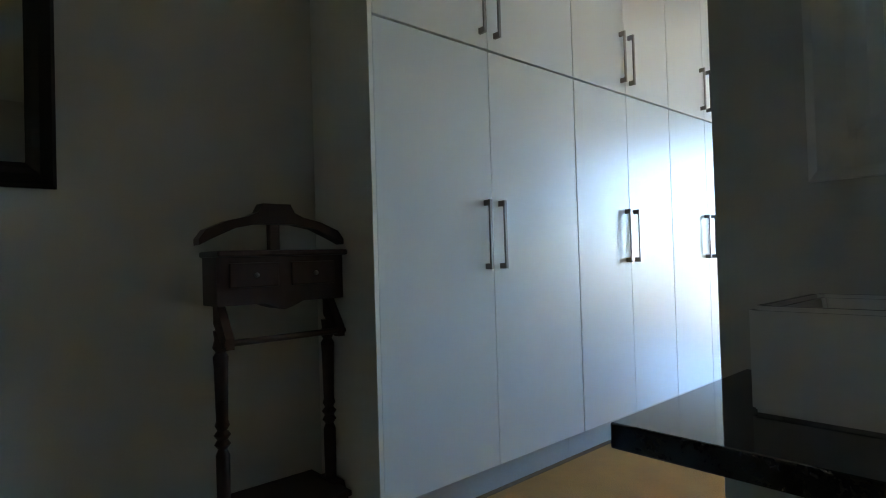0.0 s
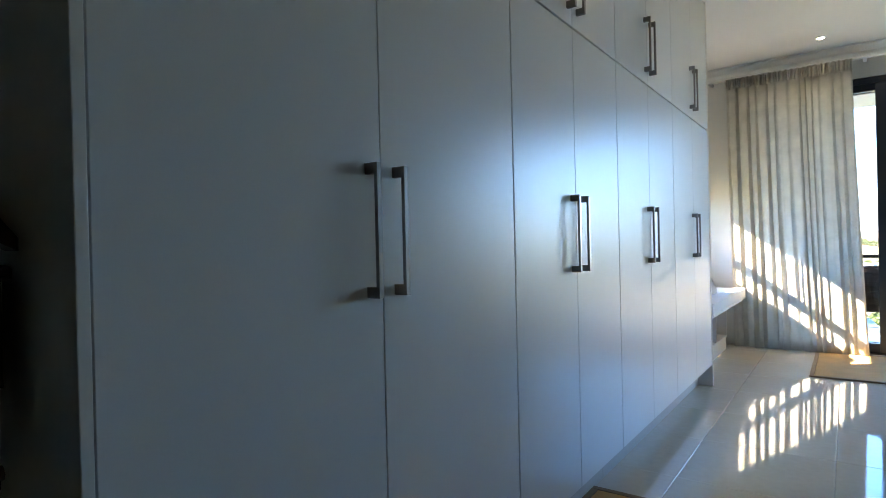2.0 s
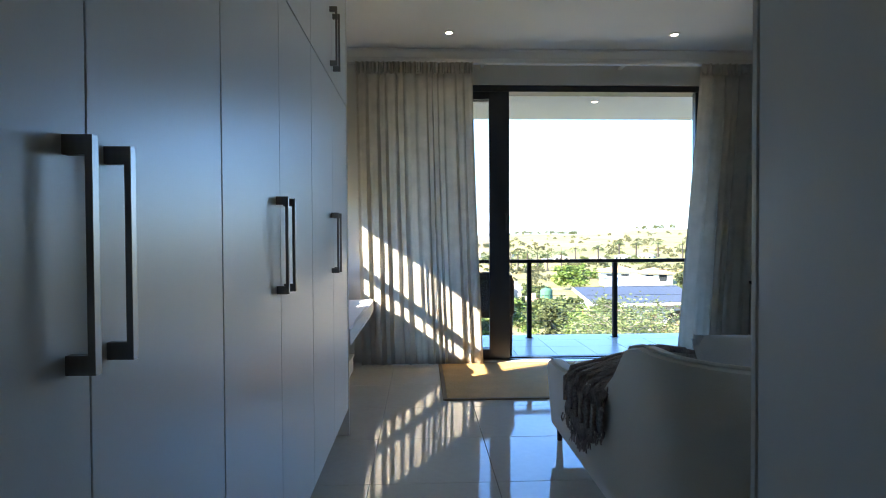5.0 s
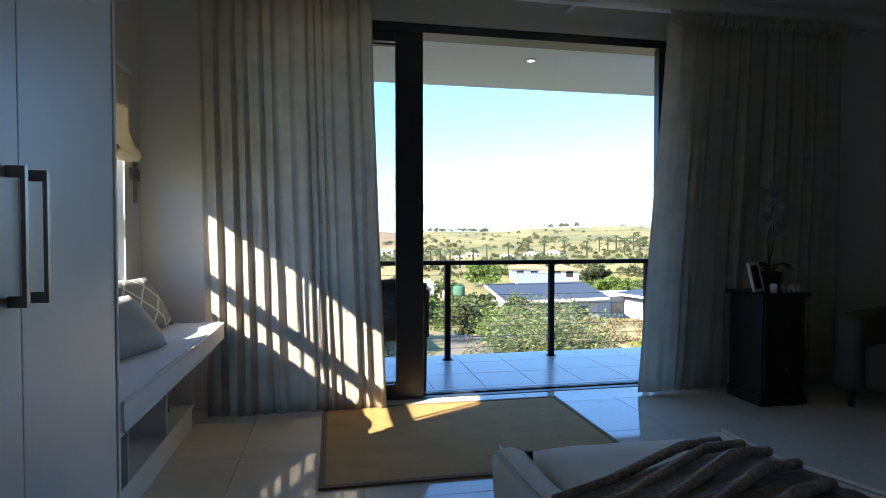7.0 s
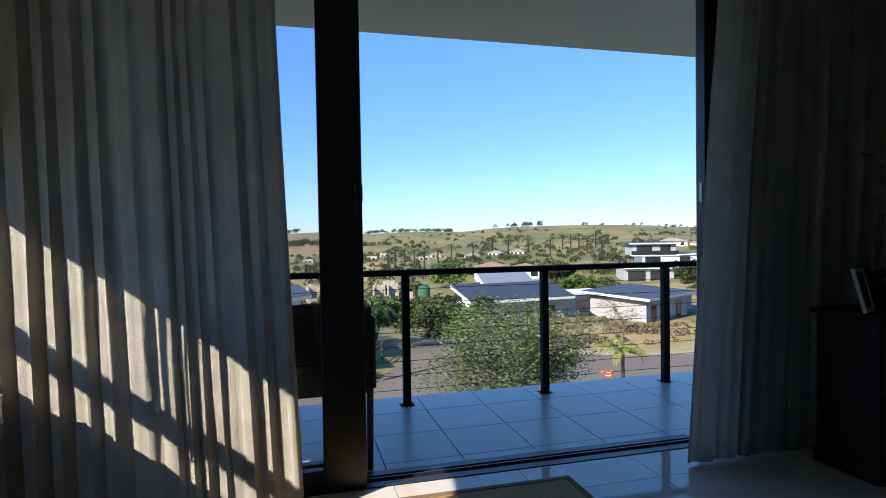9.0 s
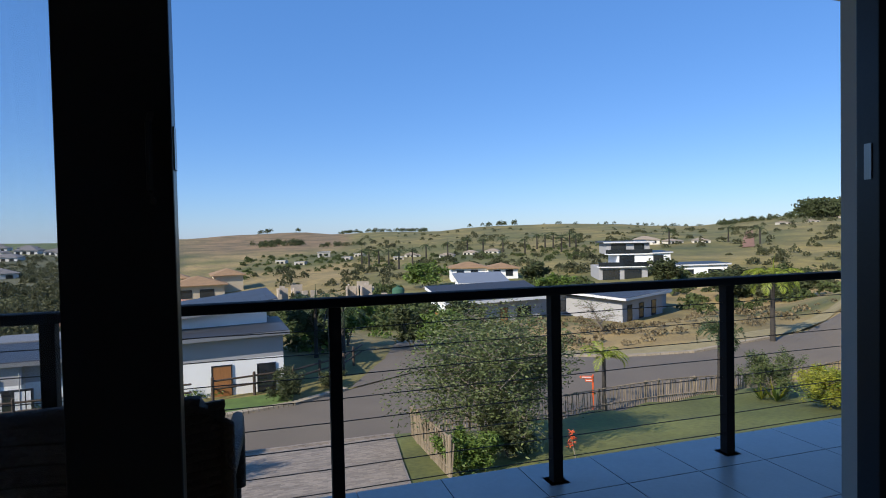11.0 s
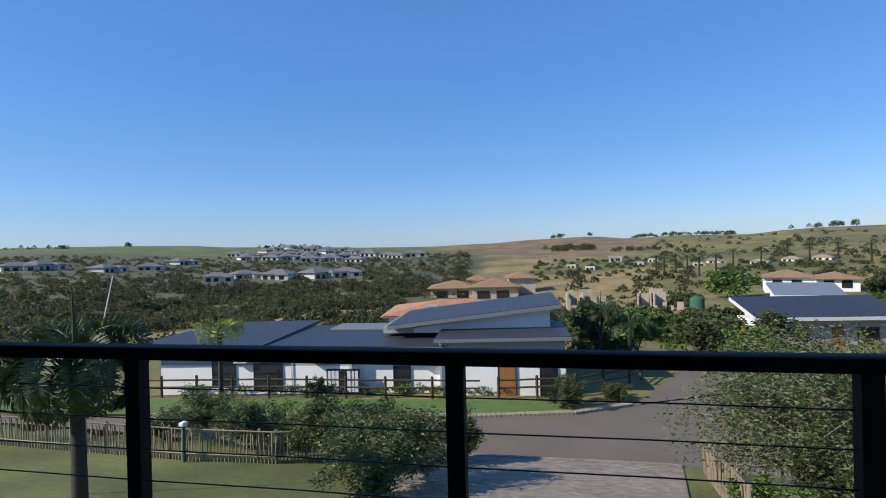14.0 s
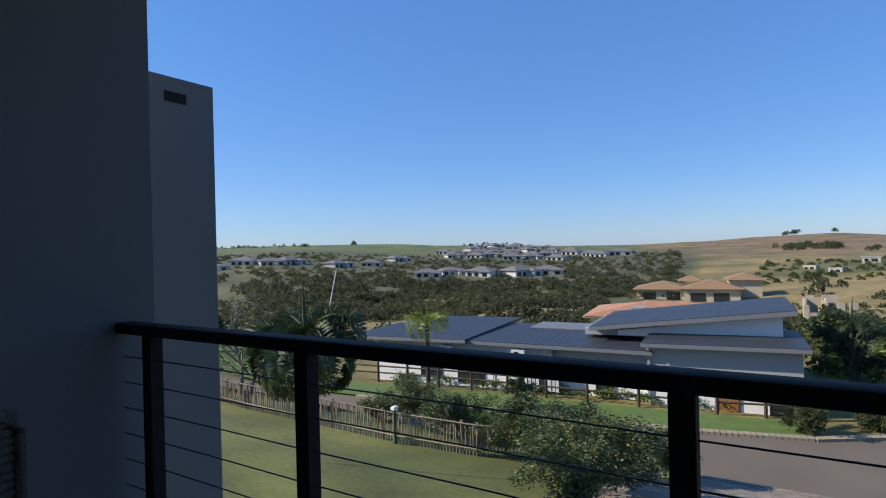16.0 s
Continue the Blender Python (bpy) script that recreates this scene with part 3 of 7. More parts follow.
def leaf(x0, x1, y, stile0, stile1, label):
    lf = part("leaf", boxes((x0, y, 0.005, x0 + stile0, y + 0.045, DZ - 0.062), (x1 - stile1, y, 0.005, x1, y + 0.045, DZ - 0.062), (x0 + stile0, y, 0.005, x1 - stile1, y + 0.045, 0.10), (x0 + stile0, y, DZ - 0.13, x1 - stile1, y + 0.045, DZ - 0.062), bevel=0.003), M_ALU, sd, label)
    p = part("pane", boxes((x0 + stile0, y + 0.018, 0.10, x1 - stile1, y + 0.024, DZ - 0.13)), M_GLASS, lf)
    p.visible_shadow = False
    return lf


lf1 = leaf(0.0105, 1.17, sy0 + 0.09, 0.07, 0.07, "fixed glazed leaf")
lf2 = leaf(0.12, 1.264, sy0 + 0.01, 0.07, 0.19, "sliding glazed leaf pushed open")
part("latch", boxes((1.2645, sy0 + 0.015, 1.28, 1.267, sy0 + 0.04, 1.36)), M_STEEL, lf2, "steel latch plate")
part("pull", tube(bmesh.new(), [(1.23, sy0 + 0.009, 1.22), (1.23, sy0 - 0.02, 1.24), (1.23, sy0 - 0.02, 1.36), (1.23, sy0 + 0.009, 1.38)], 0.006, n=6), M_ALU, lf2)
part("strike", boxes((DX1 - 0.094, sy0 + 0.02, 1.28, DX1 - 0.0901, sy0 + 0.04, 1.38)), M_STEEL, sd, "steel strike plate")


# ---- curtains ----
def curtain(label, top, foot, y, folds, seed, z0=0.006, z1=2.76, sway=None):
    """A gathered curtain: a corrugated cloth sheet, tight in pleats at its head and looser at its hem."""
    rnd = random.Random(seed)
    c = empty("curtain", (0, 0, 0), label, "curtain", "pair of curtains at the sliding door")
    n, rows = folds * 8, 26
    ph = [rnd.uniform(-0.5, 0.5) for _ in range(folds + 2)]
    am = [rnd.uniform(0.45, 1.35) for _ in range(folds + 2)]
    wd = [rnd.uniform(0.55, 1.5) for _ in range(folds + 1)]
    tot = sum(wd[:folds])
    cum = [sum(wd[:k]) / tot for k in range(folds + 1)]
    bm = bmesh.new()
    grid = []
    for r in range(rows + 1):
        t = r / rows
        z = z1 + (z0 - z1) * t
        row = []
        a0, a1 = top
        b0, b1 = foot
        x0 = a0 + (b0 - a0) * t ** 1.3
        x1 = a1 + (b1 - a1) * t ** 1.3
        if sway:
            x0 += sway[0] * math.sin(math.pi * t)
            x1 += sway[1] * math.sin(math.pi * t)
        for k in range(n + 1):
            f = k / n * folds
            i = min(int(f), folds - 1)
            g = cum[i] + (cum[i + 1] - cum[i]) * (f - i)
            ease = 0.5 - 0.5 * math.cos(math.pi * (f - i))
            amp = (0.014 + 0.006 * t) * (am[i] + (am[i + 1] - am[i]) * ease) if t > 0.04 else 0.011
            q = 2 * math.pi * f + (ph[i] + (ph[i + 1] - ph[i]) * ease) * 1.6 * t if t > 0.04 else 2 * math.pi * f
            w = math.sin(q + 0.8 * math.sin(q))
            skew = 0.010 * math.sin(2 * math.pi * f * 2 + ph[i] * 4) * t
            row.append(bm.verts.new((x0 + (x1 - x0) * g + skew, y + amp * w + 0.016 * noise.noise((g * 7, t * 2.2, seed)) + 0.006 * noise.noise((g * 25, t * 7, seed + 3)), z + (0.006 * math.sin(f * 2.1) if r == 0 else 0.007 * (1 + noise.noise((f * 0.9, 0, seed))) if r == rows else 0))))
        grid.append(row)
    for a, b in zip(grid, grid[1:]):
        for k in range(n):
            bm.faces.new((a[k], a[k + 1], b[k + 1], b[k]))
    bmesh.ops.solidify(bm, geom=bm.faces[:], thickness=0.004)
    part("cloth", bm, M_CURTAIN, c, smooth=70)
    bm = bmesh.new()
    m = folds * 12
    rows_ = []
    for zz, am_ in ((0.018, 0.012), (0.006, 0.008), (-0.02, 0.016), (-0.05, 0.014), (-0.08, 0.006)):
        rows_.append([bm.verts.new((top[0] - 0.004 + (top[1] - top[0] + 0.008) * k / m, y - 0.030 - am_ * (1 + math.sin(k * 1.57 + 1.3 * math.sin(k * 0.37))), z1 + zz + 0.006 * math.sin(k * 0.9))) for k in range(m + 1)])
    for a, b in zip(rows_, rows_[1:]):
        for k in range(m):
            bm.faces.new((a[k], a[k + 1], b[k + 1], b[k]))
    bmesh.ops.solidify(bm, geom=bm.faces[:], thickness=0.004)
    part("heading", bm, M_CURTAIN, c, "gathered curtain heading tape", smooth=60)
    return c


curtain("cream curtain drawn to one side, partly sunlit", (-0.14, 0.90), (-0.10, 0.98), 6.05, 13, 3, z1=2.70)
curtain("cream curtain drawn to one side, in shade", (2.99, 4.45), (2.78, 4.40), 6.05, 14, 8, z1=2.70, sway=(-0.02, 0.0))
ct = empty("curtain_track", (0, 0, 0), "white curtain track above the sliding door", "curtain track")
part("rail", boxes((WIN_X + 0.1, 6.02, 2.715, 4.9, 6.08, 2.74), bevel=0.004), M_CEIL, ct)
for x in (-0.3, 1.0, 2.3, 3.6, 4.8):
    part("bracket", boxes((x - 0.015, 6.08, 2.72, x + 0.015, FAR_Y, 2.74)), M_CEIL, ct)


# ---- ceiling lights ----
def downlight(x, y, z):
    d = empty("downlight", (x, y, z), "round recessed downlight, lit, with a white rim", "downlight", "ceiling downlights")
    part("rim", lathe(bmesh.new(), [(0.027, -0.001), (0.044, -0.001), (0.045, -0.007), (0.031, -0.010), (0.027, -0.006)], n=24), M_CEIL, d, smooth=50)
    part("lens", lathe(bmesh.new(), [(0.026, -0.0012), (0.026, -0.007), (0.016, -0.011), (0.004, -0.013)], n=20), M_LAMP, d, "glowing glass lens")
    return d


dl = downlight(0.675, 5.72, CEIL_Z)
for x, y in ((2.60, 5.72), (0.675, 3.6), (2.62, 3.6), (0.62, 1.2)):
    copy_thing(dl, pose(x, y, CEIL_Z))



# ---- chaise, side table and things of the bedroom ----
def chaise():
    """A chaise with a curved back that sweeps down into a low seat."""
    c = empty("chaise", (0, 0, 0), "cream upholstered chaise with a curved back", "chaise")
    x0, x1, y0, y1 = 1.15, 1.92, 2.34, 4.16
    part("seat", boxes((x0 + 0.07, y0 + 0.16, 0.17, x1 - 0.07, y1, 0.40), bevel=0.03), M_SOFA, c, smooth=50)
    # the back wraps round the near end: a path in plan, with a height that falls along both sides
    path, n = [], 40
    r = 0.34
    for k in range(n + 1):
        u = k / n * 2 - 1
        s = abs(u)
        if s < 0.42:
            a = u / 0.42 * math.pi / 2
            px, py = (x0 + x1) / 2 + (x1 - x0) / 2 * math.sin(a), y0 + r - r * math.cos(a)
        else:
            px = x1 if u > 0 else x0
            py = y0 + r + (s - 0.42) / 0.58 * (y1 - 0.12 - y0 - r)
        f = min(1, max(0, (py - 2.80) / 0.30)) if s >= 0.42 else 0.0
        top = 0.785 - 0.215 * (f * f * (3 - 2 * f)) - (0.10 * min(1, max(0, (py - 3.0) / 0.8)) if s >= 0.42 else 0)
        path.append((Vector((px, py, 0)), top))
    bm = bmesh.new()
    rings = []
    for k, (p, top) in enumerate(path):
        q = path[min(k + 1, n)][0] - path[max(k - 1, 0)][0]
        nrm = Vector((-q.y, q.x, 0)).normalized()
        th = 0.10
        ring = []
        for h in (0.13, 0.3, 0.5, 0.75, 0.92):
            ring.append(p + Vector((0, 0, 0.13 + (top - 0.13) * (h - 0.13) / 0.87)) - nrm * 0.03 * h)
        ring += [p - nrm * 0.02 + Vector((0, 0, top)), p + nrm * 0.03 + Vector((0, 0, top + 0.012)), p + nrm * 0.075 + Vector((0, 0, top - 0.005)), p + nrm * th + Vector((0, 0, top - 0.05)), p + nrm * th + Vector((0, 0, 0.36)), p + nrm * (th - 0.02) + Vector((0, 0, 0.13))]
        rings.append([bm.verts.new(v) for v in ring])
    m = len(rings[0])
    for a, b in zip(rings, rings[1:]):
        for k in range(m):
            bm.faces.new((a[k], a[(k + 1) % m], b[(k + 1) % m], b[k]))
    bm.faces.new(rings[0])
    bm.faces.new(rings[-1])
    part("backrest", bm, M_SOFA, c, smooth=60)
    pip = [p + Vector((0, 0, t + 0.012)) for p, t in path]
    part("piping", tube(bmesh.new(), pip, 0.006, n=6), M_SOFA, c, smooth=60)
    pad = cushion_mesh(x1 - x0 - 0.2, y1 - y0 - 0.22, 0.13, 0.22, 16)
    o = part("seat_cushion", pad, M_SOFA, c, smooth=70)
    o.matrix_basis = pose((x0 + x1) / 2, (y0 + y1) / 2 + 0.09, 0.425)
    for x in (x0 + 0.06, x1 - 0.06):
        for y in (y0 + 0.30, y1 - 0.05):
            part("leg", lathe(bmesh.new(), [(0.014, 0), (0.022, 0.16), (0.024, 0.17)], (x, y, 0), 10), M_DARKWOOD, c, "dark tapered wooden leg")
    return c


chaise()
for at, rot, size in (((1.62, 2.78, 0.635), (60, 0, 12), (0.50, 0.42, 0.15)), ((1.66, 2.92, 0.60), (52, 0, -10), (0.44, 0.40, 0.14))):
    c = thing("cushion", cushion_mesh(*size), M_CUSHION, "pale grey cushion leaning on the chaise back", "cushion", smooth=70)
    c.matrix_world = pose(*at, *rot)


def knit_throw():
    t = empty("throw", (0, 0, 0), "grey-brown knitted throw with fringes over the chaise side", "throw")
    rnd = random.Random(5)
    bm = bmesh.new()
    cols, rows = 22, 20
    grid = []
    for i in range(cols + 1):
        u = i / cols
        y = 3.00 + 0.60 * u
        row = []
        for j in range(rows + 1):
            v = j / rows
            s = v * 0.98
            if s < 0.34:
                x, z = 1.24 + (0.34 - s) * 1.75, 0.60 - 0.05 * u - 0.05 * (1 - s / 0.34)
            elif s < 0.44:
                a = (s - 0.34) / 0.10 * math.pi / 2
                x, z = 1.24 - 0.115 * math.sin(a), 0.60 - 0.05 * u - 0.06 * (1 - math.cos(a))
            else:
                x, z = 1.12, 0.54 - 0.05 * u - (s - 0.44) * (0.17 + 0.22 * math.sin(math.pi * min(1, u * 0.62 + 0.1)))
            w = 0.014 * math.sin(u * 26 + 3 * v) + 0.012 * noise.noise((u * 6, v * 5, 1))
            yy = y + 0.28 * max(0, 1 - s / 0.34) ** 1.2
            z += 0.07 * math.sin(math.pi * u) * math.sin(math.pi * min(1, s / 0.36))
            row.append(bm.verts.new((x - abs(w) * (1 if s > 0.44 else 0) - 0.006, yy + 0.03 * noise.noise((v * 4, u * 3, 2)) - 0.05 * v * (u - 0.5), z + (abs(w) if s <= 0.44 else 0.02 * math.sin(u * 9)))))
        grid.append(row)
    for a, b in zip(grid, grid[1:]):
        for k in range(rows):
            bm.faces.new((a[k], a[k + 1], b[k + 1], b[k]))
    hem = [g[-1].co.copy() for g in grid]
    bmesh.ops.solidify(bm, geom=bm.faces[:], thickness=0.008)
    part("cloth", bm, M_THROW, t, smooth=60)
    bm = bmesh.new()
    for p in hem:
        for k in range(3):
            q = p + Vector((rnd.uniform(-0.01, 0.006), rnd.uniform(-0.012, 0.012), 0.005))
            tube(bm, [q, q + Vector((rnd.uniform(-0.01, 0.004), rnd.uniform(-0.01, 0.01), -0.02)), q + Vector((rnd.uniform(-0.012, 0.004), rnd.uniform(-0.02, 0.02), -rnd.uniform(0.03, 0.05)))], 0.004, 0.003, n=5)
    tagged(part("fringe", bm, M_THROW, t), "", kind="stuff")
    for k in range(7):
        y = 3.03 + k * 0.088
        part("knit_ridge", tube(bmesh.new(), [(1.66, y + 0.16, 0.575 + 0.05 * math.sin(0.5 * k)), (1.50, y + 0.08, 0.60 + 0.06 * math.sin(0.5 * k)), (1.26, y + 0.005, 0.608 - 0.006 * k), (1.13, y, 0.58 - 0.006 * k), (1.098, y - 0.004, 0.50), (1.096, y - 0.01, 0.44 - 0.07 * math.sin(0.3 + k * 0.35))], 0.013, 0.010, n=7), M_THROW, t, smooth=60)
    return t


knit_throw()


M_EBONY = material("ebony_stain", (0.020, 0.013, 0.011), 0.5, vary=0.3, scale=5, fine=30, stretch=(1, 1, 0.15))


def side_table():
    s = empty("side_table", (0, 0, 0), "dark wooden bedside table with drawers by the curtain", "side table")
    cx, cy = 3.58, 5.77
    part("top", boxes((cx - 0.19, cy - 0.18, 0.725, cx + 0.19, cy + 0.18, 0.75), bevel=0.006), M_EBONY, s)
    part("body", boxes((cx - 0.165, cy - 0.15, 0.08, cx + 0.165, cy + 0.16, 0.724), bevel=0.006), M_EBONY, s)
    for z0, z1 in ((0.10, 0.38), (0.395, 0.70)):
        d = part("drawer", boxes((cx - 0.15, cy - 0.165, z0, cx + 0.15, cy - 0.151, z1), bevel=0.005), M_EBONY, s)
        part("knob", lathe(bmesh.new(), [(0.004, 0), (0.006, 0.01), (0.012, 0.016), (0.008, 0.024), (0.001, 0.026)], n=12, m=pose(cx, cy - 0.165, (z0 + z1) / 2, 90)), M_PEWTER, d)
    part("base", boxes((cx - 0.18, cy - 0.165, 0.0, cx + 0.18, cy + 0.165, 0.079), bevel=0.01), M_EBONY, s)
    return s


side_table()


def photo_frame():
    f = empty("photo_frame", (0, 0, 0), "white photo frame leaning back on the side table", "photo frame")
    part("frame", boxes((-0.075, -0.008, 0, -0.055, 0.008, 0.20), (0.055, -0.008, 0, 0.075, 0.008, 0.20), (-0.055, -0.008, 0, 0.055, 0.008, 0.02), (-0.055, -0.008, 0.18, 0.055, 0.008, 0.20), bevel=0.002), M_CERAMIC, f)
    part("picture", boxes((-0.055, -0.002, 0.02, 0.055, 0.002, 0.18)), M_EBONY, f)
    part("strut", boxes((-0.012, 0.008, 0.0, 0.012, 0.014, 0.14)), M_DARKWOOD, f)
    f.matrix_world = pose(3.46, 5.70, 0.753, -14, 0, 26)
    return f


photo_frame()


def letter_sign():
    cu = bpy.data.curves.new("letters", "FONT")
    cu.body, cu.size, cu.extrude, cu.align_x = "LIVE", 0.075, 0.009, "LEFT"
    tmp = bpy.data.objects.new("letters", cu)
    scene.collection.objects.link(tmp)
    me = bpy.data.meshes.new_from_object(tmp)
    bpy.data.objects.remove(tmp)
    ob = new("letter_sign", me)
    me.materials.clear()
    me.materials.append(M_CERAMIC)
    ob.matrix_world = pose(3.585, 5.64, 0.752, 90, 0, -8)
    return tagged(ob, "white standing letters that spell LIVE", "letter sign")


letter_sign()
candle = empty("candle_cup", (3.50, 5.62, 0.751), "small white candle cup on the bedside table", "candle")
part("cup", lathe(bmesh.new(), [(0.018, 0), (0.022, 0.004), (0.024, 0.06), (0.021, 0.06), (0.019, 0.04)], n=16), M_CERAMIC, candle, smooth=40)


def orchid():
    o = empty("orchid", (0, 0, 0), "white orchid in a dark pot on the side table", "orchid")
    rnd = random.Random(2)
    part("pot", lathe(bmesh.new(), [(0.05, 0), (0.065, 0.01), (0.08, 0.12), (0.083, 0.13), (0.07, 0.13), (0.06, 0.10)], (3.51, 5.65, 0.751), 18), M_DARKWOOD, o, "dark glazed pot", smooth=50)
    stem = [Vector((3.51, 5.65, 0.87)), Vector((3.48, 5.63, 1.10)), Vector((3.50, 5.60, 1.34)), Vector((3.43, 5.57, 1.44)), Vector((3.30, 5.55, 1.46))]
    part("stem", tube(bmesh.new(), stem, 0.005, 0.003, 6), M_STEM, o, smooth=60)
    stem2 = [Vector((3.51, 5.66, 0.87)), Vector((3.54, 5.65, 1.05)), Vector((3.50, 5.60, 1.22)), Vector((3.42, 5.56, 1.27))]
    part("stem", tube(bmesh.new(), stem2, 0.005, 0.003, 6), M_STEM, o, smooth=60)
    for p in (stem[2], stem[2] + Vector((0.04, 0, -0.08)), (stem[2] + stem[3]) / 2, stem[3], stem2[2], stem2[3], stem2[2] + Vector((0.03, -0.01, -0.08))):
        bm = bmesh.new()
        for k in range(5):
            a = k * 2 * math.pi / 5 + rnd.random()
            m = Matrix.Translation(p + Vector((0, -0.02, 0))) @ Euler((radians(90) + rnd.uniform(-.3, .3), 0, rnd.uniform(-.5, .5))).to_matrix().to_4x4() @ Matrix.Rotation(a, 4, "Z")
            pts = [(0, 0, 0), (0.025, 0.025, 0.008), (0.023, 0.052, 0.006), (0, 0.066, -0.005), (-0.023, 0.052, 0.006), (-0.025, 0.025, 0.008)]
            f = [bm.verts.new(m @ Vector(q)) for q in pts]
            bm.faces.new(f)
        bmesh.ops.solidify(bm, geom=bm.faces[:], thickness=0.0015)
        part("flower", bm, M_ORCHID, o, smooth=60)
    for k in range(5):
        a = k * 1.26
        bm = bmesh.new()
        pts = [Vector((3.51, 5.65, 0.87)) + Vector((math.cos(a), math.sin(a), 0)) * r + Vector((0, 0, z)) for r, z in ((0.01, 0), (0.06, 0.06), (0.12, 0.07), (0.17, 0.03))]
        side = Vector((-math.sin(a), math.cos(a), 0))
        vs = [(bm.verts.new(p + side * w), bm.verts.new(p - side * w)) for p, w in zip(pts, (0.01, 0.025, 0.022, 0.004))]
        for u, v in zip(vs, vs[1:]):
            bm.faces.new((u[0], u[1], v[1], v[0]))
        bmesh.ops.solidify(bm, geom=bm.faces[:], thickness=0.002)
        part("leaf", bm, M_STEM, o, smooth=60)
    o.matrix_world = pose(0.10, 0.14, 0)
    return o


orchid()


def armchair(at, rz):
    a = empty("armchair", (0, 0, 0), "olive upholstered armchair with a wide rolled arm", "armchair")
    m = material("olive_upholstery", (0.10, 0.10, 0.075), 0.9, vary=0.1, fine=200, bump=0.2)
    part("seat", boxes((-0.33, -0.35, 0.12, 0.33, 0.35, 0.42), bevel=0.04), m, a, smooth=50)
    part("backrest", boxes((-0.40, 0.28, 0.12, 0.40, 0.46, 0.86), bevel=0.06), m, a, smooth=50)
    for x in (-0.42, 0.42):
        part("armrest", boxes((x - 0.09, -0.38, 0.10, x + 0.09, 0.36, 0.62), bevel=0.06), m, a, smooth=50)
    for x in (-0.40, 0.40):
        for y in (-0.32, 0.38):
            part("leg", lathe(bmesh.new(), [(0.018, 0), (0.026, 0.115)], (x, y, 0), 10), M_DARKWOOD, a)
    a.matrix_world = pose(*at, 0, 0, rz)
    return a


armchair((4.45, 5.25, 0), -70)

# ---- balcony ----
slab = thing("balcony_floor", boxes((-0.289, FAR_Y + 0.2, -0.30, 4.919, EDGE_Y, -0.022)), M_GROUT, "grey tiled balcony floor", "balcony floor", kind="structure")
thing("balcony_roof", boxes((-0.75, FAR_Y + 0.2, 2.60, 5.4, 7.86, 2.85)), M_SOFFIT, "white plastered balcony ceiling", "balcony ceiling", kind="structure")
copy_thing(dl, pose(2.286, 6.93, 2.60))
thing("wall_balcony_west", boxes((-0.669, FAR_Y + 0.2, -4.5, -0.29, 7.585, 2.60)), M_PLASTER, "grey plastered side wall of the balcony", "wall", kind="structure")
thing("wall_balcony_east", boxes((4.92, FAR_Y + 0.2, -4.5, 5.4, 7.72, 2.60)), M_PLASTER, "grey plastered side wall of the balcony", "wall", kind="structure")
thing("wall_below", boxes((-0.5, 7.50, -4.5, 4.92, 7.62, -0.301)), M_PLASTER, "grey plastered wall below the balcony", "wall", kind="structure")
wing = empty("wing_wall", (0, 0, 0), "grey plastered wing wall with a drain slot", "wall", kind="structure")
part("wall", boxes((-1.40, 7.9, -5.0, -1.2, 8.55, 2.19), bevel=0.01), M_PLASTER, wing)
part("drain_slot", boxes((-1.215, 8.22, 2.04, -1.195, 8.36, 2.10), bevel=0.002), M_RAIL, wing, "dark drain outlet")

POSTS = (-0.10, 0.667, 1.68, 2.687, 3.683, 4.59)
RAIL_Y = 7.46
rail = empty("balcony_railing", (0, 0, 0), "black powder-coated railing with thin steel cables", "railing")
part("top_rail", boxes((-0.288, RAIL_Y - 0.035, 0.86, 4.918, RAIL_Y + 0.035, 0.90), bevel=0.008), M_RAIL, rail, smooth=40)
for x in POSTS:
    p = part("post", boxes((x - 0.025, RAIL_Y - 0.025, -0.02, x + 0.025, RAIL_Y + 0.025, 0.8595), bevel=0.003), M_RAIL, rail)
    part("base_plate", boxes((x - 0.05, RAIL_Y - 0.05, -0.0195, x + 0.05, RAIL_Y + 0.05, -0.012), bevel=0.002), M_RAIL, p)
for k in range(8):
    z = 0.095 + k * 0.0965
    part("cable", tube(bmesh.new(), [(-0.288, RAIL_Y, z)] + [(x, RAIL_Y, z - (0.003 if i % 2 else 0)) for i, x in enumerate((0.2, 0.667, 1.2, 1.68, 2.2, 2.687, 3.2, 3.683, 4.1))] + [(4.918, RAIL_Y, z)], 0.0022, n=6), M_CABLE, rail, smooth=60)


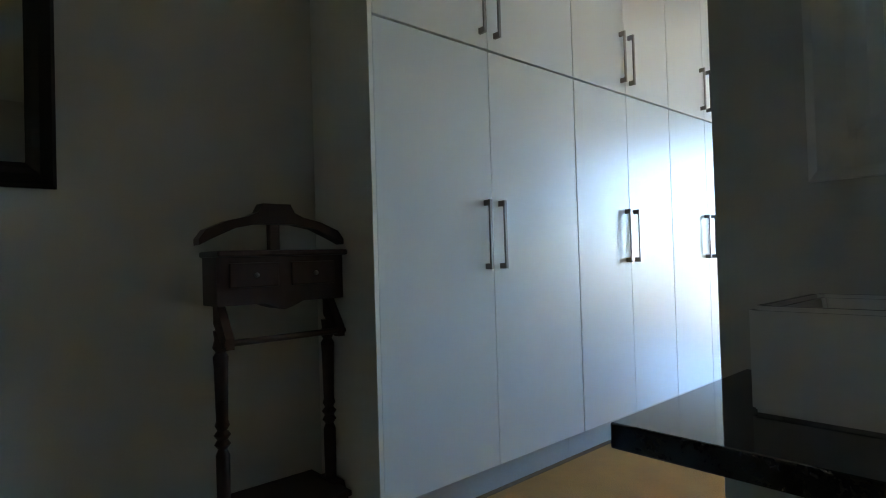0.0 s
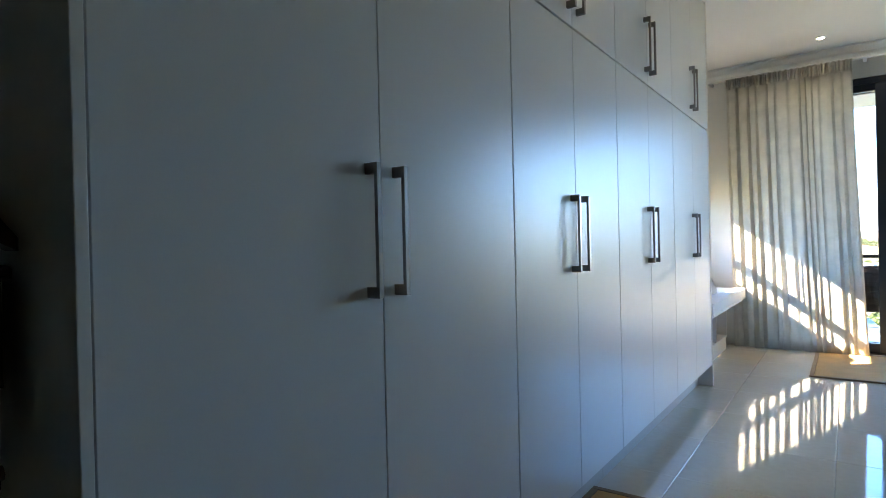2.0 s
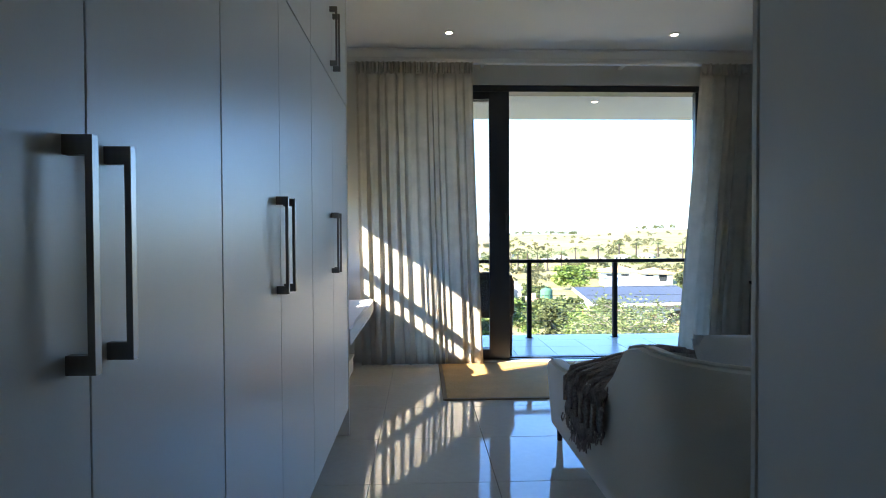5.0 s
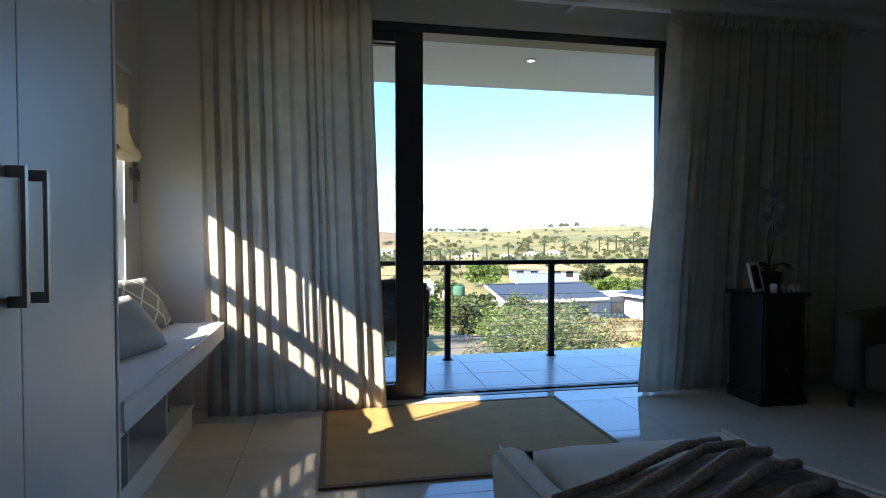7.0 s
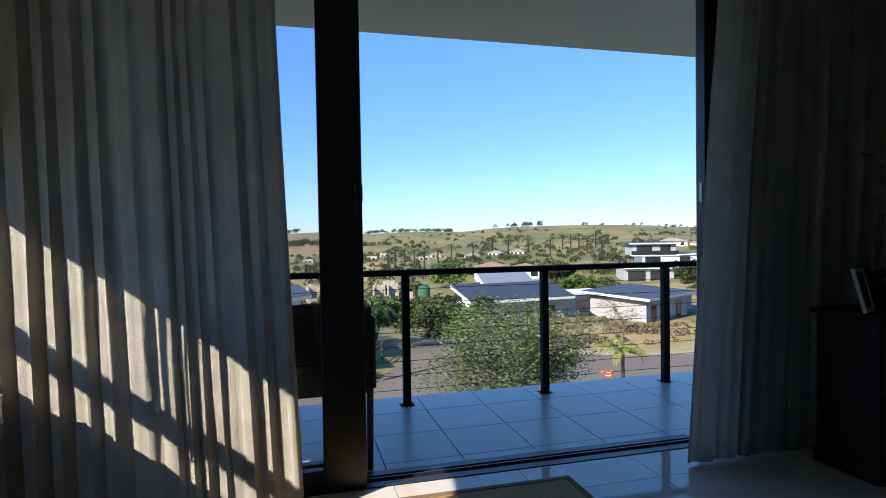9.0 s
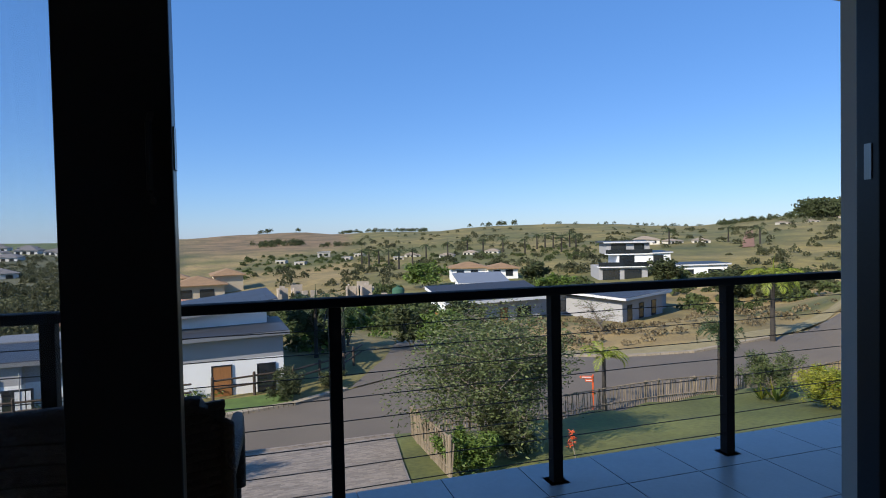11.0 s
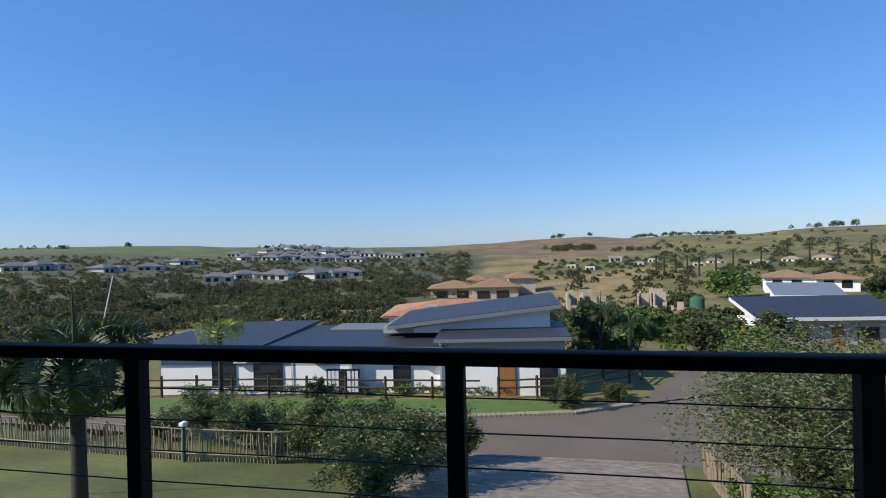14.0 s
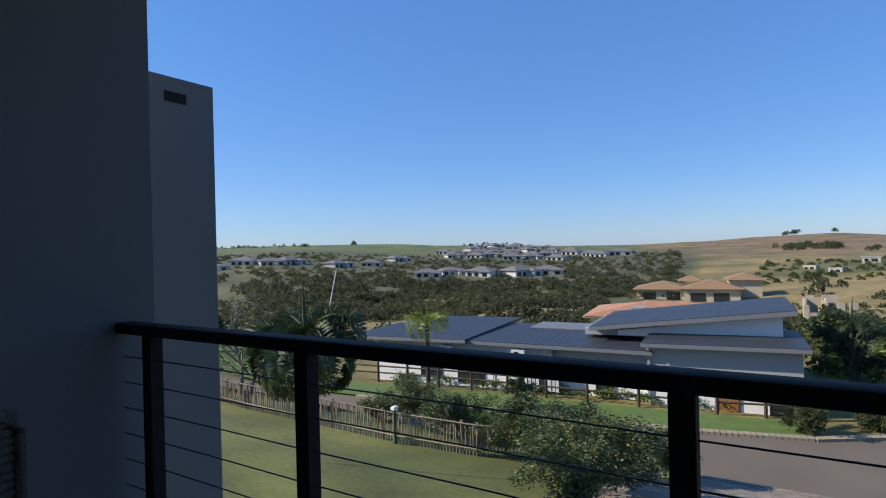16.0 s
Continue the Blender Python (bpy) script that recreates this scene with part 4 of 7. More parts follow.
def rattan_chair(at, rz):
    c = empty("rattan_chair", (0, 0, 0), "dark woven rattan chair on the balcony", "chair", "balcony chairs")
    part("seat", boxes((-0.26, -0.26, 0.38, 0.26, 0.26, 0.43), bevel=0.02), M_RATTAN, c, smooth=50)
    bm = bmesh.new()
    for k in range(17):
        z = 0.45 + k * 0.021
        tube(bm, [(-0.27, 0.22, z), (-0.18, 0.265, z + 0.004), (0, 0.285, z + 0.006 * (k % 2)), (0.18, 0.265, z + 0.004), (0.27, 0.22, z)], 0.0115, n=6)
    tagged(part("backrest", bm, M_RATTAN, c, smooth=60), "", kind="stuff")
    bm = bmesh.new()
    arc = [(-0.27, 0.215), (-0.18, 0.255), (0, 0.275), (0.18, 0.255), (0.27, 0.215)]
    prism(bm, arc + [(a, b - 0.012) for a, b in reversed(arc)], 0.40, 0.79, "z")
    part("back_panel", bm, M_RATTAN, c)
    part("back_rim", tube(bmesh.new(), [(-0.275, 0.22, 0.40), (-0.275, 0.225, 0.74), (-0.22, 0.25, 0.80), (0, 0.29, 0.815), (0.22, 0.25, 0.80), (0.275, 0.225, 0.74), (0.275, 0.22, 0.40)], 0.018, n=8), M_RATTAN, c, smooth=60)
    for x in (-0.275, 0.275):
        part("armrest", tube(bmesh.new(), [(x, 0.22, 0.62), (x * 1.04, 0, 0.635), (x, -0.22, 0.62), (x, -0.25, 0.55), (x, -0.24, 0.40)], 0.018, n=8), M_RATTAN, c, smooth=60)
        for y in (-0.23, 0.22):
            part("leg", tube(bmesh.new(), [(x * 0.93, y, 0.0), (x * 0.95, y, 0.40)], 0.015, 0.018, n=8), M_RATTAN, c, smooth=60)
    c.matrix_world = pose(*at, 0, 0, rz)
    return c


ch = rattan_chair((1.05, 6.70, -0.012), 180)
copy_thing(ch, pose(0.03, 6.63, -0.012, 0, 0, -90))


def planter(at):
    p = empty("planter", (0, 0, 0), "pale grey round planter standing on the balcony", "planter")
    part("pot", lathe(bmesh.new(), [(0.10, 0), (0.13, 0.01), (0.17, 0.40), (0.185, 0.41), (0.185, 0.46), (0.16, 0.46), (0.15, 0.40)], n=24), M_CUSHION, p, smooth=40)
    part("soil", lathe(bmesh.new(), [(0.1, 0.40), (0.152, 0.405), (0.03, 0.42)], n=16), M_BIND, p)
    p.matrix_world = pose(*at)
    return p


planter((4.38, 7.12, -0.012))



# ---- the land ----
C0 = Vector((1.85, 5.85, 0))
LAND = ((-12, 42, -8.0), (5, 45, -8.2), (-38, 45, -8.5), (-60, 45, -5), (25, 50, -8.3), (45, 55, -7.2), (60, 60, -4),
        (15, 72, -10.2), (38, 74, -9.5), (-21, 100, -11.5), (-40, 110, -14), (8, 95, -10), (31, 120, -9.2), (43, 120, -8.2),
        (-13, 150, -13.5), (-8, 118, -13.2), (-6, 138, -14.2), (-32, 170, -16), (-50, 160, -13), (4, 200, -9.5), (38, 200, -5.0))


def polar(az, d):
    a = radians(az)
    return C0.x + d * math.sin(a), C0.y + d * math.cos(a)


def smooth01(a, b, v):
    t = min(1, max(0, (v - a) / (b - a)))
    return t * t * (3 - 2 * t)


# the skyline, and the slopes below it: rise of the ground over the eye, in degrees, by bearing and distance
RIDGE_D, EYE_Z = 640.0, 1.18
SKYLINE = ((-70, 0.7), (-53, 0.6), (-49, 0.7), (-40, 0.74), (-36.6, 0.7), (-31.5, 0.4), (-26, 0.3), (-18.5, 0.05), (-14, -0.02), (-7.6, 0.18), (-2.4, 0.5), (3, 0.67), (6.5, 0.34), (8.4, 0.4), (10.7, 0.5), (16.6, 0.4), (20, 0.72), (22.3, 0.85), (29, 0.93), (34, 0.76), (37.4, 0.5), (41, 0.36), (44, 0.6), (46.3, 0.9), (50, 1.2), (54, 1.6), (70, 2.0))
SLOPE_D = (170, 240, 330, 450)
SLOPES = ((-70, -4.6, -2.6, -1.0, 0.0), (-47, -4.6, -2.4, -0.9, 0.05), (-33, -4.8, -2.9, -1.5, -0.5), (-22, -4.9, -3.0, -1.6, -0.7), (-15, -4.9, -2.9, -1.3, -0.6),
          (-8, -5.0, -2.8, -1.5, -0.7), (2, -4.2, -2.6, -1.4, -0.5), (12, -3.6, -2.2, -1.0, -0.2), (22, -3.2, -1.6, -0.5, 0.2), (34, -2.8, -1.2, -0.3, 0.2), (42, -2.6, -1.2, -0.4, 0.0), (50, -2.4, -0.6, 0.3, 0.7), (70, -2.0, 0.0, 0.8, 1.1))


def between(rows, v, k):
    """Column k of a table, eased between the rows either side of v."""
    if v <= rows[0][0]:
        return rows[0][k]
    for a, b in zip(rows, rows[1:]):
        if v <= b[0]:
            t = (v - a[0]) / (b[0] - a[0])
            return a[k] + (b[k] - a[k]) * t * t * (3 - 2 * t)
    return rows[-1][k]


def land_rise(az, d):
    rows = [(r, between(SLOPES, az, k + 1)) for k, r in enumerate(SLOPE_D)] + [(RIDGE_D, between(SKYLINE, az, 1))]
    e = rows[0][1]
    for a, b in zip(rows, rows[1:]):
        if a[0] <= d:
            t = min(1, (d - a[0]) / (b[0] - a[0]))
            e = a[1] + (b[1] - a[1]) * t
    return e


def far_height(az, d):
    s = w = 0.0
    ld = math.log(max(d, 30))
    for a, r, z in LAND:
        q = ((az - a) / 11) ** 2 + ((ld - math.log(r)) * 3.0) ** 2 + 0.03
        k = 1 / q ** 2
        s, w = s + k * z, w + k
    z = s / w
    t = smooth01(125, 175, d)
    if t > 0:
        far = EYE_Z + min(d, RIDGE_D) * math.tan(radians(land_rise(az, d))) - 0.12 * max(0, d - RIDGE_D)
        far += 0.0035 * d * noise.noise((az * 0.16, ld * 3.1, 0.4)) * smooth01(175, 300, d) * (1 - smooth01(520, 620, d))
        z = z * (1 - t) + max(-48, far) * t
    return z


def reach(az, rise):
    """How far off the ground shows at a given rise over the eye."""
    d = 172
    while d < 620 and land_rise(az, d) < rise:
        d += 2
    return d


def near_height(x, y):
    z = -3.3 - 0.165 * max(0, min(y, 25.0) - 8)
    z += -0.02 * max(0, x - 5) + 0.02 * max(0, -x - 6)
    edge = 25.2 + 0.09 * max(0, x - 10)
    t = smooth01(edge, edge + 2.0, y)
    return z * (1 - t) + -7.5 * t


def height(x, y):
    dx, dy = x - C0.x, y - C0.y
    d = math.hypot(dx, dy)
    t = smooth01(36, 50, d)
    if t <= 0:
        return near_height(x, y)
    h = far_height(math.degrees(math.atan2(dx, dy)), d)
    return h if t >= 1 else near_height(x, y) * (1 - t) + h * t


def land_colour(x, y):
    """Ground cover: mown lawn, dry veld, green slopes and the brown hill."""
    dx, dy = x - C0.x, y - C0.y
    d, az = math.hypot(dx, dy), math.degrees(math.atan2(dx, dy))
    lawn, green, dry, brown, scrub = Vector((0.145, 0.155, 0.04)), Vector((0.118, 0.116, 0.032)), Vector((0.27, 0.195, 0.085)), Vector((0.20, 0.135, 0.07)), Vector((0.078, 0.078, 0.036))
    n = noise.noise((x * 0.02, y * 0.02, 1.0)) + 0.6 * noise.noise((x * 0.07, y * 0.07, 4.0))
    if d < 36 and y < 27:
        g = smooth01(-0.4, 0.7, noise.noise((x * 0.35, y * 0.35, 2.0)))
        return lawn * (0.8 + 0.35 * g) + dry * 0.10 * g
    c = green.lerp(dry, smooth01(-0.3, 0.5, n))
    if 34 < d < 62 and az > 12:
        c = dry.lerp(green, 0.30 * smooth01(0, 0.8, n))
    if az < -8 and 60 < d < 480:
        c = scrub.lerp(green, smooth01(-0.2, 0.7, n))
    if az < -14 and 70 < d < 130:
        c = c.lerp(dry, 0.6 * smooth01(0.0, 0.3, noise.noise((x * 0.02, y * 0.05, 9))))
    if -9 < az < 8 and 100 < d < 220:
        c = dry.lerp(green, 0.25)
    b = math.exp(-((az - 1) / 10) ** 2) * smooth01(300, 420, d) * (1 - smooth01(1000, 1300, d))
    c = c.lerp(brown, min(1, 1.3 * b))
    if az > 8 and d > 130:
        c = Vector((0.21, 0.168, 0.055)).lerp(green, smooth01(-0.5, 0.6, n + 0.5 * noise.noise((x * 0.15, y * 0.15, 7.0))))
    if az < -12 and 190 < d < 480:
        c = Vector((0.085, 0.085, 0.042)).lerp(green, 0.6 * smooth01(-0.1, 0.6, n))
    if az < -10 and 103 < d < 121:
        c = dry.lerp(green, 0.35 * smooth01(0, 0.6, n))
    if az < -13 and d > 440:
        c = c.lerp(Vector((0.105, 0.135, 0.045)), smooth01(440, 500, d))
    return c


def build_land():
    azs = [-180 + 6 * k for k in range(18)] + [-72 + 1.2 * k for k in range(121)] + [78 + 6 * k for k in range(17)]
    ds = [2.2 * 1.085 ** k for k in range(92)]
    vs, cols, fs = [], [], []
    for d in ds:
        for a in azs:
            x, y = polar(a, d)
            z = height(x, y) if y > 7 or d > 60 else -4.4
            vs.append((x, y, z))
            cols.append(land_colour(x, y))
    n = len(azs)
    for i in range(len(ds) - 1):
        for k in range(n):
            l = (k + 1) % n
            fs.append((i * n + k, i * n + l, (i + 1) * n + l, (i + 1) * n + k))
    me = bpy.data.meshes.new("ground")
    me.from_pydata(vs, [], fs)
    ca = me.color_attributes.new("cover", "FLOAT_COLOR", "POINT")
    ca.data.foreach_set("color", [v for c in cols for v in (c[0], c[1], c[2], 1.0)])
    me.polygons.foreach_set("use_smooth", [True] * len(me.polygons))
    mat = material("ground_cover", (0.5, 0.5, 0.5), 0.95, vary=0.30, scale=0.35, fine=6.0, bump=0.6)
    N, L = mat.node_tree.nodes, mat.node_tree.links
    at = N.new("ShaderNodeVertexColor")
    at.layer_name = "cover"
    mx = N.new("ShaderNodeMix")
    mx.data_type, mx.blend_type = "RGBA", "MULTIPLY"
    mx.inputs[0].default_value = 1.0
    ramp = next(q for q in N if q.type == "VALTORGB")
    ramp.color_ramp.elements[0].color, ramp.color_ramp.elements[1].color = (0.62, 0.62, 0.62, 1), (1.35, 1.35, 1.25, 1)
    L.new(at.outputs[0], mx.inputs[6])
    L.new(ramp.outputs[0], mx.inputs[7])
    wide = N.new("ShaderNodeTexNoise")
    wide.inputs["Scale"].default_value, wide.inputs["Detail"].default_value = 0.05, 9
    L.new(next(q for q in N if q.type == "MAPPING").outputs[0], wide.inputs["Vector"])
    patch = N.new("ShaderNodeValToRGB")
    patch.color_ramp.elements[0].position, patch.color_ramp.elements[1].position = 0.36, 0.62
    patch.color_ramp.elements[0].color, patch.color_ramp.elements[1].color = (0.62, 0.68, 0.60, 1), (1.22, 1.16, 1.12, 1)
    L.new(wide.outputs[0], patch.inputs[0])
    my = N.new("ShaderNodeMix")
    my.data_type, my.blend_type = "RGBA", "MULTIPLY"
    my.inputs[0].default_value = 1.0
    L.new(mx.outputs[2], my.inputs[6])
    L.new(patch.outputs[0], my.inputs[7])
    L.new(my.outputs[2], N["Principled BSDF"].inputs["Base Color"])
    me.materials.append(mat)
    return tagged(new("ground", me), "lawn, dry veld and rolling green hills", "ground", kind="structure")


build_land()


def strip(name, left, right, mat, label, category, lift=0.03, kind="structure", steps=6, thick=0.0):
    """A band of ground between two polylines of the plan, laid on the land."""
    bm = bmesh.new()
    def fine(pts):
        out = []
        for (x0, y0), (x1, y1) in zip(pts, pts[1:]):
            out += [(x0 + (x1 - x0) * k / steps, y0 + (y1 - y0) * k / steps) for k in range(steps)]
        return out + [pts[-1]]
    rows = []
    for (x0, y0), (x1, y1) in zip(fine(left), fine(right)):
        rows.append([bm.verts.new((x0 + (x1 - x0) * k / 6, y0 + (y1 - y0) * k / 6, height(x0 + (x1 - x0) * k / 6, y0 + (y1 - y0) * k / 6) + lift)) for k in range(7)])
    for a, b in zip(rows, rows[1:]):
        for k in range(6):
            bm.faces.new((a[k], a[k + 1], b[k + 1], b[k]))
    if thick:
        bmesh.ops.recalc_face_normals(bm, faces=bm.faces[:])
        bmesh.ops.solidify(bm, geom=bm.faces[:], thickness=thick)
    return thing(name, bm, mat, label, category, kind=kind)


M_ROAD = material("asphalt", (0.135, 0.110, 0.082), 0.9, vary=0.12, scale=0.5, fine=30, bump=0.3)
M_PAVE = material("grey_pavers", (0.20, 0.175, 0.15), 0.9, vary=0.12, scale=1, fine=20, bump=0.4, per_object=0.12)
M_KERB = material("kerb_brick", (0.30, 0.25, 0.18), 0.9, vary=0.15, scale=3, fine=30, bump=0.3, per_object=0.10)
M_DIRT = material("red_earth_road", (0.25, 0.13, 0.08), 0.95, vary=0.15, scale=0.6, fine=8)
M_VERGE = material("verge_grass", (0.085, 0.14, 0.03), 0.95, vary=0.30, scale=1.5, fine=14, bump=0.7)
FARK = [(-40, 29.5), (-20, 31.6), (-8.7, 33.2), (-2.7, 33.7), (2.5, 35.0), (5.5, 36.9), (12.0, 40.5), (20.5, 40.6), (24.2, 38.8), (29.6, 37.3), (37.7, 38.3), (60, 41)]
NEARK = [(-40, 23.4), (-20, 25.3), (-8.0, 26.1), (-1.2, 26.3), (2.1, 26.7), (6.4, 26.9), (9.5, 27.4), (12.5, 27.8), (18, 28.2), (24.2, 29.6), (30.5, 30.6), (60, 33)]
strip("road", NEARK, FARK, M_ROAD, "dark asphalt road curving past the houses", "road", 0.05)
strip("road_side", [(5.6, 36.9), (9.0, 44), (12, 54), (14, 64)], [(12.0, 40.4), (14.5, 45), (17, 54), (18, 64)], M_ROAD, "asphalt side road between plots", "road", 0.12)
strip("road_earth", [(16.8, 92), (20, 110), (24, 134)], [(20.5, 92), (23.5, 110), (27.5, 134)], M_DIRT, "red earth side road climbing between plots", "road", 0.12)
strip("road_estate", [polar(45.1, 205), polar(45.2, 250), polar(45.4, 310)], [polar(46.1, 205), polar(46.0, 250), polar(45.9, 310)], M_DIRT, "red earth drive up the slope", "road", 0.25)
strip("verge", [(-40, 29.9), (-20, 32.0), (-8.7, 33.6), (-2.7, 34.1), (2.4, 35.4)], [(-40, 33), (-20, 35.0), (-8.7, 36.4), (-2.7, 37.0), (2.6, 37.6)], M_VERGE, "mown grass verge before the white house", "verge", 0.10)
strip("verge_right", [(21, 41.0), (24.4, 39.3), (29.7, 37.8), (37.7, 38.8), (58, 41.4)], [(22, 43.5), (25.5, 41.5), (30.5, 40), (38, 41), (58, 44)], material("dry_verge", (0.26, 0.21, 0.10), 0.95, vary=0.2, scale=1.5, fine=14, bump=0.7), "dry grass verge beside the road", "verge", 0.09)
drive = strip("driveway", [(-3.6, 10.5), (-3.4, 16), (-3.0, 21), (-2.2, 26.2)], [(3.4, 10.5), (4.3, 16), (5.0, 21), (5.9, 26.7)], M_PAVE, "grey paved driveway sloping down to the road", "driveway", 0.04)


def pavers():
    """Running-bond paving blocks laid over the driveway, a little uneven."""
    rnd_ = random.Random(14)
    V, F = [], []
    y, row = 14.0, 0
    while y < 26.0:
        t = (y - 10.5) / 15.7
        xa, xb = -3.6 + 1.4 * t + 0.1, 3.4 + 2.5 * t - 0.1
        x = xa - (row % 2) * 0.12
        while x < xb:
            a, b, c, d = max(x, xa), min(x + 0.232, xb), y, y + 0.112
            z = height((a + b) / 2, (c + d) / 2) + 0.052 + rnd_.uniform(0, 0.006)
            k = len(V)
            V += [(a, c, z), (b, c, z), (b, d, z - 0.018), (a, d, z - 0.018), (a, c, z - 0.03), (b, c, z - 0.03), (b, d, z - 0.05), (a, d, z - 0.05)]
            F += [(k, k + 1, k + 2, k + 3), (k, k + 4, k + 5, k + 1), (k + 1, k + 5, k + 6, k + 2), (k + 3, k + 7, k + 4, k)]
            x += 0.24
        y += 0.12
        row += 1
    me = bpy.data.meshes.new("paver")
    me.from_pydata(V, [], F)
    me.materials.append(material("paving_blocks", (0.25, 0.205, 0.16), 0.9, vary=0.15, scale=1, fine=20, bump=0.4, island=0.22))
    ob = new("paver", me)
    ob.parent = drive
    return tagged(ob, "", kind="stuff")


pavers()
strip("terrace_edge", [(2.6, 10.2), (5.4, 11.0), (12, 12.2)], [(2.6, 11.2), (5.4, 12.2), (12, 13.6)], M_PAVE, "grey paving strip along the lawn", "paving", 0.06)


def kerb_line(name, pts, label, lift, size, gap):
    """Single kerb bricks set along a polyline."""
    k = empty(name, (0, 0, 0), label, "kerb", kind="structure")
    bm = bmesh.new()
    box(bm, -size[0] / 2, -size[1] / 2, -0.05, size[0] / 2, size[1] / 2, size[2])
    me = mesh_of("brick", bm, M_KERB)
    for (x0, y0), (x1, y1) in zip(pts, pts[1:]):
        n = max(1, int(math.hypot(x1 - x0, y1 - y0) / gap))
        for i in range(n):
            x, y = x0 + (x1 - x0) * i / n, y0 + (y1 - y0) * i / n
            b = new("brick", me)
            b.parent = k
            b.matrix_basis = pose(x, y, height(x, y) + lift, 0, 0, math.degrees(math.atan2(y1 - y0, x1 - x0)))
    return k


def woodland(name, spots, mat, label, kind="stuff", quads=60, seed=1, leaf=0.16):
    """Many trees in one mesh: each a loose heap of leaf clumps on a short trunk."""
    rng = np.random.RandomState(seed)
    V, Fc = [], []
    base = 0
    for x, y, z, r, h in spots:
        u = rng.normal(size=(quads, 3))
        u /= np.linalg.norm(u, axis=1)[:, None]
        u[:, 2] = np.abs(u[:, 2]) * 1.5 - 0.72
        lump = 1 + 0.35 * np.sin(u[:, :1] * 5 + x) * np.cos(u[:, 1:2] * 4 + y)
        c = u * lump * rng.uniform(0.55, 1.0, (quads, 1)) * np.array([r, r, h * 0.55]) + np.array([x, y, z + h * 0.48])
        s = leaf * r * rng.uniform(0.7, 1.5, (quads, 1))
        a = rng.normal(size=(quads, 3))
        a /= np.linalg.norm(a, axis=1)[:, None]
        b = np.cross(a, rng.normal(size=(quads, 3)))
        b /= np.linalg.norm(b, axis=1)[:, None]
        q = np.stack([c + a * s, c + b * s * 0.8, c - a * s, c - b * s * 0.8], 1).reshape(-1, 3)
        V.append(q)
        k = len(q)
        Fc.append(np.arange(base, base + k).reshape(-1, 4))
        base += k
    me = bpy.data.meshes.new(name)
    me.from_pydata(np.concatenate(V).tolist(), [], np.concatenate(Fc).tolist())
    me.materials.append(mat)
    return tagged(new(name, me), label, "trees", kind=kind)


M_LEAF_DARK = material("dark_foliage", (0.062, 0.078, 0.028), 0.75, vary=0.35, scale=0.6, fine=4, island=0.35, transl=0.35)
M_BUSH = material("valley_foliage", (0.088, 0.092, 0.042), 0.85, vary=0.45, scale=0.025, fine=0.3, island=0.3, transl=0.45)
M_LEAF_GREY = material("grey_olive_foliage", (0.092, 0.118, 0.038), 0.6, vary=0.3, scale=2, fine=20, island=0.5, transl=0.25)
M_LEAF_BRIGHT = material("bright_foliage", (0.11, 0.17, 0.03), 0.6, vary=0.3, scale=2, fine=20, island=0.5, transl=0.3)
M_LEAF_YELLOW = material("yellow_green_foliage", (0.26, 0.27, 0.03), 0.6, vary=0.25, scale=2, fine=20, island=0.4, transl=0.3)
M_PALM = material("palm_frond", (0.042, 0.070, 0.020), 0.5, vary=0.3, scale=3, fine=20, island=0.35, transl=0.2)
M_PALM_Y = material("yellow_palm_frond", (0.22, 0.27, 0.03), 0.5, vary=0.25, scale=3, fine=20, island=0.3, transl=0.3)
M_BARK = material("grey_bark", (0.17, 0.145, 0.115), 0.95, vary=0.3, scale=6, fine=30, bump=0.8, stretch=(1, 1, 0.3))
M_TWIG = material("bare_twigs", (0.23, 0.19, 0.14), 0.95, vary=0.2)
M_PALMBARK = material("palm_bark", (0.04, 0.034, 0.028), 0.95, vary=0.35, scale=3, fine=18, bump=0.8, stretch=(0.3, 0.3, 3))
M_LATH = material("weathered_laths", (0.24, 0.19, 0.13), 0.95, vary=0.25, scale=5, fine=40, bump=0.5, per_object=0.25, stretch=(1, 1, 0.15))
M_LOG = material("dark_creosote_logs", (0.06, 0.042, 0.03), 0.9, vary=0.3, scale=5, fine=40, bump=0.5)
M_WHITE = material("white_house_plaster", (0.80, 0.80, 0.78), 0.85, vary=0.04, scale=0.6, fine=20, bump=0.1)
M_GREYP = material("grey_house_plaster", (0.33, 0.33, 0.335), 0.85, vary=0.05, scale=0.6, fine=20)
M_CREAM = material("cream_house_plaster", (0.50, 0.42, 0.30), 0.85, vary=0.06, scale=0.6, fine=20)
M_RAW = material("raw_block_wall", (0.42, 0.35, 0.27), 0.95, vary=0.2, scale=0.8, fine=6)
M_ROOF_D = material("charcoal_sheet_roof", (0.036, 0.040, 0.048), 0.5, vary=0.10, scale=0.5, fine=12, spec=0.5)
M_ROOF_G = material("grey_tile_roof", (0.16, 0.15, 0.145), 0.8, vary=0.2, scale=0.6, fine=10)
M_ROOF_R = material("terracotta_tile", (0.44, 0.215, 0.125), 0.85, vary=0.25, scale=1.2, fine=10, bump=0.4)
M_ROOF_T = material("tan_tile_roof", (0.27, 0.165, 0.085), 0.85, vary=0.2, scale=1, fine=10)
M_FASCIA = material("pale_fascia", (0.60, 0.60, 0.60), 0.6, vary=0.05)
M_FASCIA_D = material("slate_fascia", (0.16, 0.17, 0.185), 0.6, vary=0.08)
M_WINDOW = material("dark_window_glass", (0.02, 0.025, 0.03), 0.08, vary=0.3, scale=0.4, fine=3, spec=0.8)
M_BLINDS = material("white_net_curtain", (0.62, 0.63, 0.64), 0.8, vary=0.1)
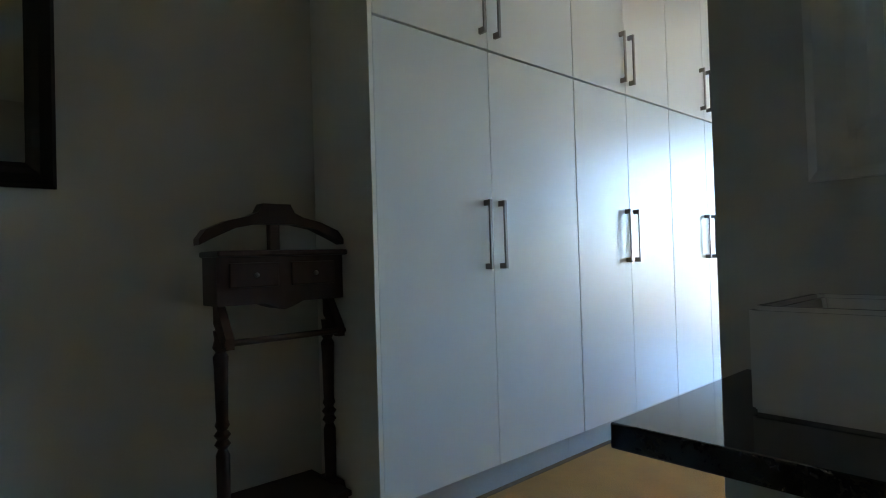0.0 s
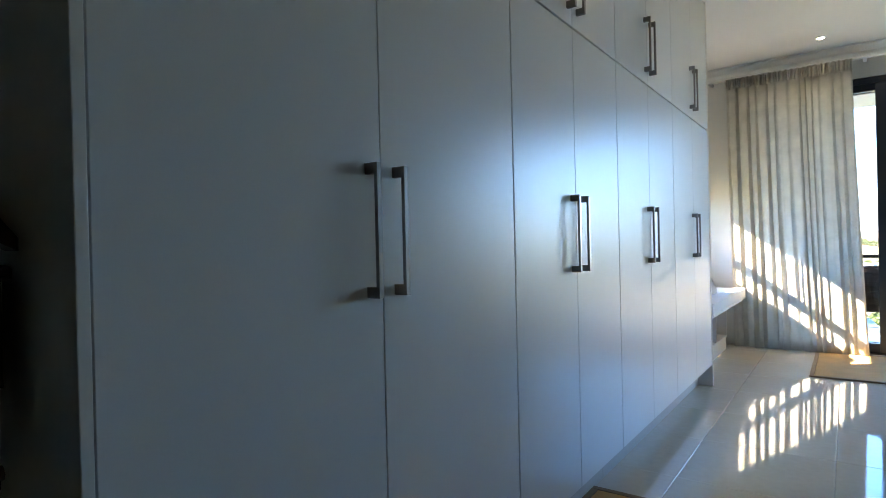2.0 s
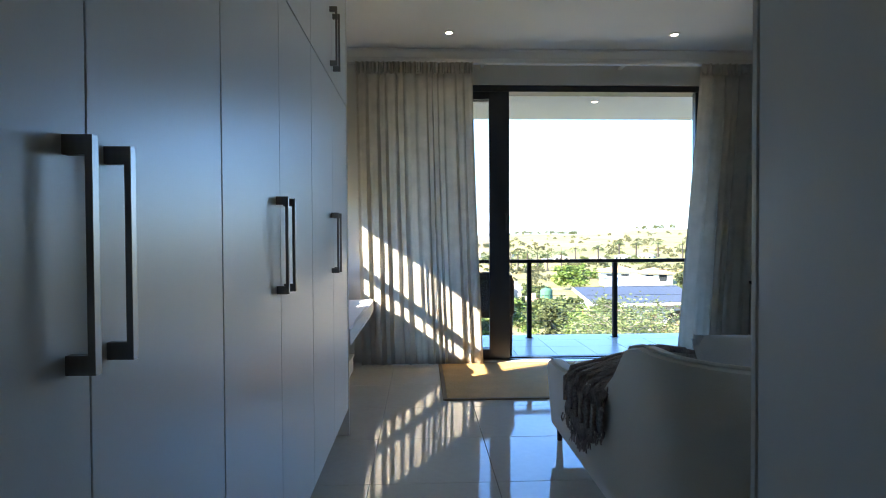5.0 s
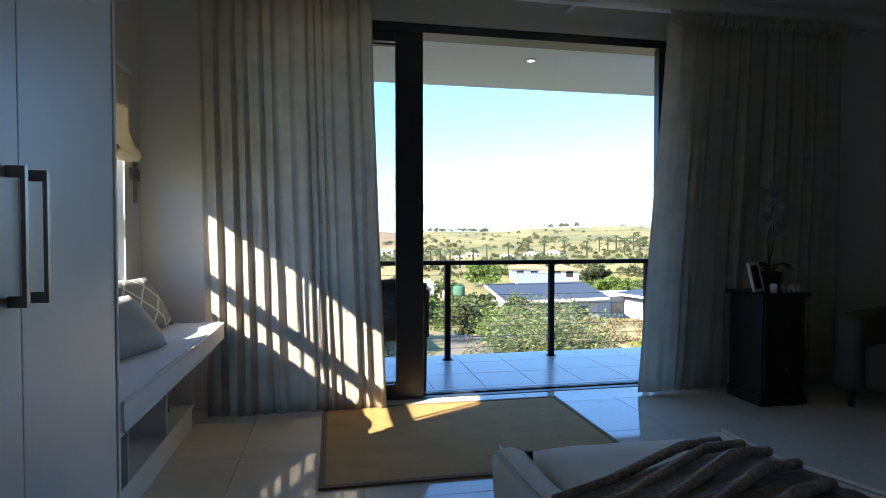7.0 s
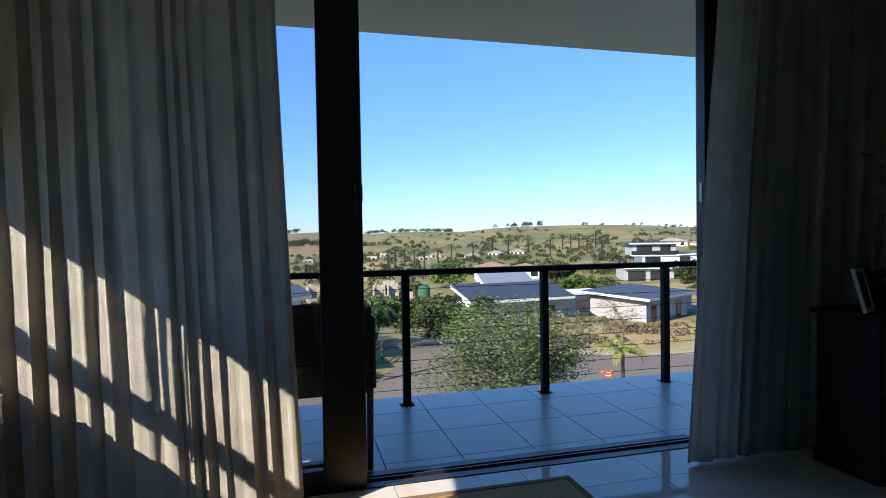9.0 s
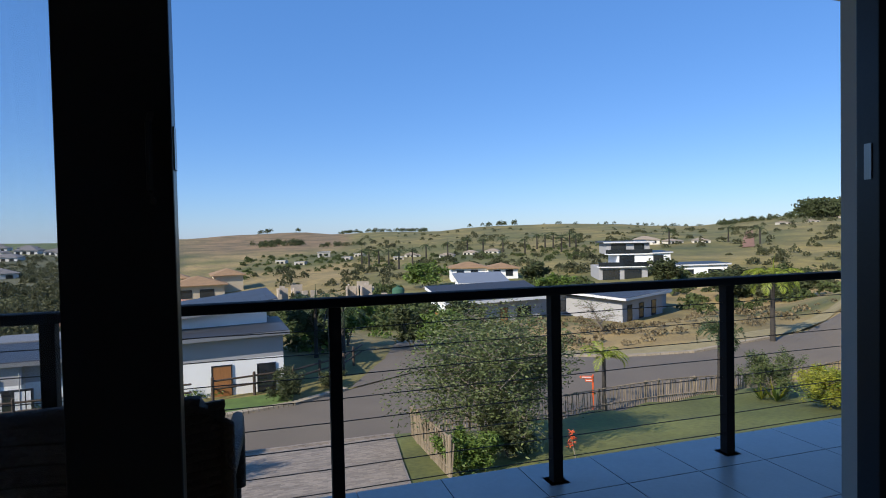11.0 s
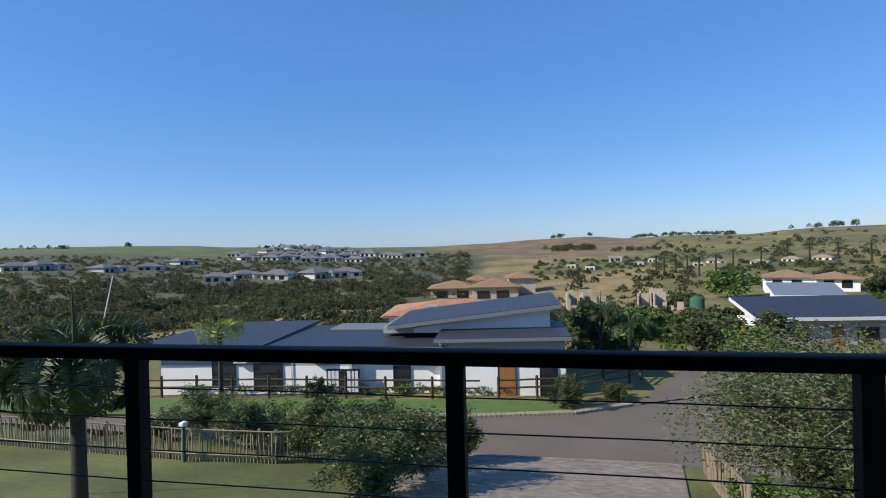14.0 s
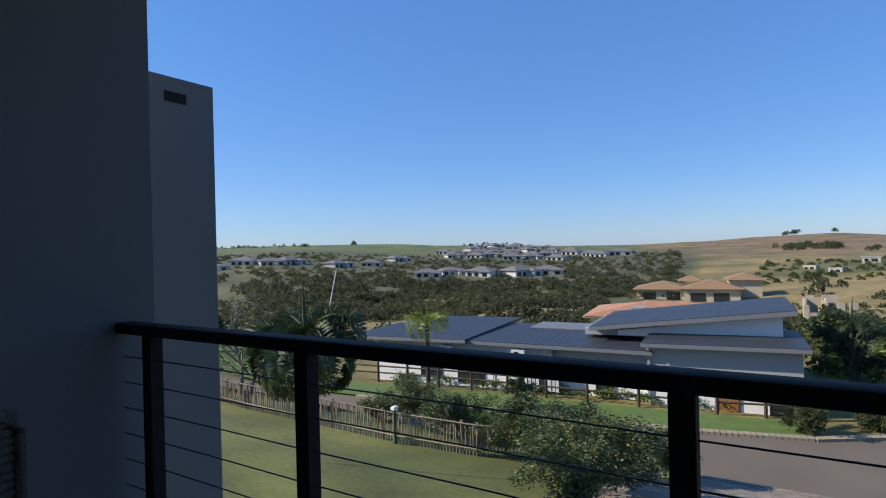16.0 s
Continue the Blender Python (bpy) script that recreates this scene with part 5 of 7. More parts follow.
M_BROWN = material("brown_timber_door", (0.30, 0.13, 0.045), 0.55, vary=0.2, scale=3, fine=20, stretch=(1, 1, 0.2))
M_RED = material("red_orange_paint", (0.62, 0.10, 0.03), 0.5, vary=0.08)
M_SHEET = material("green_shade_net", (0.03, 0.10, 0.06), 0.9, vary=0.2)


# ---- houses ----
def window_on(house, x, z, w, h, y, blinds=False, door=None):
    wd = part("window" if door is None else "door", boxes((x - w / 2, y - 0.05, z, x + w / 2, y - 0.005, z + h)), M_WINDOW if door is None else door, house, "" if door is None else "brown timber door")
    t = 0.06
    part("frame", boxes((x - w / 2 - t, y - 0.07, z - t, x - w / 2, y - 0.004, z + h + t), (x + w / 2, y - 0.07, z - t, x + w / 2 + t, y - 0.004, z + h + t), (x - w / 2, y - 0.07, z + h, x + w / 2, y - 0.004, z + h + t), (x - w / 2, y - 0.07, z - t, x + w / 2, y - 0.004, z)), M_ALU, wd)
    if blinds:
        n = 8
        bm = bmesh.new()
        for k in range(n):
            if k not in (3, 4):
                box(bm, x - w / 2 + w * k / n, y - 0.058, z + 0.05, x - w / 2 + w * (k + 0.8) / n, y - 0.052, z + h - 0.05)
        part("net_curtain", bm, M_BLINDS, wd, "white net curtain behind the glass")
    return wd


def slab_roof(house, x0, x1, y0, y1, z0, z1, over=0.7, thick=0.22, mat=None, seams=0.0, back=0.0, fascia=None, front=None):
    """A flat or tilted sheet roof: z0 at its left edge, z1 at its right edge."""
    a, b, c, d = x0 - over, x1 + over, y0 - (over if front is None else front), y1 + over
    bm = bmesh.new()
    prism(bm, [(a, z0), (b, z1), (b, z1 + thick), (a, z0 + thick)], c + 0.02, d - 0.02)
    for v in bm.verts:
        v.co.z += back if v.co.y > (c + d) / 2 else 0
    r = part("roof", bm, mat or M_ROOF_D, house)
    bm = bmesh.new()
    prism(bm, [(a - 0.02, z0 - 0.02), (b + 0.02, z1 - 0.02), (b + 0.02, z1 + thick - 0.04), (a - 0.02, z0 + thick - 0.04)], c - 0.02, c + 0.019)
    part("fascia", bm, fascia or M_FASCIA, r)
    if seams:
        bm = bmesh.new()
        n = int((b - a) / seams)
        for k in range(1, n):
            x = a + (b - a) * k / n
            z = z0 + (z1 - z0) * k / n + thick
            box(bm, x - 0.011, c + 0.03, z - 0.01, x + 0.011, d - 0.03, z + 0.009)
        for v in bm.verts:
            v.co.z += back if v.co.y > (c + d) / 2 else 0
        tagged(part("seam", bm, mat or M_ROOF_D, r), "", kind="stuff")
    return r


def hip_roof(house, x0, x1, y0, y1, z, rise, over=0.6, mat=None, rows=0):
    a, b, c, d = x0 - over, x1 + over, y0 - over, y1 + over
    bm = bmesh.new()
    w, e = b - a, d - c
    ins = min(w, e) / 2
    base = [bm.verts.new(p) for p in ((a, c, z), (b, c, z), (b, d, z), (a, d, z))]
    low = [bm.verts.new(p) for p in ((a, c, z - 0.15), (b, c, z - 0.15), (b, d, z - 0.15), (a, d, z - 0.15))]
    if w >= e:
        r0, r1 = bm.verts.new((a + ins, (c + d) / 2, z + rise)), bm.verts.new((b - ins, (c + d) / 2, z + rise))
        fs = [(base[0], base[1], r1, r0), (base[1], base[2], r1), (base[2], base[3], r0, r1), (base[3], base[0], r0)]
    else:
        r0, r1 = bm.verts.new(((a + b) / 2, c + ins, z + rise)), bm.verts.new(((a + b) / 2, d - ins, z + rise))
        fs = [(base[0], base[1], r0), (base[1], base[2], r1, r0), (base[2], base[3], r1), (base[3], base[0], r0, r1)]
    for f in fs:
        bm.faces.new(f)
    for k in range(4):
        bm.faces.new((base[k], base[(k + 1) % 4], low[(k + 1) % 4], low[k]))
    bm.faces.new(low)
    r = part("roof", bm, mat or M_ROOF_G, house)
    if rows:
        # tile courses on the front slope
        bm = bmesh.new()
        for k in range(rows):
            t = (k + 0.5) / rows
            ya, za = c + (d - c) / 2 * t, z + rise * t
            xa, xb = a + ins * t, b - ins * t
            n = int((xb - xa) / 0.30)
            for i in range(n):
                x = xa + (xb - xa) * (i + 0.5) / n
                s = rise / ((d - c) / 2)
                q = (d - c) / 2 / rows * 0.62
                vs = [bm.verts.new(v) for v in ((x - 0.15, ya - q, za - q * s + 0.03), (x + 0.15, ya - q, za - q * s + 0.03), (x + 0.10, ya - q, za - q * s + 0.07), (x - 0.10, ya - q, za - q * s + 0.07), (x - 0.15, ya + q, za + q * s + 0.02), (x + 0.15, ya + q, za + q * s + 0.02), (x + 0.10, ya + q, za + q * s + 0.06), (x - 0.10, ya + q, za + q * s + 0.06))]
                for f in ((0, 1, 2, 3), (1, 5, 6, 2), (0, 3, 7, 4), (3, 2, 6, 7)):
                    bm.faces.new([vs[j] for j in f])
        tagged(part("tile_course", bm, mat or M_ROOF_G, r), "", kind="stuff")
    return r


def block(house, x0, x1, y0, y1, z0, z1, mat):
    return part("wall", boxes((x0, y0, z0, x1, y1, z1)), mat, house)


# the long white house across the road
nh = empty("house", (0, 0, 0), "long white house with charcoal sheet roofs across the road", "house")
for x0, x1, y0, y1, z, top in ((-24.3, -12.2, 0.0, 8, 1.95, 2.9), (-12.2, -7.0, 0.5, 8, 1.95, 2.9), (-7.0, 0.2, 0.0, 9, 2.2, 3.35)):
    block(nh, x0, x1, y0, y1, -0.6, z, M_WHITE)
    part("upper_wall", boxes((x0, y0, z + 0.001, x1, y1, top)), M_GREYP, nh, "grey painted upper wall")
part("ledge", boxes((-8.3, 0.1, 1.98, -7.02, 0.48, 2.05), bevel=0.01), M_FASCIA_D, nh, "slate ledge over the window")
for x in (-12.3, -15.9):
    part("vent_pipe", tube(bmesh.new(), [(x, -0.06, 0.4), (x, -0.06, 2.9)], 0.03, n=6), M_GREYP, nh)
block(nh, -11.0, -0.6, 3.2, 10, 3.36, 3.75, M_GREYP)
prism_bm = prism(bmesh.new(), [(-9.0, 3.4), (-0.4, 3.4), (-0.4, 4.85), (-9.0, 3.7)], 3.1, 9.0)
part("gable_wall", prism_bm, M_WHITE, nh)
slab_roof(nh, -25.0, -18.5, 0.3, 9, 2.93, 3.05, 1.0, 0.22, seams=0.45, back=0.10, fascia=M_FASCIA_D, front=0.95)
slab_roof(nh, -17.4, -7.6, 0.35, 7.5, 2.95, 2.92, 0.9, 0.22, seams=0.45, back=0.0, fascia=M_FASCIA_D, front=0.62)
part("parapet", boxes((-15.5, 6.0, 3.12, -9.0, 9.0, 3.24), bevel=0.02), M_FASCIA_D, nh, "grey flat roof behind the sheet roof")
slab_roof(nh, -6.6, -0.1, 0.0, 5.0, 3.40, 3.50, 0.6, 0.22, M_ROOF_D, fascia=M_FASCIA_D, front=0.6)
slab_roof(nh, -9.6, -0.7, 3.0, 9.5, 3.75, 5.0, 0.9, 0.26, seams=0.45, back=0.0, fascia=M_FASCIA_D)
for x, z, w, h, bl in ((-20.2, 0.75, 1.4, 1.5, False), (-17.4, 0.55, 1.7, 1.5, False), (-12.75, 0.35, 1.9, 1.35, True), (-9.3, 0.75, 0.95, 1.05, False), (-0.75, 0.25, 0.9, 1.55, False)):
    window_on(nh, x, z, w, h, 0.0 if x < -12.2 or x > -7 else 0.5, bl)
window_on(nh, -3.1, -0.1, 0.95, 2.0, 0.0, door=M_BROWN)
part("downpipe", boxes((-6.95, -0.12, -0.3, -6.83, -0.02, 3.0)), M_GREYP, nh)
for x in (-14.2, -19.0):
    ac = part("air_conditioner", boxes((x - 0.42, -0.36, 2.15, x + 0.42, -0.02, 2.75), bevel=0.02), M_FASCIA, nh, "pale outdoor air conditioning unit")
    part("fan_grille", lathe(bmesh.new(), [(0.02, 0), (0.22, 0), (0.22, 0.02), (0.20, 0.02)], n=18, m=pose(x - 0.1, -0.355, 2.45, 90)), M_RAIL, ac)
nh.matrix_world = pose(1.9, 38.6, -7.75, 0, 0, 5)

rt = empty("house", (0, 0, 0), "house with a terracotta tiled hip roof", "house")
block(rt, -7, 7, 0, 10, -4, 2.6, M_WHITE)
hip_roof(rt, -7, 7, 0, 10, 2.6, 1.1, 0.8, M_ROOF_R, rows=14)
window_on(rt, -5.2, 0.9, 1.4, 1.2, 0)
part("chimney", boxes((-3.1, 0.3, 2.6, -1.7, 1.2, 3.55), bevel=0.03), M_GREYP, rt)
rt.matrix_world = pose(*polar(-10.6, 60), -8.75, 0, 0, 8)

tv = empty("house", (0, 0, 0), "tan villa with three tiled hip roofs", "house")
block(tv, -14, -2, 0, 12, -3, 2.9, M_CREAM)
block(tv, -3, 9, -2, 10, -3, 3.2, M_CREAM)
block(tv, 7, 14, 4, 14, -3, 5.0, M_CREAM)
hip_roof(tv, -14, -2, 0, 12, 2.9, 1.8, 0.9, M_ROOF_T)
hip_roof(tv, -3, 9, -2, 10, 3.2, 2.0, 0.9, M_ROOF_T)
hip_roof(tv, 7, 14, 4, 14, 5.0, 1.5, 0.8, M_ROOF_T)
hip_roof(tv, -4, 1, 6, 12, 4.6, 1.3, 0.6, M_ROOF_T)
for x, w in ((-11, 2.8), (-5.5, 3.0), (0, 3.2), (5, 3.2)):
    window_on(tv, x, 0.2, w, 1.9, 0.0 if x < -3 else -2.0)
tv.matrix_world = pose(*polar(-7.7, 150), -13.1, 0, 0, 8)

ha = empty("house", (0, 0, 0), "white house with low navy sheet roofs and white fascias", "house")
# grey plaster here carries the shade on the white facade
block(ha, 1.0, 12.6, 1.0, 4.9, -4.2, -0.36, M_GREYP)
part("gable_wall", prism(bmesh.new(), [(1.05, -0.359), (4.85, -0.359), (4.85, 0.72), (1.05, -0.16)], 1.05, 12.55, "x"), M_WHITE, ha)
r_ = slab_roof(ha, 1.0, 12.55, 1.0, 4.9, -0.35, -0.35, 1.0, 0.35, seams=0.7, back=1.37)
part("barge_board", prism(bmesh.new(), [(-0.02, -0.37), (5.9, 1.0), (5.9, 1.33), (-0.02, -0.04)], -0.07, -0.005, "x"), M_FASCIA, r_)
part("pier", boxes((0.25, 0.45, -4.2, 0.95, 4.8, -0.40), bevel=0.02), M_WHITE, ha, "white plastered pier")
part("garage_door", boxes((0.16, 1.5, -3.2, 0.245, 4.2, -1.2), bevel=0.01), M_BROWN, ha, "brown timber garage door")
window_on(ha, 7.7, -3.2, 0.95, 2.0, 1.0, door=M_BROWN)
for x, w in ((3.6, 2.4), (10.4, 1.8)):
    window_on(ha, x, -2.6, w, 1.4, 1.0)
block(ha, 13.6, 20.2, 2.6, 6.5, -4.2, -0.25, M_GREYP)
slab_roof(ha, 13.6, 20.2, 2.4, 6.5, -0.24, -0.24, 0.3, 0.2, M_FASCIA)
window_on(ha, 16.5, -2.4, 1.8, 1.3, 2.6)
ha.matrix_world = pose(C0.x + 17.74, C0.y + 57.3, -6.22, 0, 0, 6.8)
hb = empty("house", (0, 0, 0), "white house, walls greyed for shade, with a tilted navy sheet roof", "house")
# main block is a white wall; its shade is put in as grey plaster
block(hb, 0.9, 11.6, 0.9, 8.4, -4.2, -0.31, M_GREYP)
r_ = slab_roof(hb, 0.9, 11.6, 0.9, 8.4, -0.3, -0.3, 0.9, 0.3, seams=0.7, back=0.45)
part("barge_board", prism(bmesh.new(), [(-0.02, -0.32), (9.3, 0.13), (9.3, 0.41), (-0.02, -0.04)], -0.07, -0.005, "x"), M_FASCIA, r_)
for x in (2.6, 5.6, 9.0):
    window_on(hb, x, -2.9, 1.1, 1.8, 0.9)
block(hb, 12.0, 16.5, 2.5, 7.5, -4.2, -0.95, M_GREYP)
slab_roof(hb, 12.0, 16.5, 2.5, 7.5, -0.94, -0.94, 0.4, 0.22)
window_on(hb, 14.2, -3.0, 1.6, 1.4, 2.5)
hb.matrix_world = pose(C0.x + 37.95, C0.y + 54.0, -6.47, 0, 0, 28)
hc = empty("house", (0, 0, 0), "white house with a pale blue-grey sheet roof", "house")
block(hc, -4.2, 4.2, 0.6, 6.6, -4, -0.28, M_WHITE)
slab_roof(hc, -4.2, 4.2, 0.6, 6.6, -0.25, -0.25, 0.5, 0.22, material("blue_grey_sheet_roof", (0.17, 0.19, 0.22), 0.5, vary=0.08, scale=0.5, fine=12), seams=0.6, back=1.4)
for x in (-2.2, 1.8):
    window_on(hc, x, -2.4, 1.8, 1.2, 0.6)
hc.matrix_world = pose(*polar(21.3, 100), -7.5, 0, 0, -8)
lc = empty("house", (0, 0, 0), "long cream house with tan hipped roofs", "house")
block(lc, -7.6, 0.5, 0, 7, -4, 2.2, M_WHITE)
block(lc, 0.5, 7.4, -1.2, 6, -4, 2.0, M_WHITE)
hip_roof(lc, -7.6, 0.5, 0, 7, 2.2, 1.2, 0.7, M_ROOF_T)
hip_roof(lc, 0.9, 7.4, -1.2, 6, 2.0, 1.1, 0.7, M_ROOF_T)
for x, y in ((-5.6, 0), (-2.4, 0), (2.6, -1.2), (5.4, -1.2)):
    window_on(lc, x, 0.3, 1.5, 1.3, y)
lc.matrix_world = pose(*polar(21.3, 128), -8.7, 0, 0, -14)

md = empty("house", (0, 0, 0), "modern three-storey grey and white house with balconies", "house")
block(md, -6, 4, 0, 10, -2, 3.0, M_GREYP)
block(md, -2, 9, 1, 10, 3.0, 5.6, M_WHITE)
block(md, -4, 5, 2, 10, 5.6, 8.0, M_GREYP)
block(md, 9.6, 20.2, 0, 8, -2, 3.0, M_WHITE)
slab_roof(md, -4, 5, 2, 10, 8.0, 8.0, 0.8, 0.3)
slab_roof(md, 9.6, 20.2, 0, 8, 3.0, 3.2, 0.5, 0.3)
slab_roof(md, 5, 9, 1, 10, 5.6, 5.8, 0.4, 0.25)
part("balcony", boxes((-6.2, -0.8, 2.9, 4.2, 1.0, 3.1), (-4.4, 0.6, 5.5, 5.2, 2.0, 5.7)), M_WHITE, md)
part("balustrade", boxes((-6.2, -0.8, 3.1, 4.2, -0.72, 4.0), (-4.4, 0.6, 5.7, 5.2, 0.68, 6.6)), M_WINDOW, md)
for x, z, w, h, y in ((-3.5, 0.2, 3.4, 2.2, 0), (1, 0.2, 3.4, 2.2, 0), (0, 3.3, 3, 2.0, 1), (6.5, 3.3, 2, 2.0, 1), (-1.5, 5.9, 3, 1.8, 2), (2.8, 5.9, 2, 1.8, 2), (12, 0, 2.5, 2.2, 0), (17.5, 0, 2.5, 2.2, 0)):
    window_on(md, x, z, w, h, y)
md.matrix_world = pose(*polar(35.3, 124), -9.4, 0, 0, -22)


def villa_template(label, wall, roof, group, w=13, d=10, h=3.2, rise=2.0, wing=True):
    v = empty("house", (0, 0, 0), label, "house", group)
    block(v, -w / 2, w / 2, 0, d, -3, h, wall)
    hip_roof(v, -w / 2, w / 2, 0, d, h, rise, 0.8, roof)
    if wing:
        block(v, w / 2 - 4.5, w / 2 + 1.5, -3, 3, -3, h - 0.3, wall)
        hip_roof(v, w / 2 - 4.5, w / 2 + 1.5, -3, 3, h - 0.3, 1.3, 0.6, roof)
    for x in (-w * 0.33, -w * 0.05):
        window_on(v, x, 0.6, w * 0.16, 1.7, 0)
    if wing:
        window_on(v, w / 2 - 1.5, 0.6, 2.2, 1.6, -3)
    return v


def place(v, az, d, rz=0, dz=0.0, first=False, size=1.0):
    x, y = polar(az, d)
    m = pose(x, y, height(x, y) + dz, 0, 0, -az + rz)
    m = m @ Matrix.Diagonal((size, size, size, 1))
    if first:
        v.matrix_world = m
        return v
    return copy_thing(v, m)


EST = [(-48.7, -1.35), (-46.6, -1.3), (-42, -1.5), (-39.2, -1.5), (-36.1, -1.2), (-33.5, -2.85), (-30.8, -2.7), (-28.4, -2.9), (-23.6, -2.9), (-21.5, -2.75), (-16.6, -1.2), (-14.6, -1.15), (-51.5, -1.2), (-54, -1.6)]
for row, (rise, a0, a1) in enumerate(((-1.3, -25, -18.6), (-0.95, -31.6, -16.5), (-0.62, -32, -17.5), (-0.32, -29.5, -20.5), (-0.08, -28, -23))):
    n_ = max(2, round((a1 - a0) / 1.9))
    EST += [(a0 + (a1 - a0) * (k + 0.5 * (row % 2)) / n_, rise + 0.06 * math.sin(k * 2.3 + row)) for k in range(n_)]
EST = [(a, reach(a, e)) for a, e in EST]
ev = villa_template("white house with a grey hipped roof on the estate", material("off_white_plaster", (0.56, 0.55, 0.52), 0.85, vary=0.06, scale=0.6, fine=20), M_ROOF_G, "houses of the far estate")
place(ev, *EST[0], 10, -0.5, True, 0.85)
rnd = random.Random(11)
for a, d in EST[1:]:
    place(ev, a, d, rnd.choice((-25, 0, 20, 50)), -0.5, size=rnd.uniform(0.9, 1.15))
cv = villa_template("cream villa with a tan tiled roof on the slope", material("pale_cream_plaster", (0.64, 0.60, 0.52), 0.85, vary=0.05, scale=0.6, fine=20), material("pale_tan_tile", (0.30, 0.24, 0.18), 0.85, vary=0.2, scale=1, fine=10), "villas on the slope")
cl = [(a, reach(a, e)) for a, e in ((36.9, -1.35), (39.4, -1.3), (41.7, -1.25), (17.4, -2.3), (19.8, -2.1), (22.0, -2.0), (14.0, -2.2), (48.3, 0.35), (50.4, 0.45), (52.6, 0.7))]
place(cv, *cl[0], 5, 0.0, True, 0.62)
for a, d in cl[1:]:
    place(cv, a, d, rnd.choice((-15, 10, 30)), -0.4, size=0.66)
bx = empty("house", (0, 0, 0), "small white box house with a flat roof", "house", "box houses beyond the valley")
block(bx, -4, 4, 0, 7, -2, 3.4, material("pale_sand_plaster", (0.48, 0.44, 0.38), 0.85, vary=0.08, scale=0.6, fine=20))
slab_roof(bx, -4, 4, 0, 7, 3.4, 3.6, 0.4, 0.25, M_ROOF_G)
window_on(bx, 1.5, 1.0, 2.2, 1.4, 0)
window_on(bx, -2.0, 1.0, 1.6, 1.4, 0)
place(bx, 5.2, reach(5.2, -2.0), 0, 0.0, True, 0.75)
for a, e in ((1.0, -2.5), (2.8, -2.7), (7.3, -2.4), (8.6, -2.1), (12.6, -2.5)):
    place(bx, a, reach(a, e), rnd.choice((-20, 0, 15)), -0.6, size=0.7)


def building_site(az, d, seed, w, rz):
    s = empty("unfinished_house", (0, 0, 0), "unfinished raw block walls of a building site", "building site")
    r = random.Random(seed)
    x = -w / 2
    while x < w / 2:
        k = r.uniform(0.35, 1.1)
        h = r.choice((0.7, 1.3, 1.8, 2.2))
        part("wall", boxes((x, r.uniform(-0.2, 0.2), -1.5, x + k, 0.25, h)), M_RAW, s)
        x += k + r.choice((0.1, 0.5, 0.8))
    for q in range(5):
        y = 2.5 + q * 2
        xx = r.uniform(-w / 2, w / 2 - 3)
        part("wall", boxes((xx, y, -1.5, xx + r.uniform(1, 2.4), y + 0.25, r.uniform(1.2, 2.8))), M_RAW, s)
        part("wall", boxes((xx, y - 2, -1.5, xx + 0.25, y + 0.1, r.uniform(1.2, 2.6))), M_RAW, s)
    x, y = polar(az, d)
    s.matrix_world = pose(x, y, height(x, y) + 0.1, 0, 0, rz)
    return s


building_site(9.2, 96, 4, 7.5, -6)
building_site(2.4, 99, 9, 6.5, 4)
tank = thing("water_tank", lathe(bmesh.new(), [(1.0, -1), (1.1, 0.1), (1.1, 2.3), (0.9, 2.6), (0.3, 2.8), (0.3, 3.0)], n=18), M_SHEET, "green plastic water tank at the building site", "tank", smooth=40)
tank.matrix_world = pose(*polar(12.4, 98), -10.6)
mast = thing("mast", tube(bmesh.new(), [(0, 0, -2), (0, 0, 7.5)], 0.6, 0.4, 6), M_GREYP, "slim mast on the far ridge", "mast")
mast.matrix_world = pose(*polar(10.3, 625), height(*polar(10.3, 625)) - 3)



# ---- trees ----
def leaf_cloud(bm_list, rng, centres, n, spread, size, flat=0.3):
    """Small leaves round the ends of twigs, as (vertices, faces)."""
    c = np.repeat(np.array(centres), n, axis=0)
    k = len(c)
    c = c + rng.normal(size=(k, 3)) * spread
    a = rng.normal(size=(k, 3))
    a[:, 2] *= flat
    a /= np.linalg.norm(a, axis=1)[:, None]
    b = np.cross(a, rng.normal(size=(k, 3)))
    b /= np.linalg.norm(b, axis=1)[:, None]
    s = size * rng.uniform(0.6, 1.3, (k, 1))
    q = np.stack([c - a * s, c + b * s * 0.38, c + a * s, c - b * s * 0.38], 1).reshape(-1, 3)
    bm_list.append(q)


def crown_part(parent, clouds, mat):
    v = np.concatenate(clouds)
    me = bpy.data.meshes.new("crown")
    me.from_pydata(v.tolist(), [], np.arange(len(v)).reshape(-1, 4).tolist())
    me.materials.append(mat)
    ob = new("crown", me)
    ob.parent = parent
    return ob


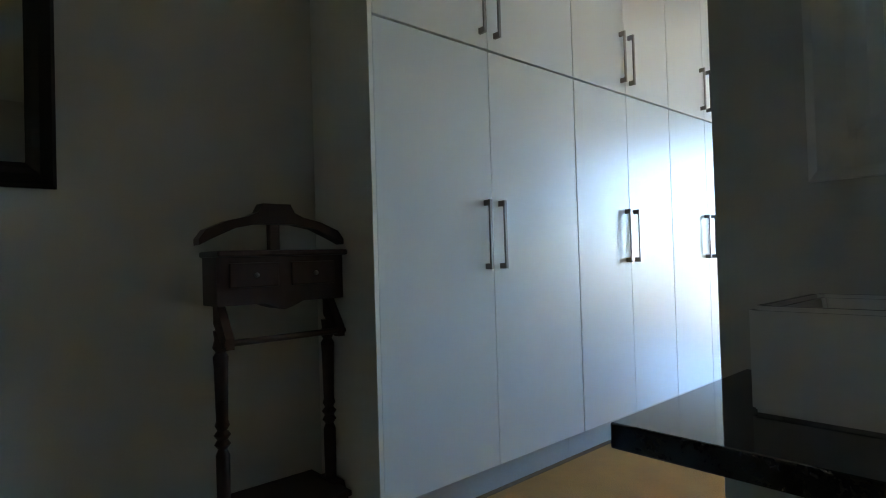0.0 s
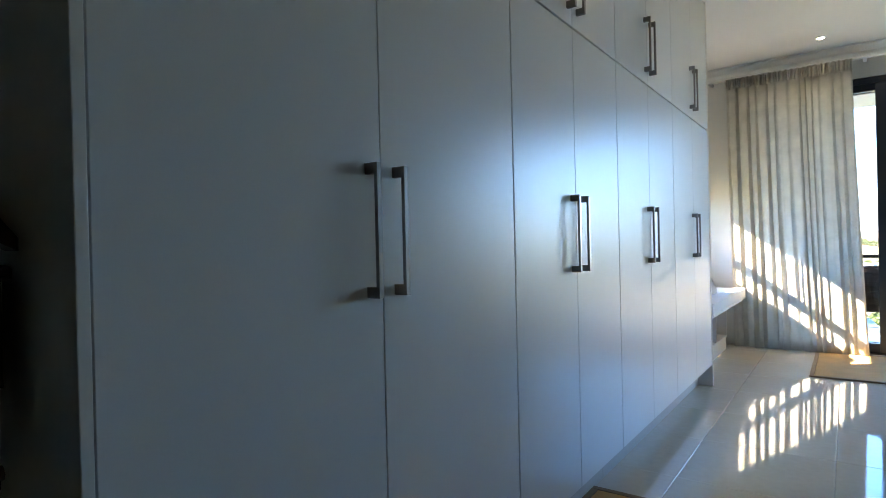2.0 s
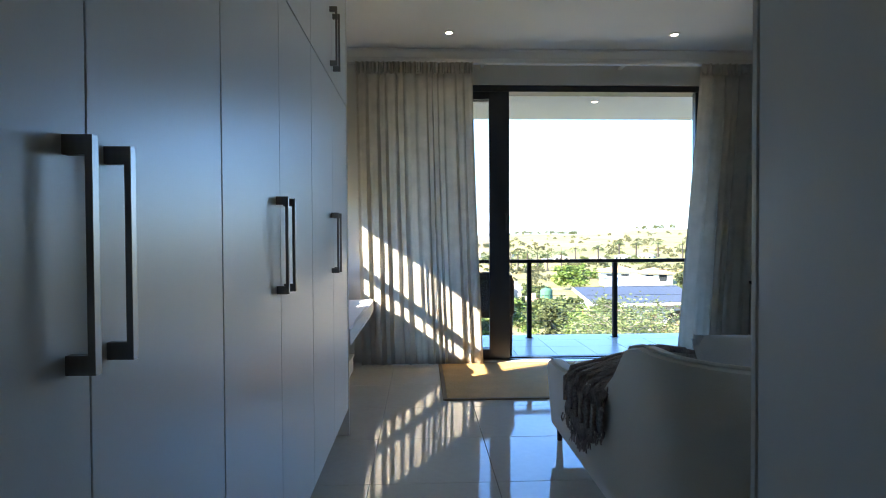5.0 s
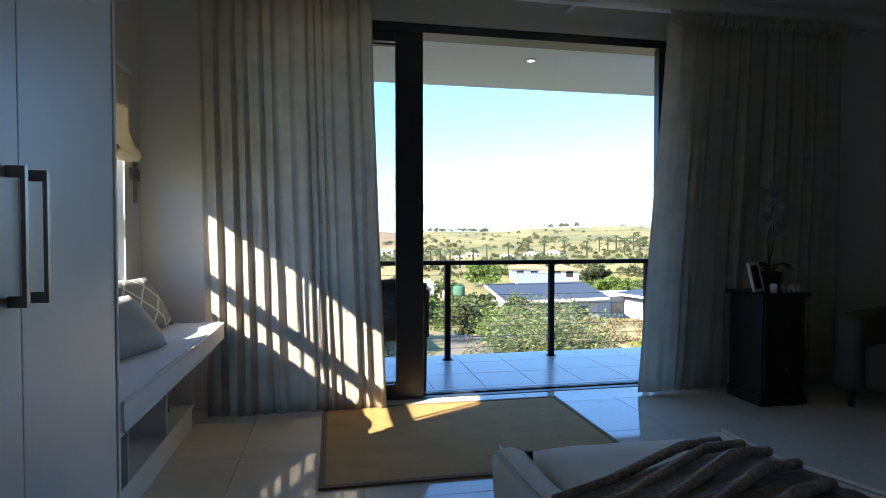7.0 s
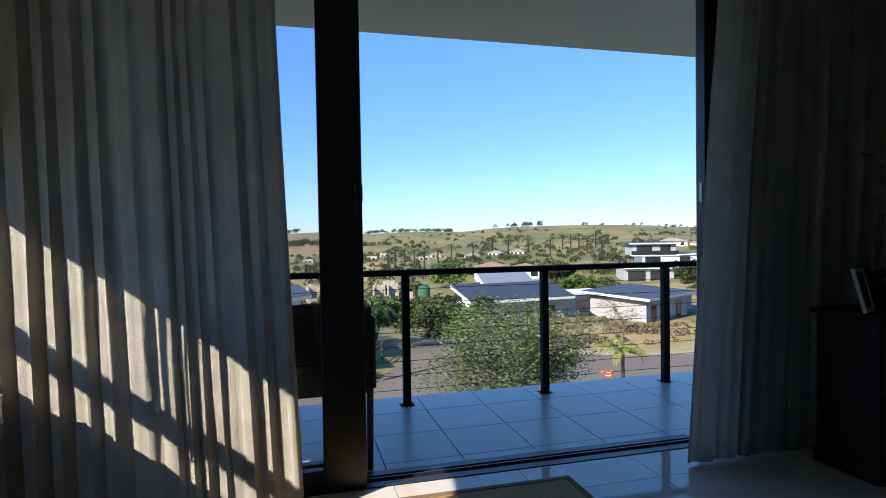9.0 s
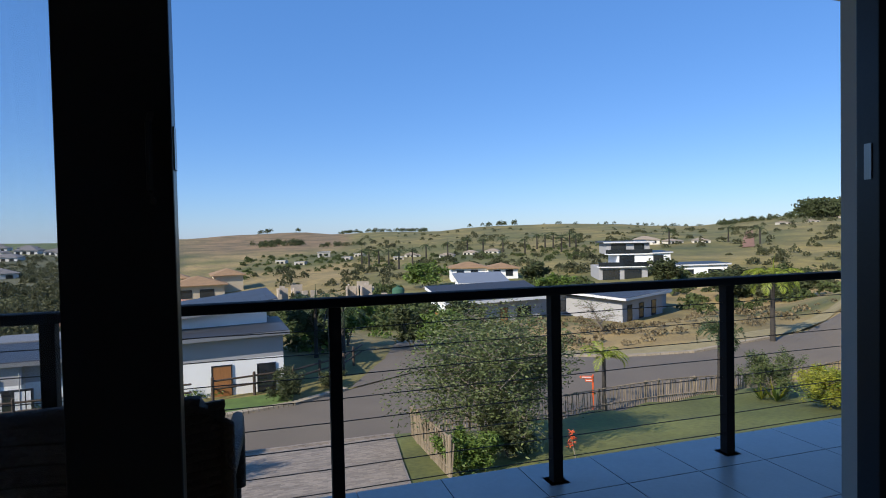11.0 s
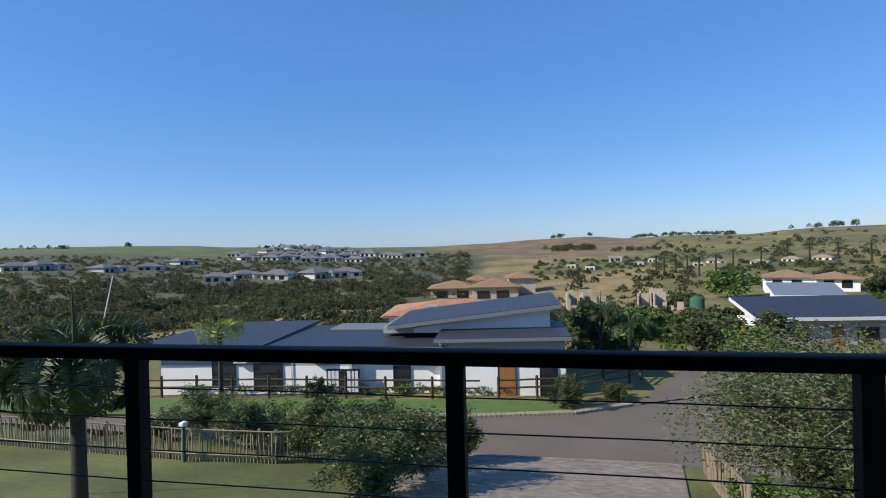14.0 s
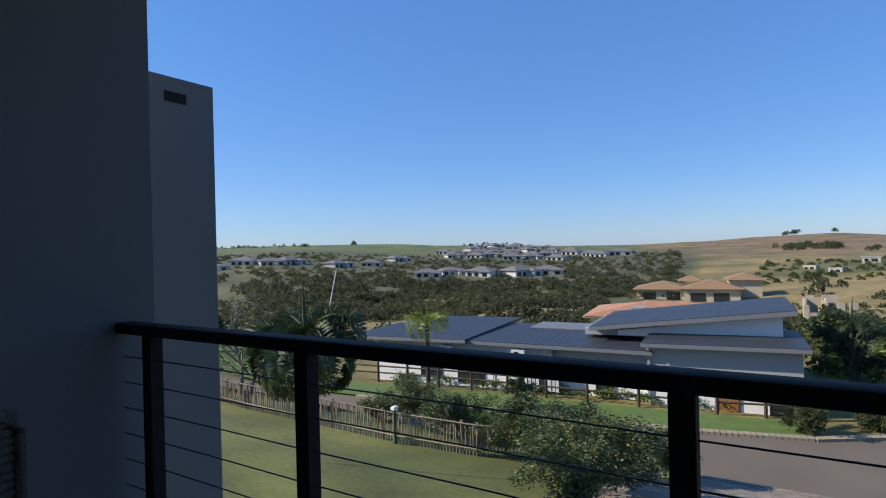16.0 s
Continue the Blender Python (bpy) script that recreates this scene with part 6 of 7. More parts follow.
def tree(at, height_m, radius, mat, label, category="tree", seed=1, stems=1, leaves=16, size=0.075, low=0.3, rz=0, group="", twigs=5, limbs=9):
    rnd_ = random.Random(seed)
    rng = np.random.RandomState(seed)
    t = empty(category.replace(" ", "_"), (0, 0, 0), label, category, group)
    bm = bmesh.new()
    tips = []
    for s in range(stems):
        a = rnd_.uniform(0, 6.28)
        lean = 0.12 if stems == 1 else 0.5
        top = Vector((math.cos(a) * radius * lean, math.sin(a) * radius * lean, height_m * 0.78))
        trunk = [Vector((0, 0, 0)).lerp(top, k / 5) + Vector((rnd_.uniform(-1, 1), rnd_.uniform(-1, 1), 0)) * 0.04 * height_m * (k > 0) * 0.5 for k in range(6)]
        tube(bm, trunk, 0.028 * height_m / stems ** 0.5, 0.008 * height_m, 7)
        for l in range(limbs):
            f = low + (1 - low) * (l + rnd_.random()) / limbs
            p = trunk[0].lerp(trunk[5], f) if f >= 1 else trunk[min(4, int(f * 5))].lerp(trunk[min(5, int(f * 5) + 1)], f * 5 % 1)
            b = rnd_.uniform(0, 6.28)
            reach = radius * rnd_.uniform(0.55, 1.0) * math.sqrt(max(0.12, 1 - (f - 0.5) ** 2 * 2.6))
            e = p + Vector((math.cos(b) * reach, math.sin(b) * reach, height_m * rnd_.uniform(0.02, 0.24)))
            mid = p.lerp(e, 0.5) + Vector((0, 0, 0.05 * height_m))
            tube(bm, [p, mid, e], 0.008 * height_m, 0.003 * height_m, 5)
            for k in range(twigs):
                u = rnd_.uniform(0.35, 1.05)
                q = (p.lerp(mid, u * 2) if u < 0.5 else mid.lerp(e, u * 2 - 1))
                w = q + Vector((rnd_.uniform(-1, 1), rnd_.uniform(-1, 1), rnd_.uniform(-0.35, 0.9))) * radius * 0.3
                tube(bm, [q, w], 0.003 * height_m, 0.001 * height_m, 4)
                tips += [w, q.lerp(w, 0.55)]
    part("trunk", bm, M_BARK, t, smooth=60)
    if leaves:
        cl = []
        leaf_cloud(cl, rng, [tuple(p) for p in tips], leaves, radius * 0.085, size)
        crown_part(t, cl, mat)
    t.matrix_world = pose(*at, 0, 0, rz)
    return t


def on_land(az, d, dz=0.0):
    x, y = polar(az, d)
    return x, y, height(x, y) + dz


tree(on_land(20.6, 17.2), 4.15, 2.85, M_LEAF_GREY, "loose grey-green olive tree beside the driveway", seed=4, stems=4, leaves=30, size=0.062, low=0.18, limbs=14, twigs=8)
for az, d, h, r, m, sd, lab in ((-20.5, 17.5, 2.9, 1.35, M_LEAF_GREY, 21, "loose green shrub by the lath fence"), (-25.5, 19.6, 2.8, 1.3, M_LEAF_GREY, 22, "loose green shrub by the lath fence"),
                                (-15.0, 16.2, 3.0, 1.3, M_LEAF_GREY, 23, "loose green shrub beside the driveway"), (-30.5, 21.5, 2.3, 1.2, M_LEAF_GREY, 24, "loose green shrub by the lath fence"),
                                (-18.5, 14.4, 2.3, 1.3, M_LEAF_GREY, 25, "loose green shrub beside the driveway"), (-10.5, 19.0, 2.2, 0.9, M_LEAF_GREY, 26, "loose green shrub by the lath fence"),
                                (18.5, 14.2, 1.3, 0.8, M_LEAF_BRIGHT, 27, "bright green shrub inside the corner fence"), (23.0, 15.6, 1.5, 0.9, M_LEAF_DARK, 28, "dark shrub under the olive tree"),
                                (52.4, 25.5, 2.0, 1.15, M_LEAF_YELLOW, 29, "yellow-green shrub at the lawn edge"), (47.8, 28.5, 2.8, 1.3, M_LEAF_GREY, 30, "grey-green shrub by the fence"),
                                (54.0, 25.5, 1.7, 1.6, M_LEAF_BRIGHT, 31, "bright green shrub at the lawn edge"), (0.3, 30.3, 2.1, 1.05, M_LEAF_DARK, 32, "round dark green shrub at the white house"),
                                (-24.0, 30.6, 2.6, 0.8, M_LEAF_GREY, 33, "slim grey-green shrub at the white house"), (-38, 28.5, 2.0, 1.0, M_LEAF_GREY, 34, "grey-green shrub at the white house"), (5.0, 32.5, 1.0, 0.8, M_LEAF_DARK, 36, "low dark shrub on the verge"), (-34, 23.5, 2.6, 1.3, M_LEAF_GREY, 37, "loose green shrub behind the lath fence"), (-28, 23.5, 2.8, 1.3, M_LEAF_BRIGHT, 38, "loose green shrub behind the lath fence"), (-23, 22.5, 2.6, 1.2, M_LEAF_GREY, 39, "loose green shrub behind the lath fence"), (-17, 21.0, 2.4, 1.1, M_LEAF_GREY, 40, "loose green shrub behind the lath fence")):
    tree(on_land(az, d), h * 0.72, r * 0.95, m, lab, "shrub", sd, stems=3, leaves=34, size=0.056, low=0.12, limbs=8, twigs=5)
tree(on_land(33, 53), 3.4, 2.4, M_LEAF_GREY, "bare twiggy tree on the dry plot", "tree", 41, stems=3, leaves=1, size=0.1, low=0.15, limbs=9, twigs=6)
tree(on_land(-50.5, 26), 5.0, 2.0, M_LEAF_GREY, "bare pale branched tree behind the palm", "tree", 43, stems=2, leaves=3, size=0.1, low=0.25, limbs=10, twigs=6)
for az, d, h, r, sd in ((16.5, 42, 3.0, 2.0, 51), (13.5, 46, 3.5, 1.8, 52), (4.2, 44, 4.5, 2.0, 53), (7.0, 48, 4.0, 2.0, 54), (18.5, 52, 3.2, 2.4, 55), (25.8, 118, 3.6, 3, 56), (15.0, 118, 5.0, 4.0, 57), (39.0, 112, 3.4, 3.2, 58), (-2.0, 46, 4.0, 2.2, 59), (28, 84, 4.0, 2.4, 60), (44, 90, 3.6, 3.5, 61), (48, 85, 3.4, 4, 62)):
    tree(on_land(az, d), h, r, M_LEAF_BRIGHT if sd % 3 == 0 else M_LEAF_DARK, "leafy green garden tree between the plots", "tree", sd, stems=2, leaves=22, size=0.09 + 0.0022 * d, low=0.2, limbs=8, twigs=5, group="garden trees")


def palm(at, trunk_h, crown_r, mat, label, seed=1, fronds=14, droop=1.0, plume=True, r=0.16, group="", leaflets=26):
    rnd_ = random.Random(seed)
    p = empty("palm", (0, 0, 0), label, "palm tree", group)
    prof = [(r * 1.25, -0.3), (r * 1.2, 0.1)] + [(r * (1 - 0.25 * k / 10) * (1 + 0.03 * (k % 2)), trunk_h * (k + 1) / 11) for k in range(10)] + [(r * 0.8, trunk_h), (r * 0.55, trunk_h + 0.6 * r / 0.16)]
    part("trunk", lathe(bmesh.new(), prof, n=12), M_PALMBARK, p, smooth=60)
    for k in range(fronds):
        az = k * 2.399 + rnd_.uniform(-0.2, 0.2)
        up = rnd_.uniform(0.15, 1.15)
        V, Fc = [], []
        spine = []
        pos, ang = Vector((0, 0, trunk_h + 0.3 * r / 0.16)), up
        seg = 9
        for s in range(seg + 1):
            spine.append(pos.copy())
            pos = pos + Vector((math.cos(ang), 0, math.sin(ang))) * crown_r * 1.25 / seg
            ang -= droop * (0.16 + 0.05 * s / 2) * (1.2 - 0.25 * up)
        bm = bmesh.new()
        tube(bm, spine, 0.018 * crown_r, 0.004 * crown_r, 4)
        for j in range(leaflets):
            u = 0.12 + 0.86 * j / leaflets
            i = min(seg - 1, int(u * seg))
            c = spine[i].lerp(spine[i + 1], u * seg - i)
            d = (spine[i + 1] - spine[i]).normalized()
            ln = crown_r * (0.21 if leaflets > 60 else 0.34 if plume else 0.30) * math.sin(math.pi * min(1, 0.25 + 0.75 * u)) ** 0.7
            for sd in (-1, 1):
                if plume:
                    th = rnd_.uniform(-0.9, 1.2)
                    side = Vector((0, sd * math.cos(th), math.sin(th))) * 0.8 + d * 0.5
                else:
                    side = Vector((0, sd, 0)) * 0.75 + d * 0.55 + Vector((0, 0, rnd_.uniform(-0.5, 0.05)))
                e = c + side.normalized() * ln + Vector((0, 0, -0.12 * ln))
                m = c.lerp(e, 0.5) + Vector((0, 0, 0.05 * ln))
                w = d * (0.015 if leaflets > 60 else 0.022) * crown_r
                a, b, cc, dd, ee = bm.verts.new(c), bm.verts.new(m + w), bm.verts.new(m - w), bm.verts.new(e), None
                bm.faces.new((a, b, dd, cc))
        f = part("frond", bm, mat, p)
        f.matrix_basis = pose(0, 0, 0, 0, 0, math.degrees(az))
    spear = tube(bmesh.new(), [(0, 0, trunk_h), (0.05, 0, trunk_h + crown_r * 0.55), (0.12, 0, trunk_h + crown_r * 0.95)], 0.04 * crown_r, 0.006, 6)
    part("spear_leaf", spear, mat, p)
    p.matrix_world = pose(*at, 0, 0, rnd_.uniform(0, 360))
    return p


palm(on_land(-44.3, 13.2), 3.35, 1.8, M_PALM, "tall fox-tail palm with drooping dark fronds on the lawn", 3, 22, 1.5, True, 0.155, leaflets=130)
palm(on_land(-33.2, 30), 4.5, 1.5, M_PALM_Y, "young yellow-green palm before the white house", 4, 11, 1.5, True, 0.13, leaflets=24)
palm(on_land(33.0, 26.4), 2.6, 1.15, M_PALM_Y, "young yellow-green palm at the fence", 5, 10, 0.9, False, 0.11, leaflets=24)
palm(on_land(43.6, 28), 2.5, 1.15, M_PALM, "young palm with dark fronds at the fence", 6, 11, 1.1, True, 0.13, leaflets=24)
palm(on_land(47.7, 47), 4.3, 2.2, M_PALM_Y, "tall yellow-green palm on the far verge", 7, 11, 1.0, False, 0.18, leaflets=24)
palm(on_land(6.5, 41), 3.0, 1.9, M_PALM, "palm beside the side road", 8, 11, 1.0, False, 0.15, leaflets=20)
palm(on_land(3.8, 42), 3.6, 2.0, M_PALM, "palm beside the side road", 12, 11, 1.0, False, 0.15, leaflets=20)
ap = palm(on_land(21.2, 225), 4.4, 3.1, M_PALM, "tall palm of the avenue on the slope", 9, 10, 1.1, False, 0.32, "avenue of palms", leaflets=9)
rnd = random.Random(6)
for k, az in enumerate((10.6, 11.6, 12.6, 14.0, 15.4, 17.6, 19.6, 23.2, 25.4, 26.6, 27.4, 28.2, 29.0, 29.8, 30.4, 39.0, 44.0, 46.5, 9.6, 8.9)):
    x, y, z = on_land(az, (190 if az < 15 else 222) + rnd.uniform(-12, 18))
    copy_thing(ap, pose(x, y, z, 0, 0, rnd.uniform(0, 360)))

POLE_TOP = 0.59 - on_land(-44.7, 17)[2]
wire = thing("leaning_pole", tube(bmesh.new(), [(0, 0, -0.2), (0.25, 0.24, 2.6), (0.67, 0.64, POLE_TOP)], 0.026, 0.014, 6), M_FASCIA, "pale thin leaning pole behind the palm", "pole")
wire.matrix_world = pose(*on_land(-44.7, 17))

# woodland and bush, far and near
rnd = random.Random(21)
spots = []
for k in range(7600):
    az = rnd.uniform(-66, -9)
    d = 62 * (420 / 62) ** rnd.random()
    if noise.noise((az * 0.25, d * 0.02, 3.3)) < -0.45 or (d < 100 and noise.noise((az * 0.1, d * 0.05, 8)) < -0.15) or 103 < d < 121:
        continue
    if any(abs(az - a) < 1.5 and -22 < d - r < 8 for a, r in EST) or (abs(az + 8) < 8 and 90 < d < 185 and d < 150):
        continue
    if d > 255 and rnd.random() < 0.25:
        continue
    x, y = polar(az, d)
    s = rnd.uniform(0.7, 2.1) * (0.75 + min(d, 215) / 400) * (0.78 if d > 215 else 1.0)
    spots.append((x, y, height(x, y) - 0.4, s, s * rnd.uniform(1.0, 1.6)))
woodland("valley_bush", spots, M_BUSH, "dense dark green bush in the valley", quads=90, seed=3, leaf=0.13)
spots = []
for k in range(2200):
    az = rnd.uniform(-12, 66)
    d = 80 * (520 / 80) ** rnd.random()
    if noise.noise((az * 0.3, d * 0.012, 5.1)) < 0.12 and rnd.random() < 0.75:
        continue
    if (az < 9 and d > 210) or d < 135 and 12 < az < 44 or (-12 < az < -1 and d < 190) or (az > 34 and az < 44 and d < 215) or (5 < az < 13 and d < 100):
        continue
    x, y = polar(az, d)
    s = rnd.uniform(0.7, 2.0) + (0.8 if rnd.random() < 0.15 else 0)
    spots.append((x, y, height(x, y) - 0.3, s, s * rnd.uniform(0.9, 1.5)))
woodland("hillside_trees", spots, M_BUSH, "scattered green trees on the hillside", quads=100, seed=5, leaf=0.14)
spots = []
for a0, a1, d, n, s0, s1 in ((6.8, 15.5, 618, 70, 2, 3.6), (19.8, 24.5, 618, 14, 3, 5), (-1.2, 0.4, 620, 8, 2.5, 4), (2.4, 3.0, 620, 3, 2, 3.5), (43, 49, 560, 50, 2.5, 4.5), (49.6, 54, 480, 40, 6, 13), (54, 62, 480, 50, 5, 11), (27, 42, 600, 30, 1.5, 3), (-55, -45, 590, 40, 1.5, 3.5), (-41.0, -40.0, 610, 3, 3, 4), (-30, -24, 610, 14, 1.5, 3), (-1.5, 3.2, 420, 36, 2.5, 4), (5, 9, 380, 18, 2, 3)):
    for k in range(n):
        x, y = polar(rnd.uniform(a0, a1), d + rnd.uniform(-15, 25))
        s = rnd.uniform(s0, s1)
        spots.append((x, y, height(x, y) - 0.5, s * 0.75, s * 1.35))
woodland("ridge_trees", spots, M_LEAF_DARK, "dark trees along the far ridges", quads=220, seed=6, leaf=0.10)
spots = []
for k in range(330):
    az = rnd.uniform(12.5, 60)
    d = rnd.uniform(41.5, 66)
    x, y = polar(az, d)
    if y < 42 + 0.02 * x or x < 22:
        continue
    s = rnd.uniform(0.25, 0.8)
    spots.append((x, y, height(x, y), s, s))
woodland("dry_scrub", spots, material("dry_scrub", (0.15, 0.115, 0.06), 0.9, vary=0.3, scale=2, fine=12, island=0.5), "dry brown scrub on the empty plot", quads=70, seed=8, leaf=0.14)
spots = []
for k in range(130):
    t = rnd.random()
    x, y = -21 + 20 * t + rnd.uniform(-0.4, 0.4), 37.0 + 1.75 * t + rnd.uniform(-0.5, 0.1)
    s = rnd.uniform(0.2, 0.45)
    spots.append((x, y, height(x, y) + 0.05, s, s * 1.5))
for k in range(70):
    az, d = rnd.uniform(2, 20), rnd.uniform(38.5, 60)
    x, y = polar(az, d)
    if 5 < x < 15 and y < 62:
        continue
    s = rnd.uniform(0.5, 1.5)
    spots.append((x, y, height(x, y), s, s * 1.2))
woodland("garden_plants", spots, M_LEAF_BRIGHT, "low garden plants before the white house", quads=60, seed=9)


spots = []
for a0, a1, d0, d1, n in ((1, 5, 46, 92, 80), (13.5, 17.5, 56, 92, 90), (5, 14, 66, 90, 110), (8, 13, 100, 125, 30), (28, 32, 78, 122, 40), (39, 62, 76, 135, 150), (-6, 1, 66, 96, 60), (24, 31, 100, 128, 30), (-3, 13, 190, 300, 150), (14, 34, 160, 240, 90)):
    for k in range(n):
        x, y = polar(rnd.uniform(a0, a1), rnd.uniform(d0, d1))
        s = rnd.uniform(0.5, 1.7)
        spots.append((x, y, height(x, y) - 0.1, s, s * rnd.uniform(0.8, 1.5)))
woodland("plot_bushes", spots, material("mixed_bush_foliage", (0.085, 0.11, 0.034), 0.8, vary=0.4, scale=0.08, fine=0.6, island=0.3, transl=0.4), "mixed green bushes between the plots", quads=150, seed=12, leaf=0.14)


# ---- fences and small things outside ----
def lath_fence(name, pts, h, label, seed, gap=0.115):
    f = empty(name, (0, 0, 0), label, "fence")
    rnd_ = random.Random(seed)
    bm = bmesh.new()
    lathe(bm, [(0.022, -0.1), (0.021, h * 0.97), (0.004, h)], n=5)
    me = mesh_of("lath", bm, M_LATH)
    bm = bmesh.new()
    lathe(bm, [(0.055, -0.2), (0.05, h * 1.02), (0.03, h * 1.04)], n=8)
    mp = mesh_of("post", bm, M_LATH)
    run = 0
    for (x0, y0), (x1, y1) in zip(pts, pts[1:]):
        ln = math.hypot(x1 - x0, y1 - y0)
        n = int(ln / gap)
        for k in range(n):
            x, y = x0 + (x1 - x0) * k / n, y0 + (y1 - y0) * k / n
            b = new("lath", me)
            b.parent = f
            b.matrix_basis = pose(x, y, height(x, y), rnd_.uniform(-4, 4), rnd_.uniform(-4, 4), 0) @ Matrix.Diagonal((1, 1, rnd_.uniform(0.86, 1.06), 1))
        for k in range(int(ln / 2.4) + 1):
            x, y = x0 + (x1 - x0) * k * 2.4 / ln, y0 + (y1 - y0) * k * 2.4 / ln
            b = new("post", mp)
            b.parent = f
            b.matrix_basis = pose(x, y + 0.06, height(x, y))
        for z in (h * 0.22, h * 0.97):
            q = [(x0 + (x1 - x0) * k / 6, y0 + (y1 - y0) * k / 6 - 0.035) for k in range(7)]
            part("rail", tube(bmesh.new(), [(x, y, height(x, y) + z) for x, y in q], 0.028, n=5), M_LATH, f)
    return f


lath_fence("lath_fence", [(-24, 22.6), (-17.8, 22.0), (-10.0, 22.0), (-7.1, 22.5), (-4.6, 23.9)], 1.05, "weathered lath fence along the lawn", 1)
lath_fence("lath_fence", [(5.7, 18.6), (6.2, 24.9)], 1.1, "weathered lath fence beside the driveway", 2)
lath_fence("lath_fence", [(6.3, 25.0), (12.5, 26.2), (18, 26.3), (24.2, 27.6), (34, 29.5)], 0.95, "weathered lath fence between lawn and road", 3, gap=0.135)


def log_fence(pts):
    f = empty("log_fence", (0, 0, 0), "dark creosoted log rail fence before the white house", "fence")
    for (x0, y0), (x1, y1) in zip(pts, pts[1:]):
        n = max(1, round(math.hypot(x1 - x0, y1 - y0) / 2.3))
        for k in range(n):
            x, y = x0 + (x1 - x0) * k / n, y0 + (y1 - y0) * k / n
            part("post", lathe(bmesh.new(), [(0.08, -0.2), (0.08, 1.15), (0.06, 1.2)], (x, y, height(x, y) + 0.1), 8), M_LOG, f)
        for z in (0.55, 0.98):
            part("rail", tube(bmesh.new(), [(x0, y0, height(x0, y0) + z + 0.1), (x1, y1, height(x1, y1) + z + 0.1)], 0.055, n=6), M_LOG, f)
    return f


log_fence([(-24, 35.6), (-15, 36.3), (-8, 36.8), (-2.6, 37.2)])
log_fence([(-1.6, 37.4), (2.6, 38.4), (5.8, 41.0), (7.6, 45)])


def street_sign(at):
    s = empty("street_sign", (0, 0, 0), "orange-red street name post at the road corner", "street sign")
    part("post", boxes((-0.04, -0.04, -0.2, 0.04, 0.04, 1.75), bevel=0.01), M_RED, s)
    for z, w, sx in ((1.58, 0.62, -1), (1.42, 0.36, -1)):
        pl = part("plate", boxes((min(0, sx * w), -0.09, z, max(0, sx * w), -0.041, z + 0.12), bevel=0.01), M_RED, s)
        part("lettering", boxes((sx * w * 0.9, -0.094, z + 0.04, sx * w * 0.15, -0.0905, z + 0.08)), M_BLINDS, pl)
    s.matrix_world = pose(*at, 0, 0, -25)
    return s


street_sign(on_land(31.9, 27.2))


def flower_pot(at):
    p = empty("flower_pot", (0, 0, 0), "white pot with a red-flowered plant on the lawn", "flower pot")
    part("pot", lathe(bmesh.new(), [(0.20, 0), (0.22, 0.02), (0.30, 0.34), (0.33, 0.36), (0.33, 0.40), (0.28, 0.40), (0.26, 0.34)], n=22), M_CERAMIC, p, smooth=40)
    part("soil", lathe(bmesh.new(), [(0.2, 0.33), (0.27, 0.35), (0.05, 0.36)], n=16), M_BIND, p)
    part("stem", tube(bmesh.new(), [(0, 0, 0.3), (-0.06, 0, 0.8), (-0.16, 0.0, 1.3)], 0.018, 0.01, 6), M_TWIG, p)
    rng = np.random.RandomState(3)
    cl = []
    leaf_cloud(cl, rng, [(-0.16, 0, 1.3), (-0.18, 0, 1.18), (-0.14, 0, 1.42)], 22, 0.045, 0.045)
    fl = tagged(crown_part(p, cl, M_RED), kind="stuff")
    fl.name = "flower_cluster"
    cl = []
    leaf_cloud(cl, rng, [(0.1, 0, 0.55), (-0.1, 0, 0.7), (0.15, 0.1, 0.75)], 14, 0.07, 0.06)
    crown_part(p, cl, M_LEAF_DARK)
    p.matrix_world = pose(*at)
    return p


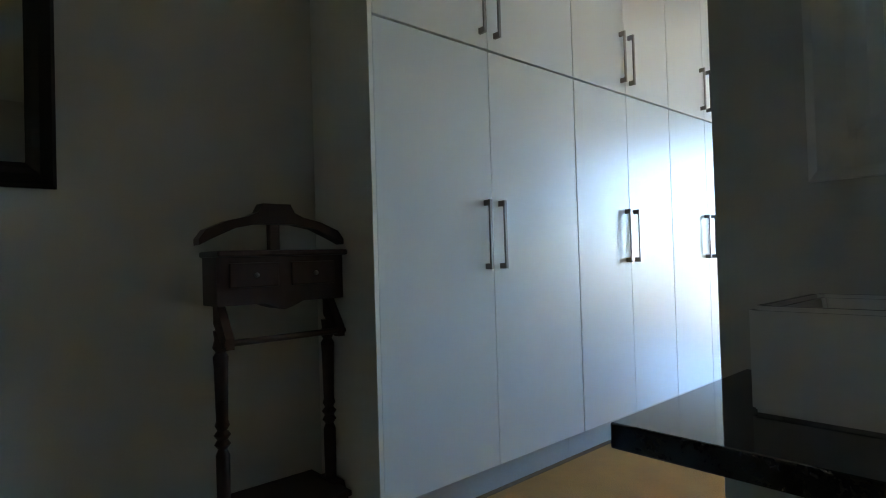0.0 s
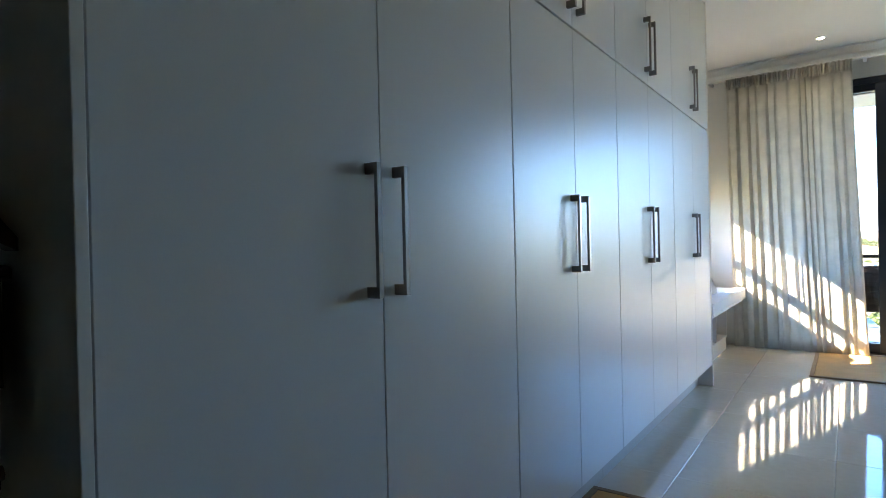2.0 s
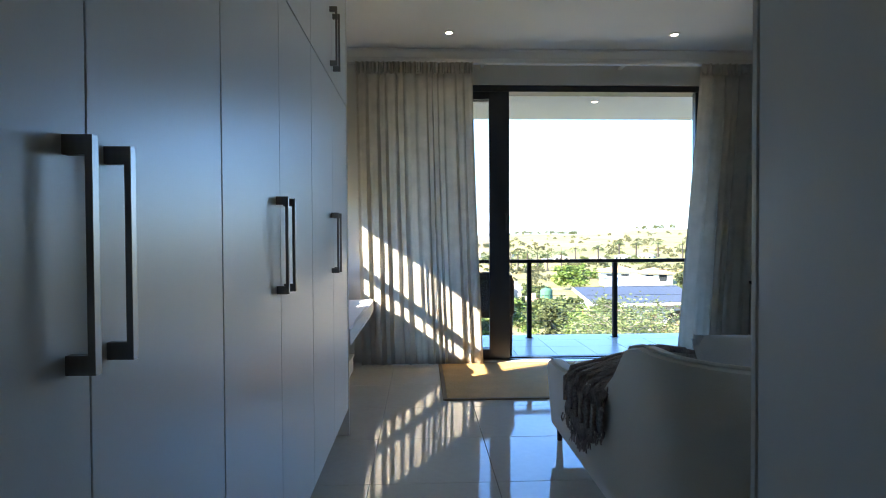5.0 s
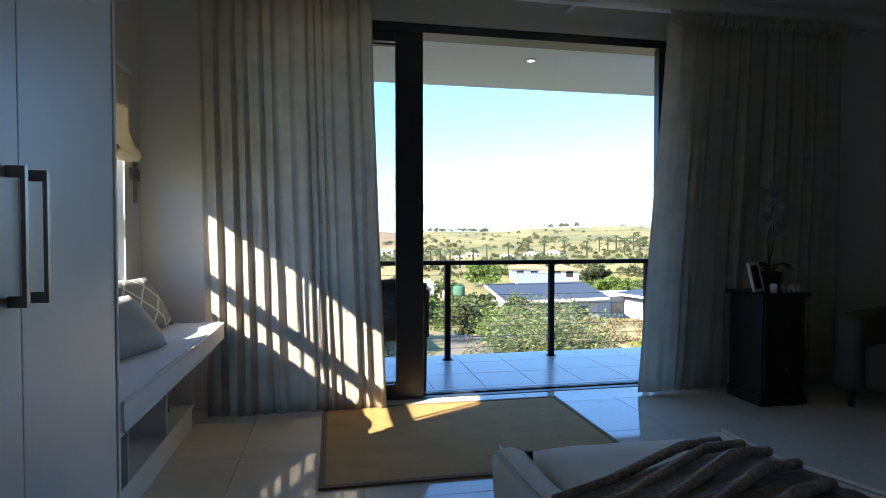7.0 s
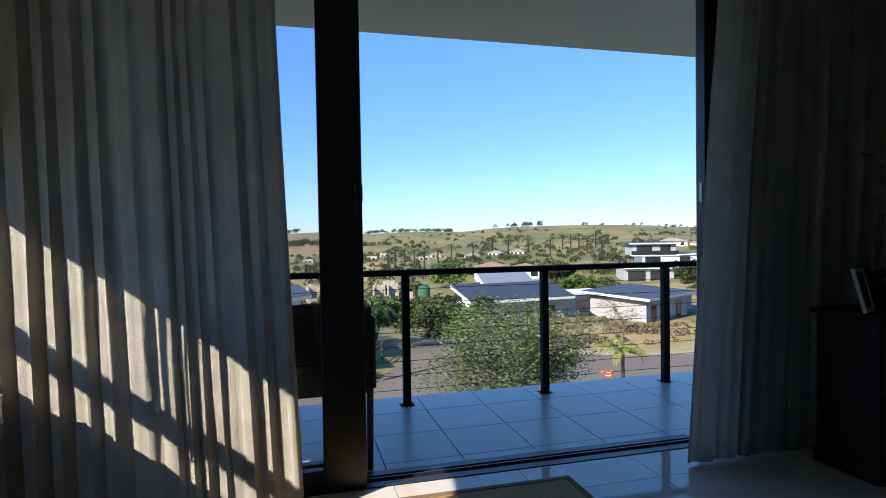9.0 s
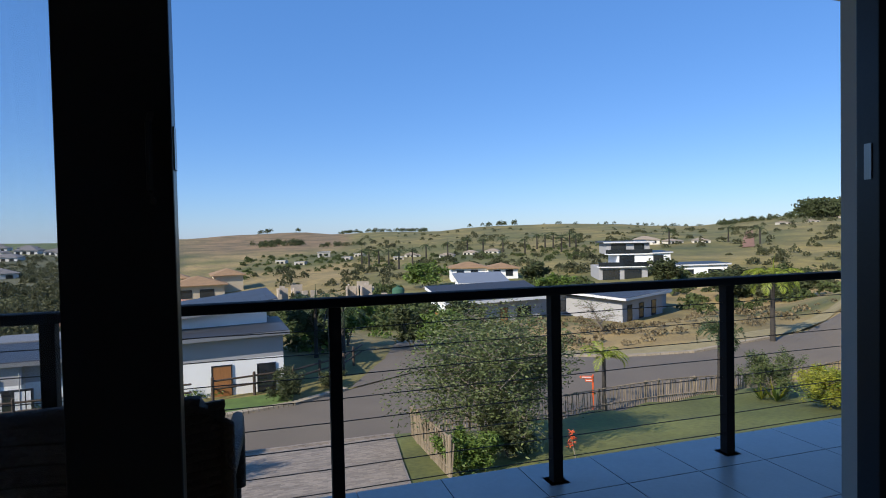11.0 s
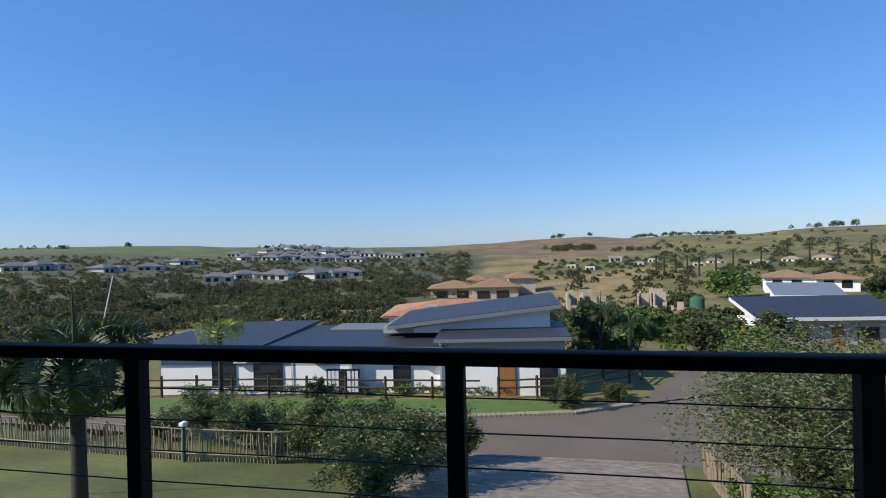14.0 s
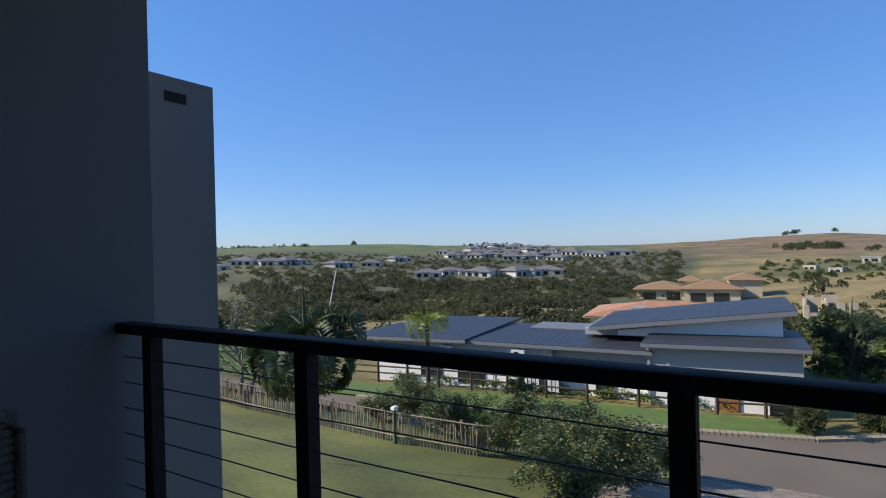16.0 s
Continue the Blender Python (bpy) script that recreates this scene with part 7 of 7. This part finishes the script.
flower_pot(on_land(30.4, 11.8))
lamp = empty("garden_lamp", (0, 0, 0), "green garden post with a white lamp head at the fence", "garden lamp")
part("post", lathe(bmesh.new(), [(0.06, -0.2), (0.055, 1.12), (0.05, 1.15)], n=10), M_SHEET, lamp)
part("lamp_head", boxes((-0.09, -0.12, 1.15, 0.09, 0.12, 1.28), bevel=0.03), M_CERAMIC, lamp, "white lamp head")
lamp.matrix_world = pose(-9.9, 21.8, height(-9.9, 21.8))
for at, sz, rz in ((polar(48.2, 26.8), 1.0, 20), (polar(47.0, 27.3), 0.8, 80)):
    ag = empty("agave", (0, 0, 0), "variegated spiky agave plant by the fence", "plant")
    for k in range(16):
        a = k * 2.399
        tilt = 0.35 + 0.9 * k / 16
        bm = bmesh.new()
        tip = Vector((math.cos(a) * math.sin(tilt), math.sin(a) * math.sin(tilt), math.cos(tilt))) * sz
        side = Vector((-math.sin(a), math.cos(a), 0)) * 0.07 * sz
        vs = [bm.verts.new(p) for p in ((0, 0, 0), tip * 0.4 + side, tip, tip * 0.4 - side)]
        bm.faces.new(vs)
        bmesh.ops.solidify(bm, geom=bm.faces[:], thickness=0.015)
        part("leaf", bm, M_LEAF_YELLOW if k % 2 else M_LEAF_BRIGHT, ag)
    ag.matrix_world = pose(*at, height(*at), 0, 0, rz)



# ---- pieces of floors and kerbs ----
def tile_field(parent, x0, x1, y0, y1, size, z, thick, joint, mat, ox=0.0, oy=0.0, skip=None):
    bm = bmesh.new()
    box(bm, -size / 2 + joint / 2, -size / 2 + joint / 2, -thick, size / 2 - joint / 2, size / 2 - joint / 2, 0, bevel=0.0)
    top = [e for e in bm.edges if all(v.co.z > -1e-5 for v in e.verts)]
    bmesh.ops.bevel(bm, geom=top, offset=0.0012, segments=1, affect="EDGES")
    full = mesh_of("tile", bm, mat)
    y = y0 + oy
    while y < y1 - 0.01:
        x = x0 + ox
        while x < x1 - 0.01:
            a, b, c, d = max(x, x0), min(x + size, x1), max(y, y0), min(y + size, y1)
            if b - a > 0.03 and d - c > 0.03:
                if b - a > size - 1e-4 and d - c > size - 1e-4:
                    t = new("tile", full)
                    t.matrix_basis = pose((a + b) / 2, (c + d) / 2, z)
                else:
                    t = new("tile", mesh_of("tile", boxes((a + joint / 2, c + joint / 2, z - thick, b - joint / 2, d - joint / 2, z)), mat))
                t.parent = parent
            x += size
        y += size


tile_field(floor, -0.74, RIGHT_X, -3.2, FAR_Y + 0.018, 0.60, 0.0, 0.011, 0.003, M_FLOORTILE, ox=-0.28, oy=-0.42)
tile_field(slab, -0.288, 4.918, FAR_Y + 0.2, EDGE_Y, 0.40, -0.012, 0.009, 0.005, M_BTILE, ox=-0.332, oy=-0.30)
kerb_line("kerb", [(x, y + 0.12) for x, y in FARK[1:6]], "tan brick kerb along the far side of the road", 0.05, (0.21, 0.42, 0.13), 0.235)
kerb_line("kerb", [(20.7, 40.9), (24.3, 39.0), (29.6, 37.5), (37.7, 38.5)], "tan brick kerb along the dry plot", 0.05, (0.30, 0.35, 0.13), 0.32)
kerb_line("kerb", NEARK[2:6], "brick edge between driveway and road", 0.02, (0.21, 0.42, 0.06), 0.235)
